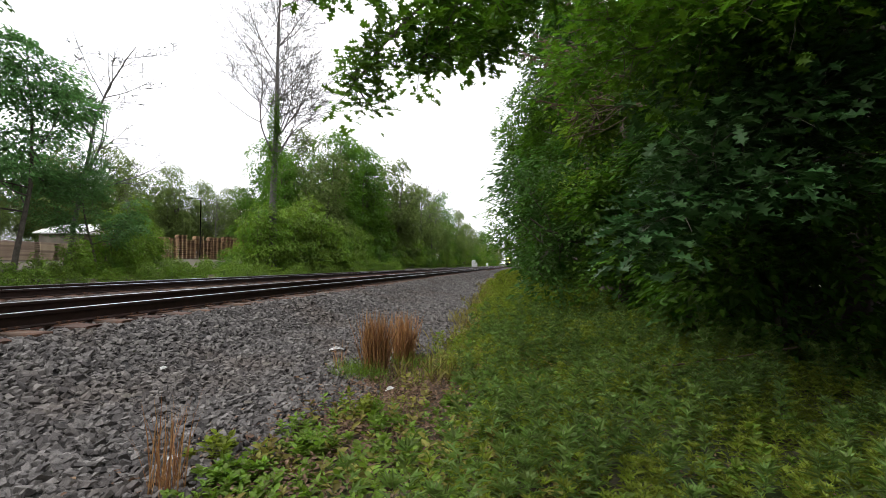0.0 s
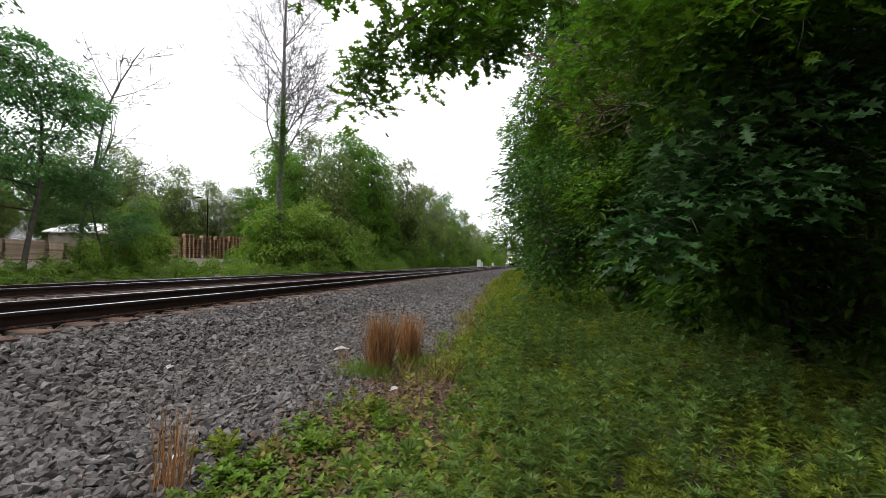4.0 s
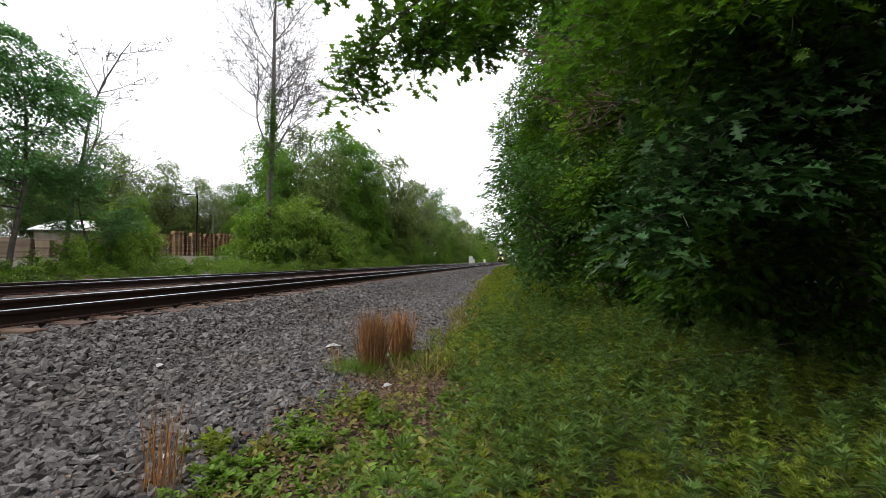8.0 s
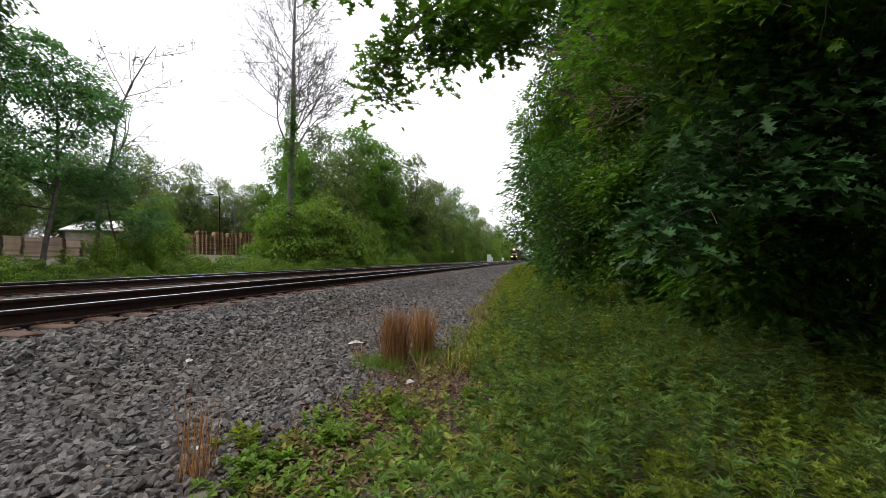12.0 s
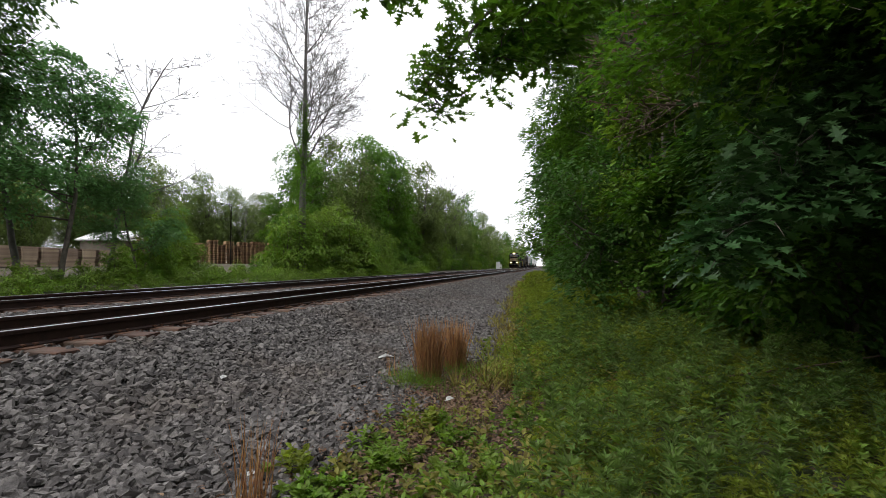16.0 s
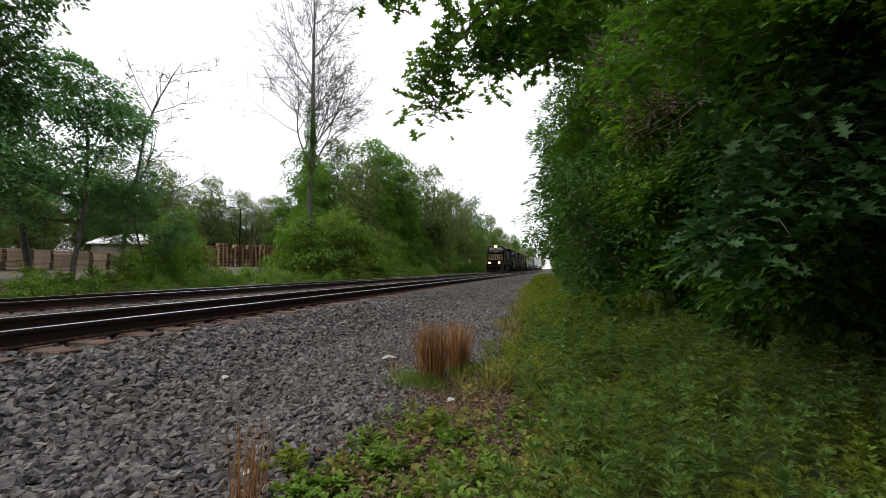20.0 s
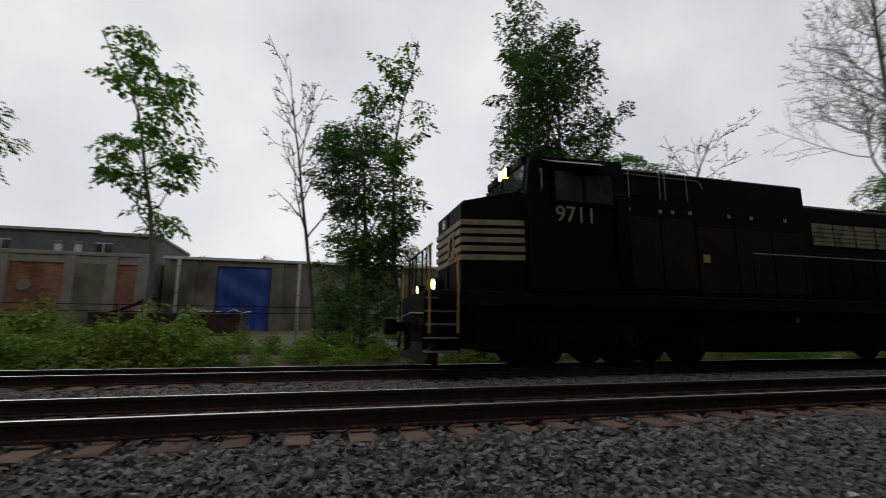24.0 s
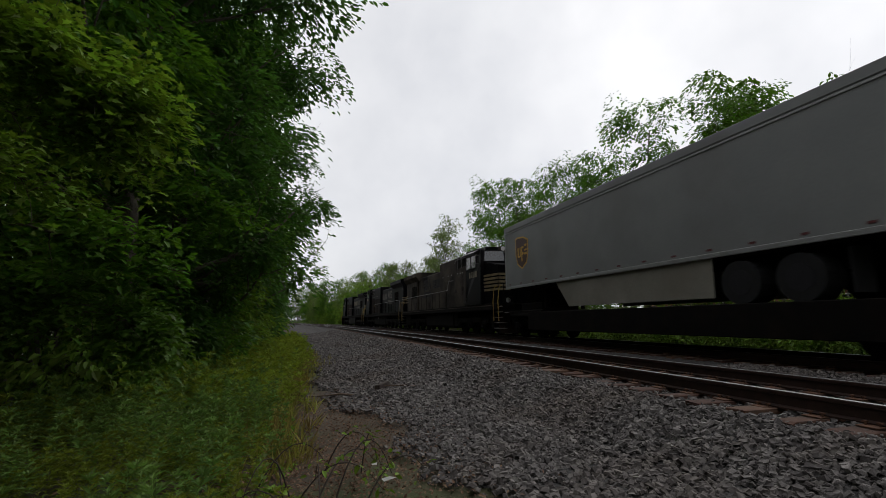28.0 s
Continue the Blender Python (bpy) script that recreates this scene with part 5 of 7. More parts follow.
def locomotive(label, number, paint, lit, backwards=False):
    """A six-axle freight locomotive, 22 m long, its nose at y = 0."""
    ob = thing("locomotive", label, "locomotive", group="locomotives of the train")
    cream = M_CREAM
    front = M_BLACK
    marks = M_WORN if paint is M_BLACK else M_BLACK
    sill = part("underframe", boxes((-1.5, 1.5, 0.55, 21.5, 1.30, 1.62), (-1.28, 1.28, 0.3, 0.62, 0.9, 1.62), (-1.28, 1.28, 21.4, 21.75, 0.9, 1.62), (-0.5, 0.5, 2, 20, 1.0, 1.4), bevel=0.02), M_UNDER, ob)
    for s in (-1, 1):
        lo, hi = sorted((s * 1.5, s * 1.508))
        part("sill_stripe", boxes((lo, hi, 1.2, 21.2, 1.50, 1.55)), M_DUSTY if backwards else M_UNDER, sill)
    # plow and couplers
    bm = prism([(0.55, 0.12), (0.05, 0.16), (0.22, 0.55), (0.34, 0.98), (0.55, 0.98)], -1.42, 1.42)
    for v in bm.verts:
        if v.co.y < 0.3:
            v.co.y += abs(v.co.x) * 0.16
    part("plow", bm, M_GRIME, ob)
    for y, d in ((0.3, -1), (21.7, 1)):
        bm = boxes((-0.12, 0.12, min(y, y + d * 0.45), max(y, y + d * 0.45), 0.78, 1.0), (-0.19, 0.19, min(y + d * 0.36, y + d * 0.62), max(y + d * 0.36, y + d * 0.62), 0.72, 1.06), bevel=0.03)
        part("coupler", bm, M_UNDER, ob)
        for k in (-0.55, 0.42, 0.62):
            part("air_hose", path_rod([(k, y, 1.0), (k + 0.04, y + d * 0.16, 0.75), (k + 0.14, y + d * 0.22, 0.42), (k + 0.24, y + d * 0.2, 0.55)], 0.025), M_UNDER, ob)
    # nose, cab
    bm = prism([(1.15, 1.62), (1.15, 3.66), (2.45, 3.88), (2.45, 1.62)], -1.32, 1.32)
    for v in bm.verts:
        if v.co.y < 1.3:
            v.co.x *= 0.80
    bmesh.ops.bevel(bm, geom=bm.edges[:], offset=0.04, segments=2, affect="EDGES")
    nose = part("nose", bm, front, ob)
    part("nose_door", boxes((-0.62, 0.02, 1.12, 1.16, 1.75, 3.58), bevel=0.012), front, nose)
    part("door_window", boxes((-0.42, -0.16, 1.11, 1.125, 3.28, 3.52), bevel=0.01), M_GLASS, nose)
    bm = prism([(2.45, 1.62), (2.45, 3.86), (2.58, 4.46), (2.72, 4.58), (4.9, 4.66), (4.9, 1.62)], -1.54, 1.54)
    for v in bm.verts:
        if v.co.z > 4.4:
            v.co.x *= 0.90
    bmesh.ops.bevel(bm, geom=bm.edges[:], offset=0.035, segments=2, affect="EDGES")
    cab = part("cab", bm, front, ob)
    for s in (-1, 1):
        bm = bmesh.new()
        q = [(s * 0.10, 2.46, 3.96), (s * 1.30, 2.46, 3.92), (s * 1.22, 2.56, 4.38), (s * 0.10, 2.56, 4.40)]
        vs = [bm.verts.new((x, y - 0.032, z + 0.012)) for x, y, z in q] + [bm.verts.new((x, y, z)) for x, y, z in q]
        bm.faces.new(vs[:4])
        bm.faces.new(vs[4:][::-1])
        for i in range(4):
            bm.faces.new((vs[i], vs[i + 4], vs[(i + 1) % 4 + 4], vs[(i + 1) % 4]))
        bmesh.ops.recalc_face_normals(bm, faces=bm.faces[:])
        part("windshield", bm, M_GLASS, cab, "sloping windshield glass")
        for y0, y1 in ((3.1, 3.76), (3.82, 4.50)):
            lo, hi = sorted((s * 1.50, s * 1.535))
            w = part("side_window", boxes((lo, hi, y0, y1, 3.70, 4.24), bevel=0.008), M_GLASS, cab)
            lo, hi = sorted((s * 1.525, s * 1.553))
            part("window_frame", boxes((lo, hi, y0 - 0.03, y0, 3.66, 4.28), (lo, hi, y1, y1 + 0.03, 3.66, 4.28), (lo, hi, y0, y1, 3.66, 3.70), (lo, hi, y0, y1, 4.24, 4.28)), M_UNDER, w)
        bm = bmesh.new()
        vs = [bm.verts.new(p) for p in ((s * 1.40, 2.85, 4.50), (s * 1.40, 4.3, 4.54), (s * 1.80, 4.15, 4.34), (s * 1.80, 3.0, 4.31))]
        f = bm.faces.new(vs)
        bmesh.ops.solidify(bm, geom=[f], thickness=0.015)
        part("sunshade", bm, M_STEEL, cab, "grey metal sunshade")
        part("mirror", path_rod([(s * 1.5, 2.75, 4.2), (s * 1.72, 2.7, 4.2), (s * 1.72, 2.7, 3.85), (s * 1.5, 2.75, 3.85)], 0.012), M_STEEL, cab)
        lo, hi = sorted((s * 1.535, s * 1.56))
        part("cab_door", boxes((lo, hi, 4.56, 4.88, 1.9, 3.9), bevel=0.01), paint, cab)
        part("louvre", boxes(*[(lo, hi, 4.95, 5.25, 2.55 + 0.06 * k, 2.58 + 0.06 * k) for k in range(4)]), M_UNDER, cab)
    # cream bands round the nose
    for k in range(5):
        z = 2.32 + 0.195 * k
        bm = boxes((-1.075, 1.075, 1.118, 1.136, z, z + 0.12))
        part("nose_stripe", bm, cream, nose)
        for s in (-1, 1):
            bm = bmesh.new()
            a, b = (s * 1.10, 1.13), (s * 1.345, 2.46)
            vs = [bm.verts.new((a[0], a[1], z)), bm.verts.new((b[0], b[1], z)), bm.verts.new((b[0], b[1], z + 0.12)), bm.verts.new((a[0], a[1], z + 0.12))]
            f = bm.faces.new(vs)
            bmesh.ops.solidify(bm, geom=[f], thickness=0.01)
            part("nose_stripe", bm, cream, nose)
    part("nose_panel", boxes((0.10, 0.62, 1.10, 1.117, 2.40, 3.04), bevel=0.006), cream, nose, "pale panel with a dark emblem")
    bm = bmesh.new()
    vs = [bm.verts.new((0.36 + x, 1.094, 2.72 + z)) for x, z in ((-0.16, -0.24), (-0.05, -0.05), (-0.08, 0.06), (-0.02, 0.2), (0.06, 0.24), (0.16, 0.1), (0.08, 0.08), (0.1, -0.08), (0.18, -0.14), (0.04, -0.1), (-0.04, -0.22))]
    f = bm.faces.new(vs)
    bmesh.ops.solidify(bm, geom=[f], thickness=0.005)
    part("emblem", bm, M_BLACK, nose, "dark emblem shape")
    # lamps
    hl = part("headlight_box", boxes((-0.34, 0.34, 2.50, 3.0, 4.44, 4.68), bevel=0.02), paint, cab)
    for x in (-0.13, 0.13):
        bm = bmesh.new()
        rod(bm, (x, 2.493, 4.56), (x, 2.51, 4.56), 0.125, 14)
        part("headlight", bm, M_LAMP if lit else M_LAMPOFF, hl)
    for x in (-0.85, 0.85):
        bm = bmesh.new()
        rod(bm, (x, 0.573, 1.78), (x, 0.585, 1.78), 0.125, 14)
        d = part("ditch_light", bm, M_LAMP if lit else M_LAMPOFF, ob)
        part("lamp_housing", rod(bmesh.new(), (x, 0.578, 1.78), (x, 0.78, 1.78), 0.16, 14), M_UNDER, d)
    for s in (-1, 1):
        nb = part("number_board", boxes((s * 0.78 - 0.36, s * 0.78 + 0.36, 2.52, 2.64, 4.44, 4.64), bevel=0.01), M_BLACK, cab)
        if number:
            tx = part("number", text_mesh("number", number, 0.17, M_CREAM), None, nb)
            tx.matrix_basis = Matrix.Translation((s * 0.78, 2.51, 4.54)) @ Euler((radians(90), 0, 0)).to_matrix().to_4x4()
            on_side(part("cab_number", text_mesh("cab_number", number, 0.52 if lit else 0.56, M_CREAM), None, cab), s, 1.545, 3.56 if lit else 3.8, 3.37 if lit else 3.44)
            on_side(part("rear_number", text_mesh("rear_number", number, 0.26, M_WORN), None, ob), s, 1.108, 20.85, 3.8)
        else:
            for k in range(4):
                lo, hi = sorted((s * 1.54, s * 1.55))
                part("worn_number_bar", boxes((lo, hi, 2.95 + 0.3 * k, 3.14 + 0.3 * k, 3.16, 3.5)), M_CREAMDIM, cab)
    # hoods
    hood = part("equipment_hood", boxes((-1.22, 1.22, 4.9, 10.5, 1.62, 4.58), bevel=0.05), paint, ob)
    for s in (-1, 1):
        lo, hi = sorted((s * 1.205, s * 1.24))
        part("intake_screen", boxes((lo, hi, 5.1, 6.75, 4.0, 4.5), bevel=0.01), M_UNDER, hood)
        part("intake_bar", boxes(*[(min(s * 1.235, s * 1.255), max(s * 1.235, s * 1.255), y, y + 0.035, 3.95, 4.53) for y in (5.1, 5.95, 6.1, 6.72)]), M_STEEL, hood)
        for k, (y0, y1, z0, z1) in enumerate([(5.0, 5.9, 1.8, 3.55), (5.95, 6.85, 1.8, 3.55), (6.95, 8.05, 1.75, 3.4), (8.1, 9.2, 1.75, 3.4), (9.25, 10.35, 1.75, 3.4)]):
            part("hood_door", boxes((min(s * 1.21, s * 1.236), max(s * 1.21, s * 1.236), y0, y1, z0, z1), bevel=0.008), M_GRIME if paint is M_BLACK else paint, hood)
        for y, z in ((5.05, 3.68), (5.9, 3.68), (6.25, 3.68), (6.75, 3.7), (7.9, 3.7), (8.6, 3.7), (9.7, 3.7)):
            part("builder_plate", boxes((min(s * 1.22, s * 1.242), max(s * 1.22, s * 1.242), y, y + 0.09, z, z + 0.07)), M_RAILPAINT, hood)
        part("warning_plate", boxes((min(s * 1.236, s * 1.25), max(s * 1.236, s * 1.25), 7.05, 7.25, 2.5, 2.7)), M_YELLOW if paint is M_BLACK else M_BLACK, hood)
    eng = part("engine_hood", boxes((-0.98, 0.98, 10.5, 17.3, 1.62, 4.2), bevel=0.06), paint, ob)
    for s in (-1, 1):
        for k in range(8):
            y0 = 10.6 + 0.83 * k
            part("hood_door", boxes((min(s * 0.97, s * 0.998), max(s * 0.97, s * 0.998), y0, y0 + 0.78, 1.75, 2.95), bevel=0.008), paint, eng)
        # pale band panel and worn letter shapes
        cols, b0, l0 = (4, 10.95, 14.3) if lit else (3, 10.7, 13.55)
        for k in range(5):
            for j in range(cols):
                part("band_bar", boxes((min(s * 0.975, s * 0.996), max(s * 0.975, s * 0.996), b0 + 0.8 * j, b0 + 0.75 + 0.8 * j, 3.20 + 0.125 * k, 3.30 + 0.125 * k)), M_CREAMDIM if lit else marks, eng)
        q = 1.0 if lit else 1.15
        horse = [(0.0, 0.0), (0.12, 0.12), (0.05, 0.34), (0.2, 0.52), (0.34, 0.66), (0.48, 0.62), (0.4, 0.42), (0.55, 0.3), (0.62, 0.08), (0.44, 0.2), (0.26, 0.16), (0.14, 0.0)]
        part("logo_shape", prism([(l0 + a * q, 3.2 + b * q) for a, b in horse], min(s * 0.975, s * 0.996), max(s * 0.975, s * 0.996)), marks, eng)
        for y0, y1, z0, z1 in ((0.70, 0.86, 0.0, 0.65), (0.86, 1.0, 0.2, 0.45), (1.0, 1.14, 0.0, 0.65), (1.24, 1.4, 0.3, 0.65), (1.24, 1.8, 0.0, 0.15), (1.24, 1.8, 0.5, 0.65), (1.4, 1.66, 0.27, 0.38), (1.66, 1.8, 0.15, 0.38)):
            part("letter_bar", boxes((min(s * 0.975, s * 0.996), max(s * 0.975, s * 0.996), l0 + y0 * q, l0 + y1 * q, 3.2 + z0 * q, 3.2 + z1 * q)), marks, eng)
        for j in range(7):
            part("letter_bar", boxes((min(s * 0.99, s * 1.003), max(s * 0.99, s * 1.003), l0 + 0.28 * j, l0 + 0.2 + 0.28 * j, 2.86, 3.04)), marks, eng)
        for j in range(8):
            part("letter_bar", boxes((min(s * 0.99, s * 1.003), max(s * 0.99, s * 1.003), l0 - 0.05 + 0.29 * j, l0 + 0.16 + 0.29 * j, 2.60, 2.78)), marks, eng)
    part("exhaust_stack", boxes((-0.4, 0.4, 14.2, 15.0, 4.18, 4.46), bevel=0.05), M_UNDER, eng)
    part("roof_vent", boxes((-0.5, 0.5, 12.6, 13.1, 4.18, 4.32), bevel=0.04), M_UNDER, eng)
    rad = part("radiator_cab", boxes((-1.1, 1.1, 17.3, 21.25, 1.62, 4.25), bevel=0.05), paint, ob)
    bm = prism([(-1.1, 4.0), (-1.4, 4.28), (-1.4, 4.56), (-1.1, 4.64), (1.1, 4.64), (1.4, 4.56), (1.4, 4.28), (1.1, 4.0)], 16.6, 21.3, axis="y")
    part("radiator_wing", bm, paint, rad, "overhanging radiator wings")
    for s in (-1, 1):
        part("radiator_grille", boxes(*[(min(s * 1.05, s * 1.12), max(s * 1.05, s * 1.12), 17.5 + 0.2 * k, 17.6 + 0.2 * k, 2.7, 3.7) for k in range(9)]), M_UNDER, rad)
        for k in range(4):
            z = 2.42 + 0.17 * k
            part("rear_stripe", boxes((min(s * 1.09, s * 1.112), max(s * 1.09, s * 1.112), 20.62 + 0.07 * k, 21.25, z, z + 0.095)), cream, rad)
    for k in range(4):
        part("rear_stripe", boxes((-1.1, 1.1, 21.245, 21.265, 2.42 + 0.17 * k, 2.515 + 0.17 * k)), cream, rad)
    part("rear_panel", boxes((-0.3, 0.3, 21.265, 21.275, 2.4, 3.05)), cream, rad)
    part("roof_fan", rod(bmesh.new(), (0, 18.5, 4.62), (0, 18.5, 4.72), 0.7, 20), M_UNDER, rad)
    for y, h in ((3.5, 0.09), (4.3, 0.08)):
        part("roof_hatch", boxes((-0.9, 0.9, y - 0.32, y + 0.32, 4.62, 4.64 + h), bevel=0.02), M_UNDER, cab)
    part("horn", path_rod([(0.2, 11.2, 4.3), (0.2, 11.2, 4.42), (0.2, 10.9, 4.44)], 0.05, 8), M_UNDER, eng)
    # tank, bogies
    bm = boxes((-1.25, 1.25, 7.5, 13.8, 0.30, 1.36), bevel=0.14)
    tank = part("fuel_tank", bm, paint if lit else M_UNDER, ob)
    part("tank_gauge", rod(bmesh.new(), (1.24, 9.7, 1.1), (1.27, 9.7, 1.1), 0.06, 10), M_RAILPAINT, tank)
    if backwards:
        for z in (0.8, 1.1):
            part("air_tank", rod(bmesh.new(), (1.2, 13.8, z), (1.2, 15.2, z), 0.16, 12), M_UNDER, ob)
    part("traction_gear", boxes((-0.62, 0.62, 2.1, 7.45, 0.3, 1.32), bevel=0.05), M_UNDER, ob)
    part("traction_gear", boxes((-0.62, 0.62, 13.85, 19.6, 0.3, 1.32), bevel=0.05), M_UNDER, ob)
    for y in (1.7, 7.25, 13.75, 19.6, 20.3, 20.85):
        part("side_box", boxes((-1.2, 1.2, y - 0.32, y + 0.32, 0.4, 1.32), bevel=0.03), M_UNDER, ob)
    bogie(ob, (3.0, 4.95, 6.75))
    bogie(ob, (14.9, 16.7, 18.6))
    # walkway rails, corner steps
    for s in (-1, 1):
        start = [(s * 1.47, 7.0, 3.30), (s * 1.47, 7.9, 3.30), (s * 1.47, 8.1, 2.75)] if backwards else [(s * 1.47, 8.3, 2.75)]
        line = start + [(s * 1.47, 20.9, 2.75), (s * 1.47, 21.2, 2.6), (s * 1.47, 21.3, 1.6)]
        hr = part("handrail", path_rod(line, 0.014), M_RAILPAINT, ob)
        part("roof_grab", path_rod([(s * 1.26, 5.0, 4.42), (s * 1.26, 7.1, 4.42), (s * 1.26, 7.2, 4.25)], 0.012), M_RAILPAINT, ob)
        for y in (8.3, 9.9, 11.5, 13.1, 14.7, 16.3, 17.9, 19.5):
            part("stanchion", rod(bmesh.new(), (s * 1.47, y, 1.6), (s * 1.47, y, 2.75), 0.016, 6), M_UNDER, hr)
        steps(ob, 0.32, 0.98, s)
        steps(ob, 21.05, 21.7, s, False)
        for k in range(3):
            part("end_post", rod(bmesh.new(), (s * (0.35 + 0.4 * k), 0.45, 1.6), (s * (0.35 + 0.4 * k), 0.45, 2.6), 0.022, 6), M_UNDER, ob)
            part("end_post", rod(bmesh.new(), (s * (0.35 + 0.4 * k), 21.65, 1.6), (s * (0.35 + 0.4 * k), 21.65, 2.6), 0.022, 6), M_UNDER, ob)
    part("end_rail", path_rod([(-1.3, 0.45, 2.6), (1.3, 0.45, 2.6)], 0.02), M_UNDER, ob)
    part("end_rail", path_rod([(-1.3, 21.65, 2.6), (1.3, 21.65, 2.6)], 0.02), M_UNDER, ob)
    part("platform", boxes((-1.4, 1.4, 0.4, 1.2, 1.56, 1.63), (-1.4, 1.4, 20.9, 21.7, 1.56, 1.63), bevel=0.01), M_UNDER, ob)
    part("cut_lever", path_rod([(-1.2, 0.28, 1.15), (0.2, 0.22, 1.2), (1.25, 0.28, 1.15)], 0.018), M_RAILPAINT, ob)

    def along(y):
        return 1.03 * y + 0.2 * math.sin(math.pi * min(max((y - 1.5) / 18, 0), 1))
    def upper(z):
        return z + 0.18 * min(max((z - 3.72) / 0.6, 0), 1)
    for o in ob.children_recursive:
        if o.matrix_basis != Matrix.Identity(4):
            o.location.y, o.location.z = along(o.location.y), upper(o.location.z)
        else:
            for v in o.data.vertices:
                v.co.y, v.co.z = along(v.co.y), upper(v.co.z)
    return ob


def wheel_pair(parent, y, z, r=0.5):
    for s in (-1, 1):
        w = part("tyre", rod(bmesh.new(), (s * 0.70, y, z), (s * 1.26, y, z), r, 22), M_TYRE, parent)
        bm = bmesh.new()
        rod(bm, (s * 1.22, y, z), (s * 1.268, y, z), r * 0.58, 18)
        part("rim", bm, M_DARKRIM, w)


def spine_car(length):
    """A low skeleton railcar for a road trailer."""
    ob = thing("railcar", "dark rusty low skeleton railcar", "railcar", group="railcars of the train")
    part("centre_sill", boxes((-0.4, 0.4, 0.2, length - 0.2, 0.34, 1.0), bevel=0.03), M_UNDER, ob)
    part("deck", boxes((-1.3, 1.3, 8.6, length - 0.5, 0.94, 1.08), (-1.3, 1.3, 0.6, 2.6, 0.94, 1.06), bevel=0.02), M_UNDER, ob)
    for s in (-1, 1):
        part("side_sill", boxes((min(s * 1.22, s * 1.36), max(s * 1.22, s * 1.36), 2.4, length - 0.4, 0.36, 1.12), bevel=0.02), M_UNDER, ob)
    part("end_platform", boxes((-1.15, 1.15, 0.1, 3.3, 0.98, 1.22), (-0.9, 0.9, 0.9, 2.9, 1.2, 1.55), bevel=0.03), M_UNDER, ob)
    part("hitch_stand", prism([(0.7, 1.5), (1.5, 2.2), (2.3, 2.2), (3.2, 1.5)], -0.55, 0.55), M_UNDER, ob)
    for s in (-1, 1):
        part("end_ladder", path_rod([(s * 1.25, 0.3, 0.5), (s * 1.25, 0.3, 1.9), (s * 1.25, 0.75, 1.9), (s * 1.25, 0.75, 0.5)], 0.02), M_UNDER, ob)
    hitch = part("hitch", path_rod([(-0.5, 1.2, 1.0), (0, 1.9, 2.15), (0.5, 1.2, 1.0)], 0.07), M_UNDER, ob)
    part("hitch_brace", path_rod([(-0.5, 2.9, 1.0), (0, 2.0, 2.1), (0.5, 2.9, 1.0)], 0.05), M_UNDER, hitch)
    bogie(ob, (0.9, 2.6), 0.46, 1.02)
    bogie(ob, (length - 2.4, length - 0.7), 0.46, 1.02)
    return ob


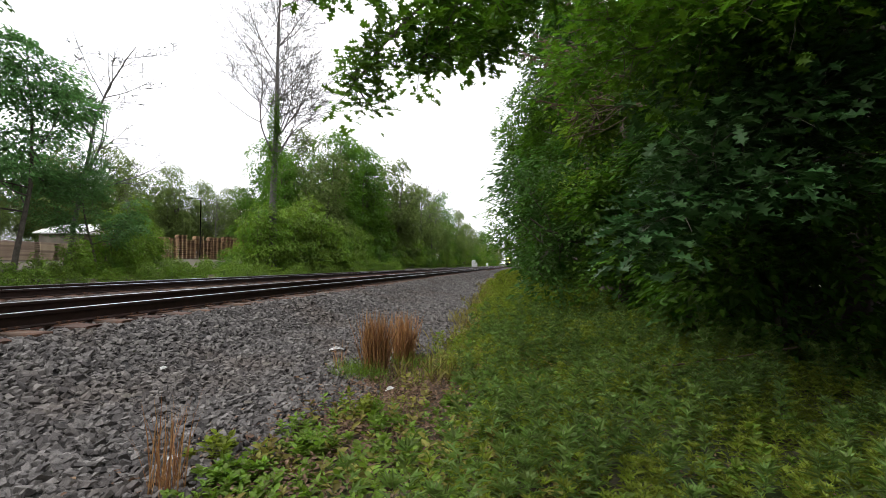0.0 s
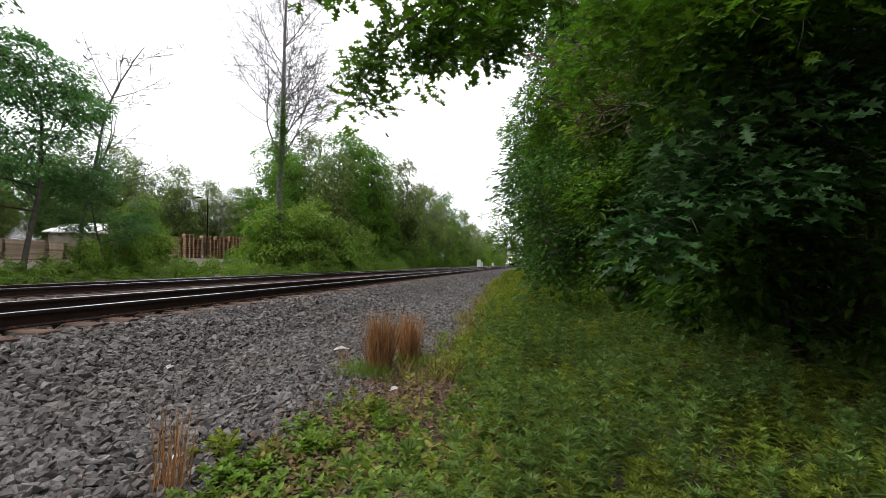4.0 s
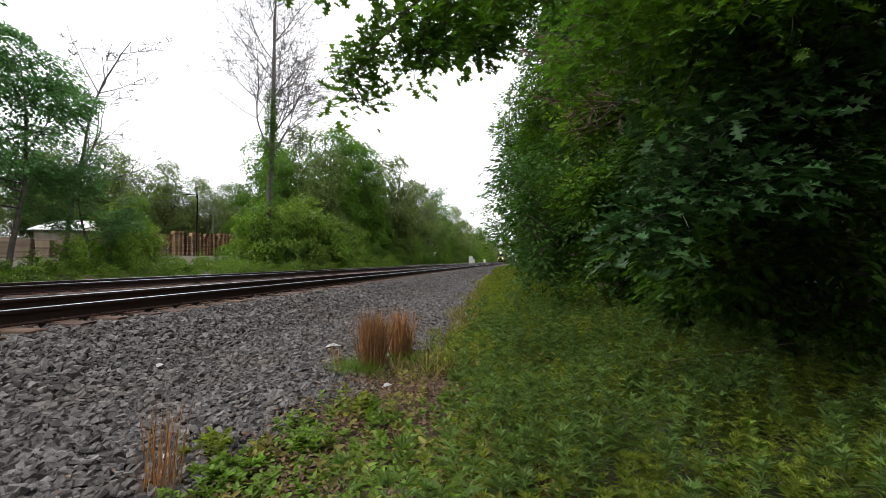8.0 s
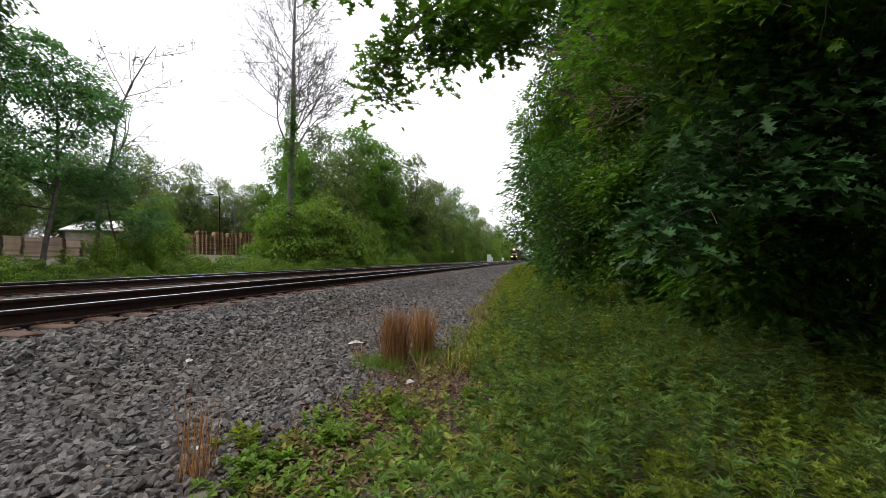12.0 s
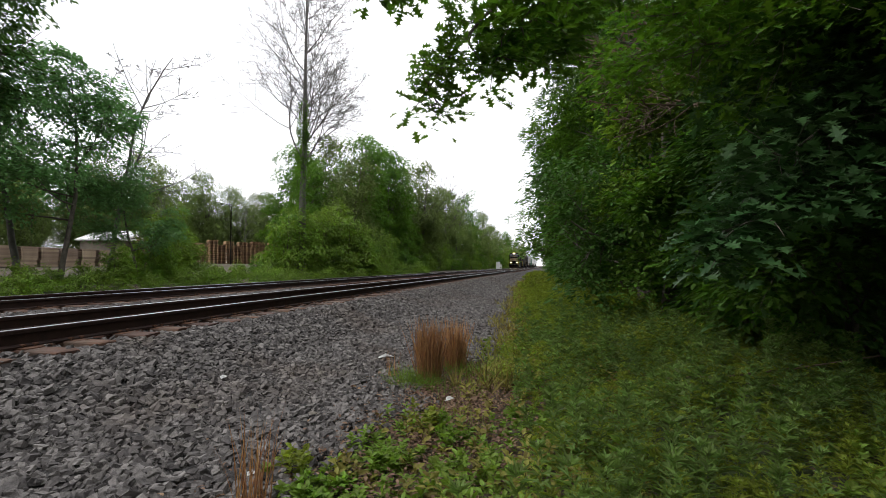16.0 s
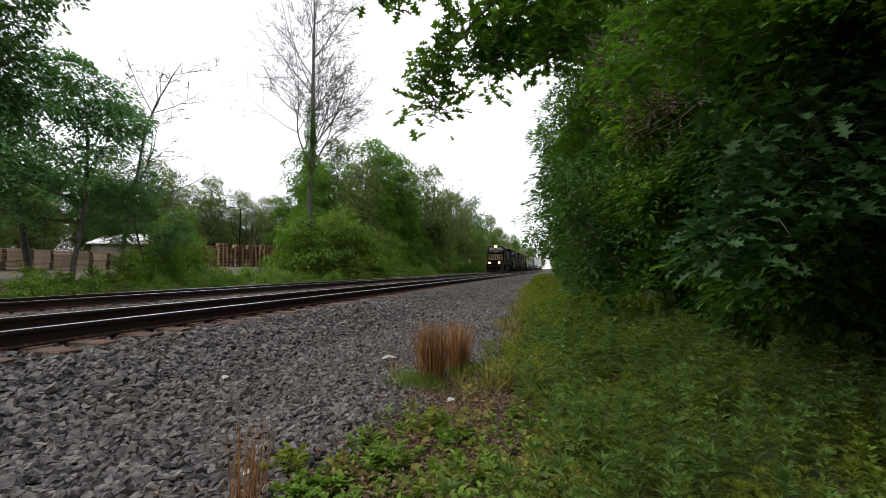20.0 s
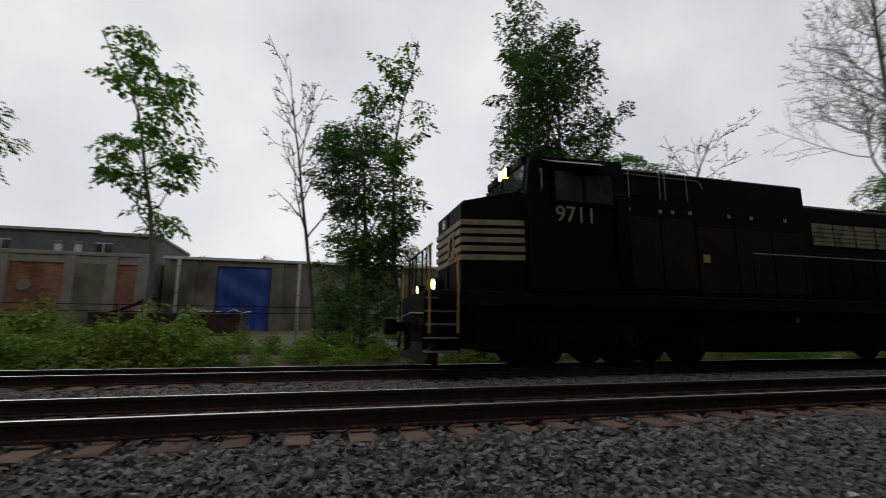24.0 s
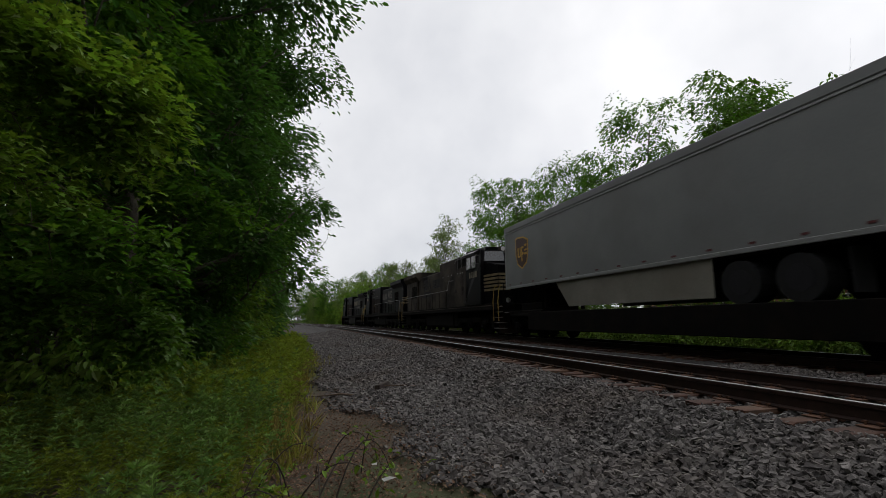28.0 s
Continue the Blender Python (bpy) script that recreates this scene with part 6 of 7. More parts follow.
def trailer(label, paint, shield, skirt=True):
    """A 16 m road trailer: ribbed top rail, bottom rail with lamps, skirts, two axles, landing legs."""
    ob = thing("trailer", label, "trailer", group="trailers on the train")
    body = part("body", boxes((-1.29, 1.29, 0, 17.0, 2.30, 5.27), bevel=0.03), paint, ob)
    for s in (-1, 1):
        a, b, c = s * 1.28, s * 1.315, s * 1.305
        part("top_rail", boxes((min(a, b), max(a, b), 0.02, 16.98, 5.02, 5.26), bevel=0.01), paint, body)
        part("drip_rail", boxes((min(a, b), max(a, b), 0.02, 16.98, 4.94, 4.98)), M_TRIM, body)
        part("bottom_rail", boxes((min(a, b), max(a, b), 0.02, 16.98, 2.24, 2.36), bevel=0.01), M_TRIM, body)
        for k in range(14):
            y = 0.45 + 1.15 * k
            part("marker_lamp", boxes((min(s * 1.29, s * 1.302), max(s * 1.29, s * 1.302), y, y + 0.16, 2.42, 2.47)), M_MARKER, body)
        for y in (0.02, 16.88):
            part("corner_post", boxes((min(a, c), max(a, c), y, y + 0.1, 2.3, 5.22), bevel=0.01), M_TRIM, body)
        if skirt:
            part("side_skirt", prism([(4.6, 2.26), (5.5, 1.28), (12.0, 1.28), (12.0, 2.26)], min(s * 1.20, s * 1.23), max(s * 1.20, s * 1.23)), M_SKIRT, ob)
        if shield:
            prof = [(0.0, -0.62), (-0.38, -0.42), (-0.50, -0.05), (-0.50, 0.42), (-0.15, 0.56), (0.35, 0.60), (0.50, 0.56), (0.50, -0.05), (0.38, -0.42)]
            for name, k, x0, x1, m in (("shield_rim", 1.25, 1.286, 1.298, M_GOLD), ("shield_field", 1.13, 1.296, 1.302, M_BROWN)):
                bm = prism([(1.85 - s * y * k, 3.84 + z * k) for y, z in prof], min(s * x0, s * x1), max(s * x0, s * x1))
                part(name, bm, m, body)
            for y0, y1, z0, z1 in ((-0.32, -0.24, -0.1, 0.2), (-0.14, -0.08, -0.1, 0.2), (-0.32, -0.08, -0.16, -0.1), (-0.02, 0.05, -0.32, 0.22), (0.05, 0.16, 0.14, 0.22), (0.05, 0.16, -0.08, 0.0), (0.22, 0.4, 0.2, 0.28), (0.22, 0.4, 0.04, 0.1), (0.22, 0.4, -0.1, -0.02)):
                part("shield_bar", boxes((min(s * 1.30, s * 1.306), max(s * 1.30, s * 1.306), 1.85 + 1.25 * y0, 1.85 + 1.25 * y1, 3.82 + 1.25 * z0, 3.82 + 1.25 * z1)), M_GOLD, body)
    part("floor_beam", boxes((-1.2, 1.2, 0.4, 16.6, 2.18, 2.30)), M_UNDER, body)
    part("landing_gear", boxes((-0.95, -0.82, 3.1, 3.24, 1.25, 2.25), (0.82, 0.95, 3.1, 3.24, 1.25, 2.25), bevel=0.01), M_UNDER, ob)
    susp = part("suspension", boxes((-0.55, -0.4, 12.0, 15.0, 1.75, 2.2), (0.4, 0.55, 12.0, 15.0, 1.75, 2.2), bevel=0.02), M_UNDER, ob)
    for y in (12.75, 14.1):
        wheel_pair(susp, y, 1.60)
    for x in (-1.2, 0.62):
        part("mud_flap", boxes((x, x + 0.58, 15.0, 15.02, 1.25, 2.1)), M_TYRE, ob)
    return ob


def container(label, paint):
    """A ribbed container."""
    ob = thing("container", label, "container", group="containers on the train")
    body = part("body", boxes((-1.2, 1.2, 0.05, 16.1, 1.15, 4.75), bevel=0.02), paint, ob)
    for s in (-1, 1):
        for k in range(34):
            y = 0.25 + 0.47 * k
            part("rib", boxes((min(s * 1.19, s * 1.22), max(s * 1.19, s * 1.22), y, y + 0.2, 1.3, 4.6)), paint, body)
        for y in (0.0, 16.0):
            part("corner_post", boxes((min(s * 1.1, s * 1.24), max(s * 1.1, s * 1.24), y, y + 0.15, 1.12, 4.78), bevel=0.01), paint, body)
    return ob


lead = locomotive("black diesel freight locomotive with cream nose stripes and lit headlights", "9711", M_BLACK, True)
second = locomotive("black diesel freight locomotive with cream stripes and worn lettering", "9944", M_BLACK, False)
third = locomotive("dusty dark grey diesel locomotive running nose to the rear", "", M_DUSTY, False, backwards=True)
VEHICLES += [(lead, 0.0, 22.6, 1), (second, 22.65, 22.6, 1), (third, 45.2, 22.6, -1)]
CONSIST = [("t", M_GREYTR, True, "grey road trailer with a brown and gold shield on a railcar"), ("t", M_GREYTR, True, "grey road trailer with a brown and gold shield on a railcar"), ("c", M_GREENBOX, False, "green ribbed container on a railcar"),
           ("t", M_WHITEBOX, False, "white road trailer on a railcar"), ("t", M_WHITEBOX, False, "white road trailer on a railcar"), ("c", M_WHITEBOX, False, "white ribbed container on a railcar"), ("t", M_WHITEBOX, False, "white road trailer on a railcar"), ("t", M_GREYTR, False, "grey road trailer on a railcar")]
first_car = spine_car(17.6)
for k, (kind_, paint_, shield_, label_) in enumerate(CONSIST):
    back_ = 67.9 + 17.9 * k
    car = first_car if k == 0 else copy_thing(first_car, Matrix.Identity(4))
    VEHICLES.append((car, back_, 17.6, 1))
    load = trailer(label_, paint_, shield_) if kind_ == "t" else container(label_, paint_)
    VEHICLES.append((load, back_ + 0.05, 17.0, 1))

# ---- yard and buildings behind the far track ----
M_CONC = material("stained_render", (0.13, 0.11, 0.085), (0.24, 0.21, 0.165), 0.9, scale=0.6, fine=12, bump=0.3, third=(0.06, 0.048, 0.038), third_scale=0.35, third_amount=0.9)
M_COPING = material("concrete_coping", (0.20, 0.18, 0.15), (0.32, 0.29, 0.25), 0.9, scale=1.5, fine=20, bump=0.3)
M_FASCIA = material("pale_roof_edge", (0.38, 0.38, 0.37), (0.52, 0.52, 0.50), 0.6, scale=2, fine=20, bump=0.1)
M_ROOF = material("grey_roofing", (0.07, 0.07, 0.072), (0.13, 0.13, 0.13), 0.85, scale=1, fine=15, bump=0.2)
M_PIPE = material("white_downpipe", (0.42, 0.42, 0.40), (0.58, 0.57, 0.54), 0.5, scale=3, fine=30, bump=0.05)
M_TARP = material("blue_tarpaulin", (0.010, 0.035, 0.19), (0.02, 0.07, 0.30), 0.5, scale=1.5, fine=12, bump=0.4, bump_dist=0.03)
M_DARKWOOD = material("dark_boards", (0.03, 0.022, 0.018), (0.08, 0.06, 0.05), 0.9, scale=3, fine=30, bump=0.4)
M_RUSTBOX = material("rusty_bin_steel", (0.035, 0.018, 0.015), (0.08, 0.04, 0.03), 0.85, scale=2, fine=25, bump=0.3)
M_PALLET = material("pallet_wood", (0.26, 0.15, 0.085), (0.42, 0.27, 0.16), 0.85, scale=2, fine=20, bump=0.3, per_object=0.35)
M_GREYPALLET = material("old_grey_pallet_wood", (0.22, 0.155, 0.11), (0.36, 0.27, 0.20), 0.9, scale=2, fine=20, bump=0.3, per_object=0.3)
M_WHITESTEEL = material("white_cabinet_paint", (0.55, 0.56, 0.55), (0.66, 0.66, 0.65), 0.5, scale=2, fine=20, bump=0.05)
M_CARPAINT = material("dark_blue_car_paint", (0.015, 0.02, 0.035), (0.025, 0.032, 0.05), 0.25, scale=2, fine=20, bump=0.0, spec=0.6)
M_WHITEPAPER = material("white_litter", (0.62, 0.62, 0.60), (0.78, 0.78, 0.76), 0.7, scale=10, fine=60, bump=0.1)


def brick_material(name, c1, c2, mortar):
    m = material(name, c1, c2, 0.9, bump=0.0)
    nt, ln = m.node_tree.nodes, m.node_tree.links
    b = nt["Principled BSDF"]
    co = nt.new("ShaderNodeTexCoord")
    sw = nt.new("ShaderNodeMapping")
    sw.inputs["Rotation"].default_value = (radians(90), 0, radians(90))
    br = nt.new("ShaderNodeTexBrick")
    sep, com = nt.new("ShaderNodeSeparateXYZ"), nt.new("ShaderNodeCombineXYZ")
    ln.new(co.outputs["Object"], sep.inputs[0])
    ln.new(sep.outputs["Y"], com.inputs["X"])
    ln.new(sep.outputs["Z"], com.inputs["Y"])
    ln.new(com.outputs[0], br.inputs["Vector"])
    br.inputs["Color1"].default_value, br.inputs["Color2"].default_value, br.inputs["Mortar"].default_value = (*c1, 1), (*c2, 1), (*mortar, 1)
    br.inputs["Scale"].default_value = 1.0
    br.inputs["Brick Width"].default_value, br.inputs["Row Height"].default_value, br.inputs["Mortar Size"].default_value = 0.42, 0.2, 0.018
    n = nt.new("ShaderNodeTexNoise")
    n.inputs["Scale"].default_value, n.inputs["Detail"].default_value = 0.7, 6
    ln.new(co.outputs["Object"], n.inputs["Vector"])
    mx = nt.new("ShaderNodeMix")
    mx.data_type, mx.blend_type = "RGBA", "MULTIPLY"
    mr = nt.new("ShaderNodeMapRange")
    mr.inputs["From Min"].default_value, mr.inputs["From Max"].default_value = 0.4, 0.7
    ln.new(n.outputs["Fac"], mr.inputs["Value"])
    ln.new(mr.outputs[0], mx.inputs[0])
    ln.new(br.outputs["Color"], mx.inputs[6])
    mx.inputs[7].default_value = (0.5, 0.45, 0.42, 1)
    ln.new(mx.outputs[2], b.inputs["Base Color"])
    bp = nt.new("ShaderNodeBump")
    bp.inputs["Distance"].default_value = 0.02
    ln.new(br.outputs["Fac"], bp.inputs["Height"])
    bp.invert = True
    ln.new(bp.outputs[0], b.inputs["Normal"])
    return m


M_BRICK = brick_material("orange_brick", (0.30, 0.12, 0.07), (0.42, 0.19, 0.11), (0.22, 0.18, 0.15))

# long rendered warehouse
wh = thing("warehouse", "long low warehouse with stained grey-brown rendered walls", "building")
bm = bmesh.new()
for y0, y1, z0, z1 in ((-10.4, -7.05, 0.3, 6.0), (-7.05, -3.3, 5.55, 6.0), (-3.3, 11.6, 0.3, 6.0), (11.6, 12.9, 2.9, 6.0), (12.9, 19.5, 0.3, 6.0)):
    box(bm, -32.3, -32.0, y0, y1, z0, z1)
box(bm, -60, -32.3, -10.4, -10.1, 0.3, 6.0)
box(bm, -60, -32.3, 19.2, 19.5, 0.3, 6.0)
part("wall", bm, M_CONC, wh)
part("roof", boxes((-60, -31.9, -10.5, 19.6, 6.0, 6.12), bevel=0.02), M_ROOF, wh)
part("roof_edge", boxes((-31.95, -31.8, -10.6, 19.7, 5.94, 6.14), bevel=0.01), M_FASCIA, wh)
for y in (-10.3, -8.6, -2.6, 2.5, 7.6, 10.6, 14.6, 19.2):
    part("pilaster", boxes((-32.0, -31.88, y - 0.2, y + 0.2, 0.3, 5.9), bevel=0.01), M_CONC, wh)
for y in (-9.55, -1.3, 6.3, 13.5):
    dp = part("downpipe", rod(bmesh.new(), (-31.75, y, 0.8), (-31.75, y, 5.9), 0.11, 10), M_PIPE, wh, "white downpipe")
    for z in (1.5, 3.5, 5.4):
        part("bracket", boxes((-31.9, -31.62, y - 0.13, y + 0.13, z, z + 0.06)), M_STEEL, dp)
door = part("doorway", boxes((-32.2, -32.1, -7.05, -3.3, 0.5, 5.55)), M_DARKWOOD, wh)
# the tarpaulin, hung in folds
ny, nz = 44, 26
YY, ZZ = np.meshgrid(np.linspace(-6.95, -3.4, ny), np.linspace(0.7, 5.42, nz))
rng_t = T(301)
XX = -31.95 + 0.07 * np.sin(YY * 6.0 + 0.6 * np.sin(ZZ * 1.3)) * (0.3 + (5.42 - ZZ) * 0.2) + 0.05 * np.sin(ZZ * 3.1 + YY * 1.7) + 0.04 * np.sin(YY * 13)
ii = (np.arange(nz - 1)[:, None] * ny + np.arange(ny - 1)[None]).ravel()
part("tarpaulin", mesh_from("tarpaulin", np.stack([XX, YY, ZZ], -1).reshape(-1, 3), np.stack([ii, ii + 1, ii + ny + 1, ii + ny], 1).ravel(), np.full(len(ii), 4), [M_TARP], smooth=True), None, wh, "wrinkled blue tarpaulin over the doorway")
part("small_door", boxes((-32.15, -32.05, 11.6, 12.9, 0.5, 2.9), bevel=0.01), M_DARKWOOD, wh)
part("door_head", boxes((-32.02, -31.9, 11.4, 13.1, 2.9, 3.05)), M_COPING, wh)
part("wall_panel", boxes((-32.0, -31.93, 15.6, 17.6, 1.0, 2.6), bevel=0.01), M_FASCIA, wh, "pale sheet against the wall")

# brick works with concrete piers
bw = thing("brick_building", "brick works with concrete piers and a grey upper storey", "building")
part("wall", boxes((-29.3, -29.0, -42, -10.7, 0.3, 5.5)), M_BRICK, bw)
part("side_wall", boxes((-33, -29.3, -10.9, -10.7, 0.3, 5.5)), M_CONC, bw)
part("coping", boxes((-29.5, -28.85, -42.1, -10.6, 5.5, 5.75), (-29.1, -28.92, -42, -10.7, 5.0, 5.5), bevel=0.02), M_COPING, bw)
for y in (-10.9, -12.6, -14.9, -18.4, -21.9, -25.4, -28.9, -32.4, -35.9):
    part("pier", boxes((-29.0, -28.86, y - 0.3, y + 0.3, 0.3, 5.5), bevel=0.01), M_COPING, bw)
part("rendered_bay", boxes((-29.0, -28.93, -14.6, -12.9, 0.3, 5.0)), M_CONC, bw)
part("plinth", boxes((-29.0, -28.9, -42, -15.2, 0.3, 1.7)), M_DARKWOOD, bw)
part("wall_ring", rod(bmesh.new(), (-29.0, -17.2, 3.6), (-28.94, -17.2, 3.6), 0.35, 20), M_COPING, bw)
part("upper_storey", boxes((-44, -35.0, -44, -12.0, 5.0, 8.1), bevel=0.02), M_ROOF, bw)
part("upper_roof", boxes((-44.1, -34.8, -44, -15.9, 8.1, 8.3), (-44.1, -34.8, -15.9, -11.9, 8.0, 8.2)), M_COPING, bw)
part("roof_deck", boxes((-35, -29.3, -42, -10.7, 5.3, 5.5)), M_ROOF, bw)
for y in (-17.8, -16.6):
    v = part("roof_vent", rod(bmesh.new(), (-33.5, y, 5.5), (-33.5, y, 7.0), 0.22, 12), M_PIPE, bw)
    part("vent_cap", rod(bmesh.new(), (-33.5, y, 7.0), (-33.5, y, 7.15), 0.34, 12), M_STEEL, v)
for y in (-15.6, -22.0, -26.5):
    w = part("window", boxes((-35.02, -34.95, y - 0.5, y + 0.5, 6.2, 7.3)), M_GLASS, bw)
    part("window_frame", boxes((-34.97, -34.9, y - 0.56, y + 0.56, 7.3, 7.38), (-34.97, -34.9, y - 0.56, y + 0.56, 6.12, 6.2), (-34.97, -34.9, y - 0.03, y + 0.03, 6.2, 7.3)), M_FASCIA, w)

# fence rails along the yard
fence = thing("fence", "low wire fence on thin steel posts along the yard", "fence")
for y in np.arange(-40, 20, 3.0):
    part("post", rod(bmesh.new(), (-23.5, y, 0.2), (-23.5, y, 2.25), 0.035, 8), M_STEEL, fence)
for z in (2.2, 1.85):
    part("wire", rod(bmesh.new(), (-23.5, -40, z), (-23.5, 18, z), 0.02, 6), M_UNDER, fence)

# bins, boards and scrap
skip = thing("scrap_bin", "long low rusty steel scrap bin", "bin")
part("shell", boxes((-27.2, -27.1, -12.0, -4.2, 0.5, 1.75), (-25.1, -25.0, -12.0, -4.2, 0.5, 1.75), (-27.1, -25.1, -12.0, -11.9, 0.5, 1.75), (-27.1, -25.1, -4.3, -4.2, 0.5, 1.75), (-27.1, -25.1, -11.9, -4.3, 0.5, 0.6)), M_RUSTBOX, skip)
part("rim", boxes((-25.12, -24.94, -12.05, -4.15, 1.72, 1.84), (-27.26, -27.08, -12.05, -4.15, 1.72, 1.84), bevel=0.01), M_RUSTBOX, skip)
for k in range(7):
    part("rib", boxes((-25.0, -24.93, -11.7 + 1.2 * k, -11.55 + 1.2 * k, 0.5, 1.72)), M_RUSTBOX, skip)
tent = thing("scrap_sheet", "dark folded sheet leaning over the scrap bin", "sheet")
bm = bmesh.new()
vs = [bm.verts.new(p) for p in ((-26.5, -11.6, 1.7), (-26.2, -9.3, 3.0), (-25.4, -7.9, 1.75), (-25.3, -11.4, 1.8), (-25.2, -9.0, 2.6))]
for f in ((0, 1, 4, 3), (1, 2, 4)):
    bm.faces.new([vs[i] for i in f])
bmesh.ops.solidify(bm, geom=bm.faces[:], thickness=0.05)
part("sheet", bm, M_UNDER, tent)
part("pole", rod(bmesh.new(), (-25.25, -8.3, 1.7), (-25.9, -9.5, 3.1), 0.04, 8), M_STEEL, tent)
for k, (y, x) in enumerate([(-7.4, -25.6), (-7.0, -26.0), (-5.2, -25.5)]):
    sc = thing("scrap_pipe", "bent pale metal pipe lying on the bin", "scrap")
    part("pipe", path_rod([(x, y, 1.8), (x + 0.2, y + 0.5, 2.1), (x, y + 1.0, 1.9), (x + 0.1, y + 1.5, 2.0)], 0.05, 8), M_TRIM, sc)


def car(label, m):
    ob = thing("car", label, "car", m)
    bm = prism([(0, 0.35), (0, 0.85), (0.25, 0.98), (1.2, 1.05), (4.4, 1.02), (4.6, 0.8), (4.6, 0.35)], -0.85, 0.85)
    bmesh.ops.bevel(bm, geom=bm.edges[:], offset=0.07, segments=2, affect="EDGES")
    part("body", bm, M_CARPAINT, ob)
    bm = prism([(1.1, 1.0), (1.8, 1.5), (3.5, 1.52), (4.2, 1.0)], -0.74, 0.74)
    bmesh.ops.bevel(bm, geom=bm.edges[:], offset=0.06, segments=2, affect="EDGES")
    part("cabin", bm, M_GLASS, ob)
    part("roof", boxes((-0.7, 0.7, 1.85, 3.45, 1.5, 1.56), bevel=0.02), M_WHITESTEEL, ob)
    for y in (0.9, 3.7):
        for s in (-1, 1):
            w = part("tyre", rod(bmesh.new(), (s * 0.68, y, 0.33), (s * 0.88, y, 0.33), 0.33, 18), M_TYRE, ob)
            part("rim", rod(bmesh.new(), (s * 0.86, y, 0.33), (s * 0.89, y, 0.33), 0.2, 14), M_STEEL, w)
    return ob


car("dark blue car with a pale roof parked by the brick wall", pose(-25.5, -22.5, 0.62, 0, 0, 0))

# pallet stacks
def pallet_stack(n, mat, label):
    ob = thing("pallet_stack", label, "pallets", group="stacks of pallets in the yard")
    bm = prism([(-0.6, 0.0), (-0.6, 0.13), (0.6, 0.13), (0.6, 0.0), (0.5, 0.0), (0.5, 0.105), (0.05, 0.105), (0.05, 0.0), (-0.05, 0.0), (-0.05, 0.105), (-0.5, 0.105), (-0.5, 0.0)], -0.5, 0.5, axis="y")
    me = bpy.data.meshes.new("pallet")
    bm.to_mesh(me)
    bm.free()
    me.materials.append(mat)
    rr = T(n)
    for k in range(n):
        p = new("pallet", me)
        p.parent = ob
        p.matrix_basis = pose(rr.normal(0, 0.03), rr.normal(0, 0.03), 0.14 * k, 0, 0, rr.normal(0, 1.2))
    return ob


s1 = pallet_stack(24, M_PALLET, "tall stack of fresh brown wooden pallets")
s2 = pallet_stack(20, M_PALLET, "tall stack of fresh brown wooden pallets")
s3 = pallet_stack(9, M_GREYPALLET, "stack of weathered grey wooden pallets")
s1.matrix_basis, s2.matrix_basis, s3.matrix_basis = pose(-42, 58.0, 1.15, 0, 0, 60), pose(-42.3, 60.0, 1.15, 0, 0, 62), pose(-27, 19.5, 0.75, 0, 0, 5)
for k in range(9):
    copy_thing((s1, s2, s1)[k % 3], pose(-42 + 0.3 * math.sin(k), 61.5 + 1.35 * k, 1.15 + (0.3 if k > 4 else 0), 0, 0, 60 + 3 * math.sin(2.2 * k)))
for k in range(8):
    copy_thing(s2, pose(-36.5 - 0.4 * k, 41 + 1.7 * k, 0.95, 0, 0, 50 + 4 * math.sin(k)))
for k in range(9):
    copy_thing(s3, pose(-26.6 - 0.25 * k, 21 + 1.5 * k, 0.7, 0, 0, 8 * math.sin(1.7 * k)))

# yard lamp, shed, signal cabinets
lamp = thing("yard_lamp", "tall dark yard lamp post with a flat head", "lamp post", pose(-40, 59.3, 1.1))
part("pole", rod(bmesh.new(), (0, 0, 0), (0, 0, 8.7), 0.09, 10, 0.06), M_UNDER, lamp)
part("arm", rod(bmesh.new(), (0, 0, 8.66), (-0.9, -0.5, 8.72), 0.035, 8), M_UNDER, lamp)
part("lamp_head", boxes((-1.35, -0.8, -0.72, -0.38, 8.66, 8.78), bevel=0.02), M_UNDER, lamp)
shed = thing("shed", "low shed with a white metal roof", "shed", pose(-40, 41.5, 0.9, 0, 0, 15))
part("wall", boxes((-2.2, 2.2, -3, 3, 0, 2.6)), M_CONC, shed)
part("roof", prism([(-3.4, 2.6), (0, 3.7), (3.4, 2.6), (3.4, 2.5), (-3.4, 2.5)], -2.5, 2.5), M_WHITESTEEL, shed)
for y, s in ((139.5, 1.0), (146.5, 0.7), (190.0, 0.7)):
    cb = thing("signal_cabinet", "white steel signal cabinet beside the track", "cabinet", scaled(-9.7, y, -0.45, 5, s))
    part("case", boxes((-0.55, 0.55, -0.4, 0.4, 0.25, 2.3), bevel=0.03), M_WHITESTEEL, cb)
    part("base", boxes((-0.6, 0.6, -0.45, 0.45, 0, 0.25)), M_COPING, cb)
    part("cap", boxes((-0.62, 0.62, -0.46, 0.46, 2.3, 2.38), bevel=0.01), M_WHITESTEEL, cb)
    part("door_handle", rod(bmesh.new(), (0.3, -0.43, 1.2), (0.3, -0.43, 1.4), 0.02, 6), M_STEEL, cb)

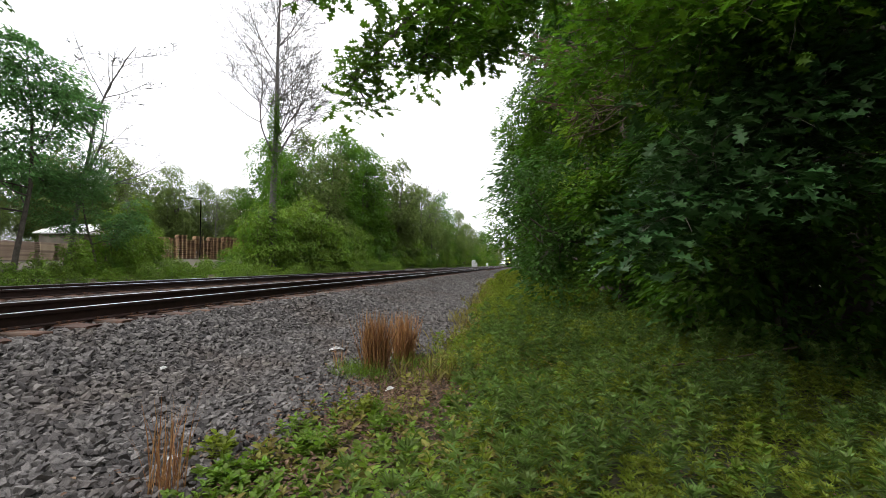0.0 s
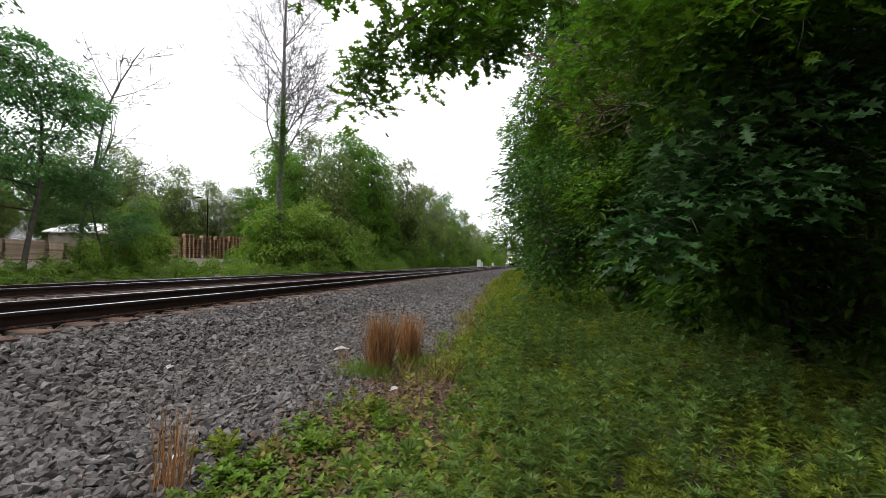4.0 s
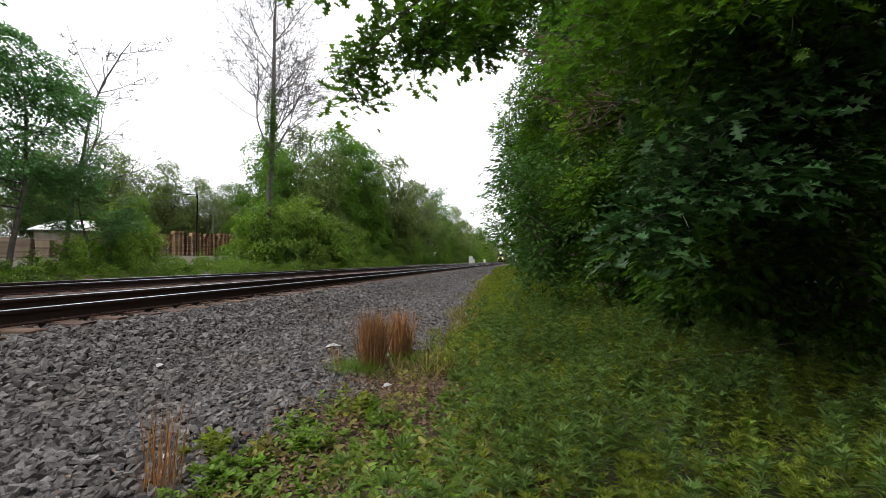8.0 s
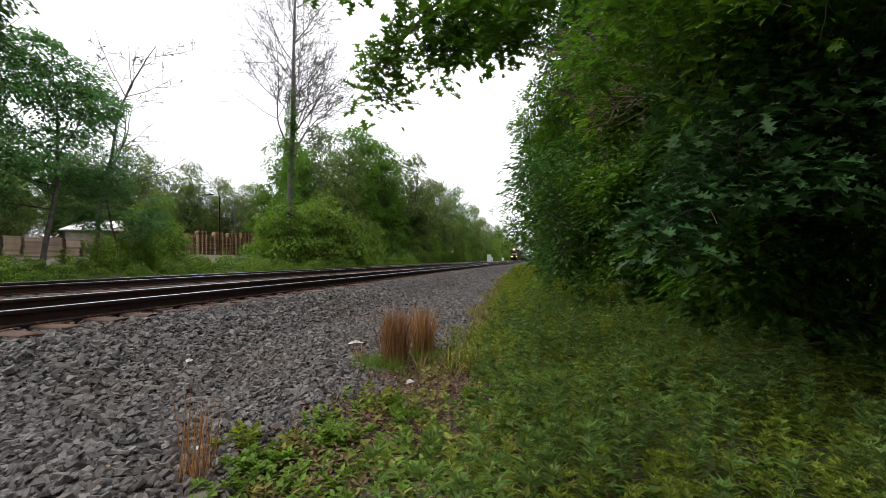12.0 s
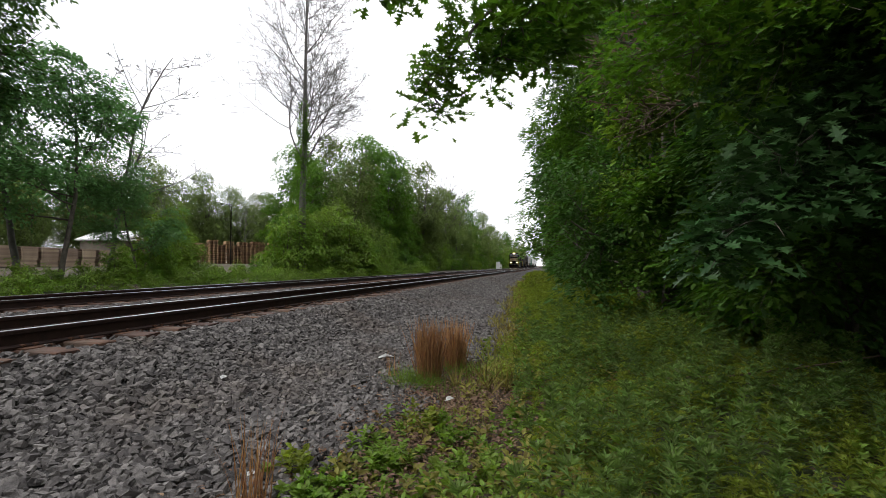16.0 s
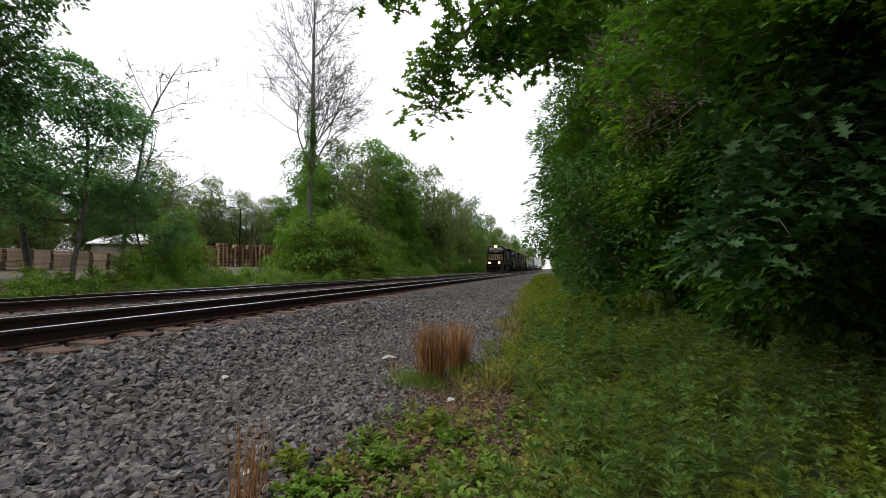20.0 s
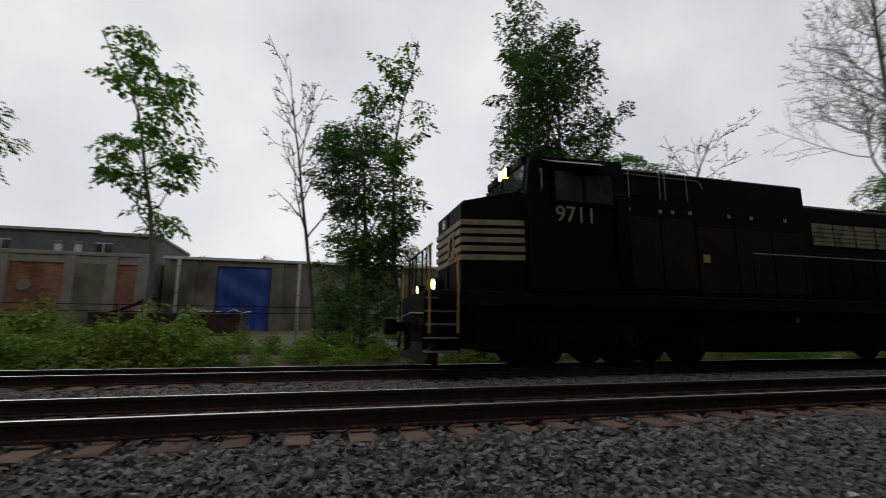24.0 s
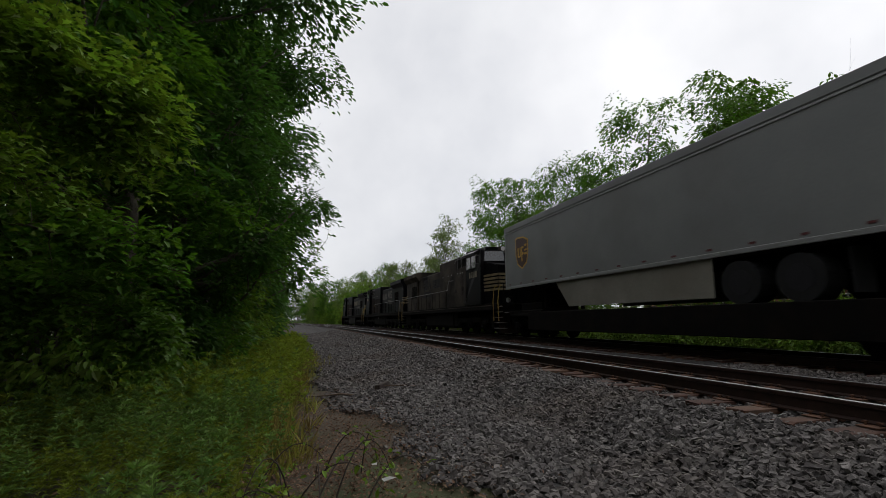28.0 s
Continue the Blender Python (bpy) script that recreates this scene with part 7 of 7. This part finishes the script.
# ---- small things beside the camera ----
def scrap(name, label, x, y, turn, pts, thick, mat, category):
    """A thin crumpled piece lying on the ballast."""
    bm = bmesh.new()
    vs = [bm.verts.new(p) for p in pts]
    n = len(vs)
    mid = bm.verts.new((sum(p[0] for p in pts) / n, sum(p[1] for p in pts) / n, max(p[2] for p in pts) * 1.3 + 0.01))
    for i in range(n):
        bm.faces.new((vs[i], vs[(i + 1) % n], mid))
    bmesh.ops.solidify(bm, geom=bm.faces[:], thickness=thick)
    ob = thing(name, label, category, pose(x + float(curve_x(np.array(y))), y, float(ground_z(np.array(x))) + 0.035, 0, 0, turn))
    part("piece", bm, mat, ob)
    return ob


scrap("litter_piece", "crumpled white plastic piece on the ballast", 2.97, 6.42, 20, [(-0.11, -0.04, 0), (0.0, -0.05, 0.03), (0.12, -0.02, 0.02), (0.11, 0.03, 0.0), (-0.02, 0.03, 0.04), (-0.1, 0.05, 0.01)], 0.006, M_WHITEPAPER, "litter")
scrap("litter_piece", "small white scrap among the ballast stones", 1.80, 4.50, 60, [(-0.04, -0.03, 0), (0.03, -0.035, 0.02), (0.045, 0.02, 0.01), (-0.03, 0.035, 0.02)], 0.006, M_WHITEPAPER, "litter")
scrap("litter_piece", "crushed white cup among fallen leaves", 4.23, 4.9, 10, [(-0.05, -0.03, 0), (0.04, -0.03, 0.03), (0.05, 0.03, 0.02), (-0.03, 0.04, 0.03)], 0.006, M_WHITEPAPER, "litter")
scrap("litter_piece", "small white paper scrap by dry stalks", 3.38, 2.76, 40, [(-0.035, -0.02, 0), (0.03, -0.02, 0.01), (0.03, 0.02, 0.0), (-0.03, 0.02, 0.01)], 0.004, M_WHITEPAPER, "litter")
scrap("litter_piece", "white paper scrap at the ballast's edge", 4.22, -5.55, 30, [(-0.09, -0.03, 0), (0.08, -0.04, 0.02), (0.09, 0.02, 0.01), (-0.06, 0.04, 0.02)], 0.005, M_WHITEPAPER, "litter")
scrap("litter_piece", "white paper scrap at the ballast's edge", 4.3, -6.1, 80, [(-0.05, -0.03, 0), (0.05, -0.03, 0.02), (0.04, 0.03, 0.01), (-0.04, 0.03, 0.02)], 0.005, M_WHITEPAPER, "litter")
for x, y, s, w in ((1.2, 6.2, 0.05, 0), (2.6, 5.2, 0.045, 1), (2.2, 3.6, 0.05, 2), (3.2, 3.9, 0.045, 3)):
    scrap("pale_stone", "pale stone among the grey ballast", x, y, 70 * w, [(-s, -s * 0.7, 0), (s, -s * 0.8, 0.02), (s * 0.9, s * 0.7, 0.01), (-s * 0.8, s * 0.8, 0.02)], 0.02, M_COPING, "stone")
block = thing("wood_block", "short dark piece of wood on the gravel", "wood", pose(3.35, -11.5, -0.73, 8, 4, 55))
part("block", boxes((-0.25, 0.25, -0.07, 0.07, 0, 0.12), bevel=0.015), M_DARKWOOD, block)
for x, y, pts in ((4.6, -11.2, [(-0.75, 0.15, 0), (-0.3, 0.0, 0.05), (0.2, 0.06, 0.03), (0.7, -0.1, 0.06)]), (2.9, -11.3, [(-0.35, 0.2, 0), (0, 0, 0.03), (0.45, -0.15, 0.02)]), (7.6, 6.3, [(-1.0, 0.1, 0.05), (-0.3, 0, 0.14), (0.5, 0.1, 0.25), (1.3, 0.0, 0.45)]), (7.2, 6.0, [(-0.6, 0.0, 0.1), (0.2, 0.1, 0.12), (0.9, 0, 0.1)])):
    st = thing("fallen_branch", "dry grey fallen branch on the ground", "branch", pose(x, y, float(ground_z(np.array(x))) + 0.03))
    part("stem", stem_mesh("stem", pts, 0.022, 0.008, M_BARKBROWN, 6), None, st)
    b = pts[2]
    part("side_twig", tube_mesh("side_twig", [(*b, b[0] + 0.2, b[1] + 0.16, b[2] + 0.05, 0.008, 0.004)], M_BARKPALE, 5), None, st)

# arching bramble stems
rng_b = T(311)
br = thing("bramble", "arching dark bramble stems with a few leaves", "bramble", pose(0, 0, 0))
tips = []
for k in range(11):
    p0 = np.array([5.0 + rng_b.normal(0, 0.25), -5.2 + rng_b.normal(0, 0.5), -0.85])
    d = rng_b.normal(0, 1, 2)
    d = d / np.linalg.norm(d) * rng_b.uniform(0.5, 1.0)
    h = rng_b.uniform(0.3, 0.62)
    line = [p0 + np.array([d[0] * u, d[1] * u, h * 4 * u * (1.15 - u) * 0.75]) for u in np.linspace(0, 1, 9)]
    part("stem", stem_mesh("stem", line, 0.008, 0.003, M_DARKWOOD, 5), None, br)
    tips += line[3:]
tips = np.array(tips)
pos, head, size, _ = clump_leaves(rng_b, tips[rng_b.randint(0, len(tips), 26)], 4, 0.1, 0.07, np.repeat(np.array([[5.0, -5.2, -0.8]]), 104, axis=0))
part("leaves", leaf_mesh("leaves", pos, head, size, M_LEAF_LIGHT, "fold", rng=rng_b), None, br)

# ---- the pieces of the track bed ----
for t_i, cx in enumerate(TRACK_X):
    bed = tagged(new("track_bed"), "row of weathered wooden ties under the rails", "track", kind="structure")
    far_v, far_f, far_n = [], [], 0
    for i in range(-110, 500):
        y = i * 0.535 + tie_rng.normal(0, 0.02)
        x = cx + float(curve_x(np.array(y))) + tie_rng.normal(0, 0.03)
        turn = tie_rng.normal(0, 0.6)
        near = -45 < i < 75 if t_i == 0 else -30 < i < 60
        if near:
            ob = new("tie", TIES[i % 5])
            ob.parent = bed
            ob.matrix_basis = pose(x, y, -0.197, 0, tie_rng.normal(0, 0.3), turn)
            if t_i == 0 or i % 2 == 0:
                for side in (1, -1):
                    p = new("tie_plate", PLATE)
                    p.parent = bed
                    p.matrix_basis = pose(cx + float(curve_x(np.array(y))) + side * GAUGE, y, -0.198, 0, 0, turn * 0.3)
        else:
            c = np.array([[sx * 1.3, sy * 0.115, sz] for sz in (-0.15, 0.0) for sx, sy in ((-1, -1), (1, -1), (1, 1), (-1, 1))])
            far_v.append(c + np.array([x, y, -0.197]))
            far_f.append(np.array([4, 5, 6, 7, 0, 1, 5, 4, 1, 2, 6, 5, 2, 3, 7, 6, 3, 0, 4, 7]) + 8 * far_n)
            far_n += 1
    rest = new("far_ties", mesh_from("far_ties", np.concatenate(far_v), np.concatenate(far_f), np.full(far_n * 5, 4), [M_TIE]))
    rest.parent = bed
    rest["kind"] = "stuff"

# the stones nearest the path, one by one
stone_rng = np.random.RandomState(77)
STONES = []
for _ in range(8):
    bm = bmesh.new()
    bmesh.ops.create_icosphere(bm, subdivisions=1, radius=0.5)
    for v in bm.verts:
        v.co = Vector((v.co.x * 1.25, v.co.y * 0.95, v.co.z * 0.6)) + Vector(stone_rng.normal(0, 0.085, 3))
    me = bpy.data.meshes.new("stone")
    bm.to_mesh(me)
    bm.free()
    me.materials.append(M_STONEPIECE)
    STONES.append(me)
for i in range(300):
    x, y = stone_rng.uniform(3.0, 4.3), stone_rng.uniform(1.4, 4.2)
    if float(ballast_edge(np.array(x), np.array(y))) > 0.1:
        continue
    k = stone_rng.uniform(0.035, 0.07)
    p = new("stone", STONES[i % 8])
    p.parent = ballast
    p.matrix_basis = pose(x, y, float(ground_z(np.array(x))) + 0.024, stone_rng.uniform(-25, 25), stone_rng.uniform(-25, 25), stone_rng.uniform(0, 360)) @ Matrix.Diagonal((k, k, k, 1))


# ---- motion: seconds, place of the train's front along the line ----
RUN = [(0, 305.5), (3, 286), (5.5, 266), (8, 242), (11, 209.5), (13, 185.5), (15, 160), (16, 147), (17, 132.0), (18, 115.8), (19, 99.3), (20, 82.3), (21, 64.5), (22, 45.6), (22.5, 35.3), (23, 24.6),
       (23.5, 13.4), (24, 1.9), (24.5, -9.95), (25, -21.95), (25.5, -33.2), (26, -44.4), (26.5, -55.6), (27, -66.75), (27.5, -77.85), (28, -89.6)]


def motions():
    for ob, back, length, way in VEHICLES:
        rows = []
        for t, front in RUN:
            y0, y1 = front + back + 0.2 * length, front + back + 0.8 * length
            x0, x1 = (TRACK_X[1] + float(curve_x(np.array(v))) for v in (y0, y1))
            turn = math.degrees(math.atan2(x0 - x1, y1 - y0))
            m = pose(0, 0, 0, 0, 0, turn if way > 0 else turn + 180)
            d = m.to_3x3() @ Vector((0, -0.2 * length, 0))
            px, py = (x0, y0) if way > 0 else (x1, y1)
            rows.append((t, Matrix.Translation((px + d.x, py + d.y, 0)) @ m))
        walk(ob, rows)


motions()
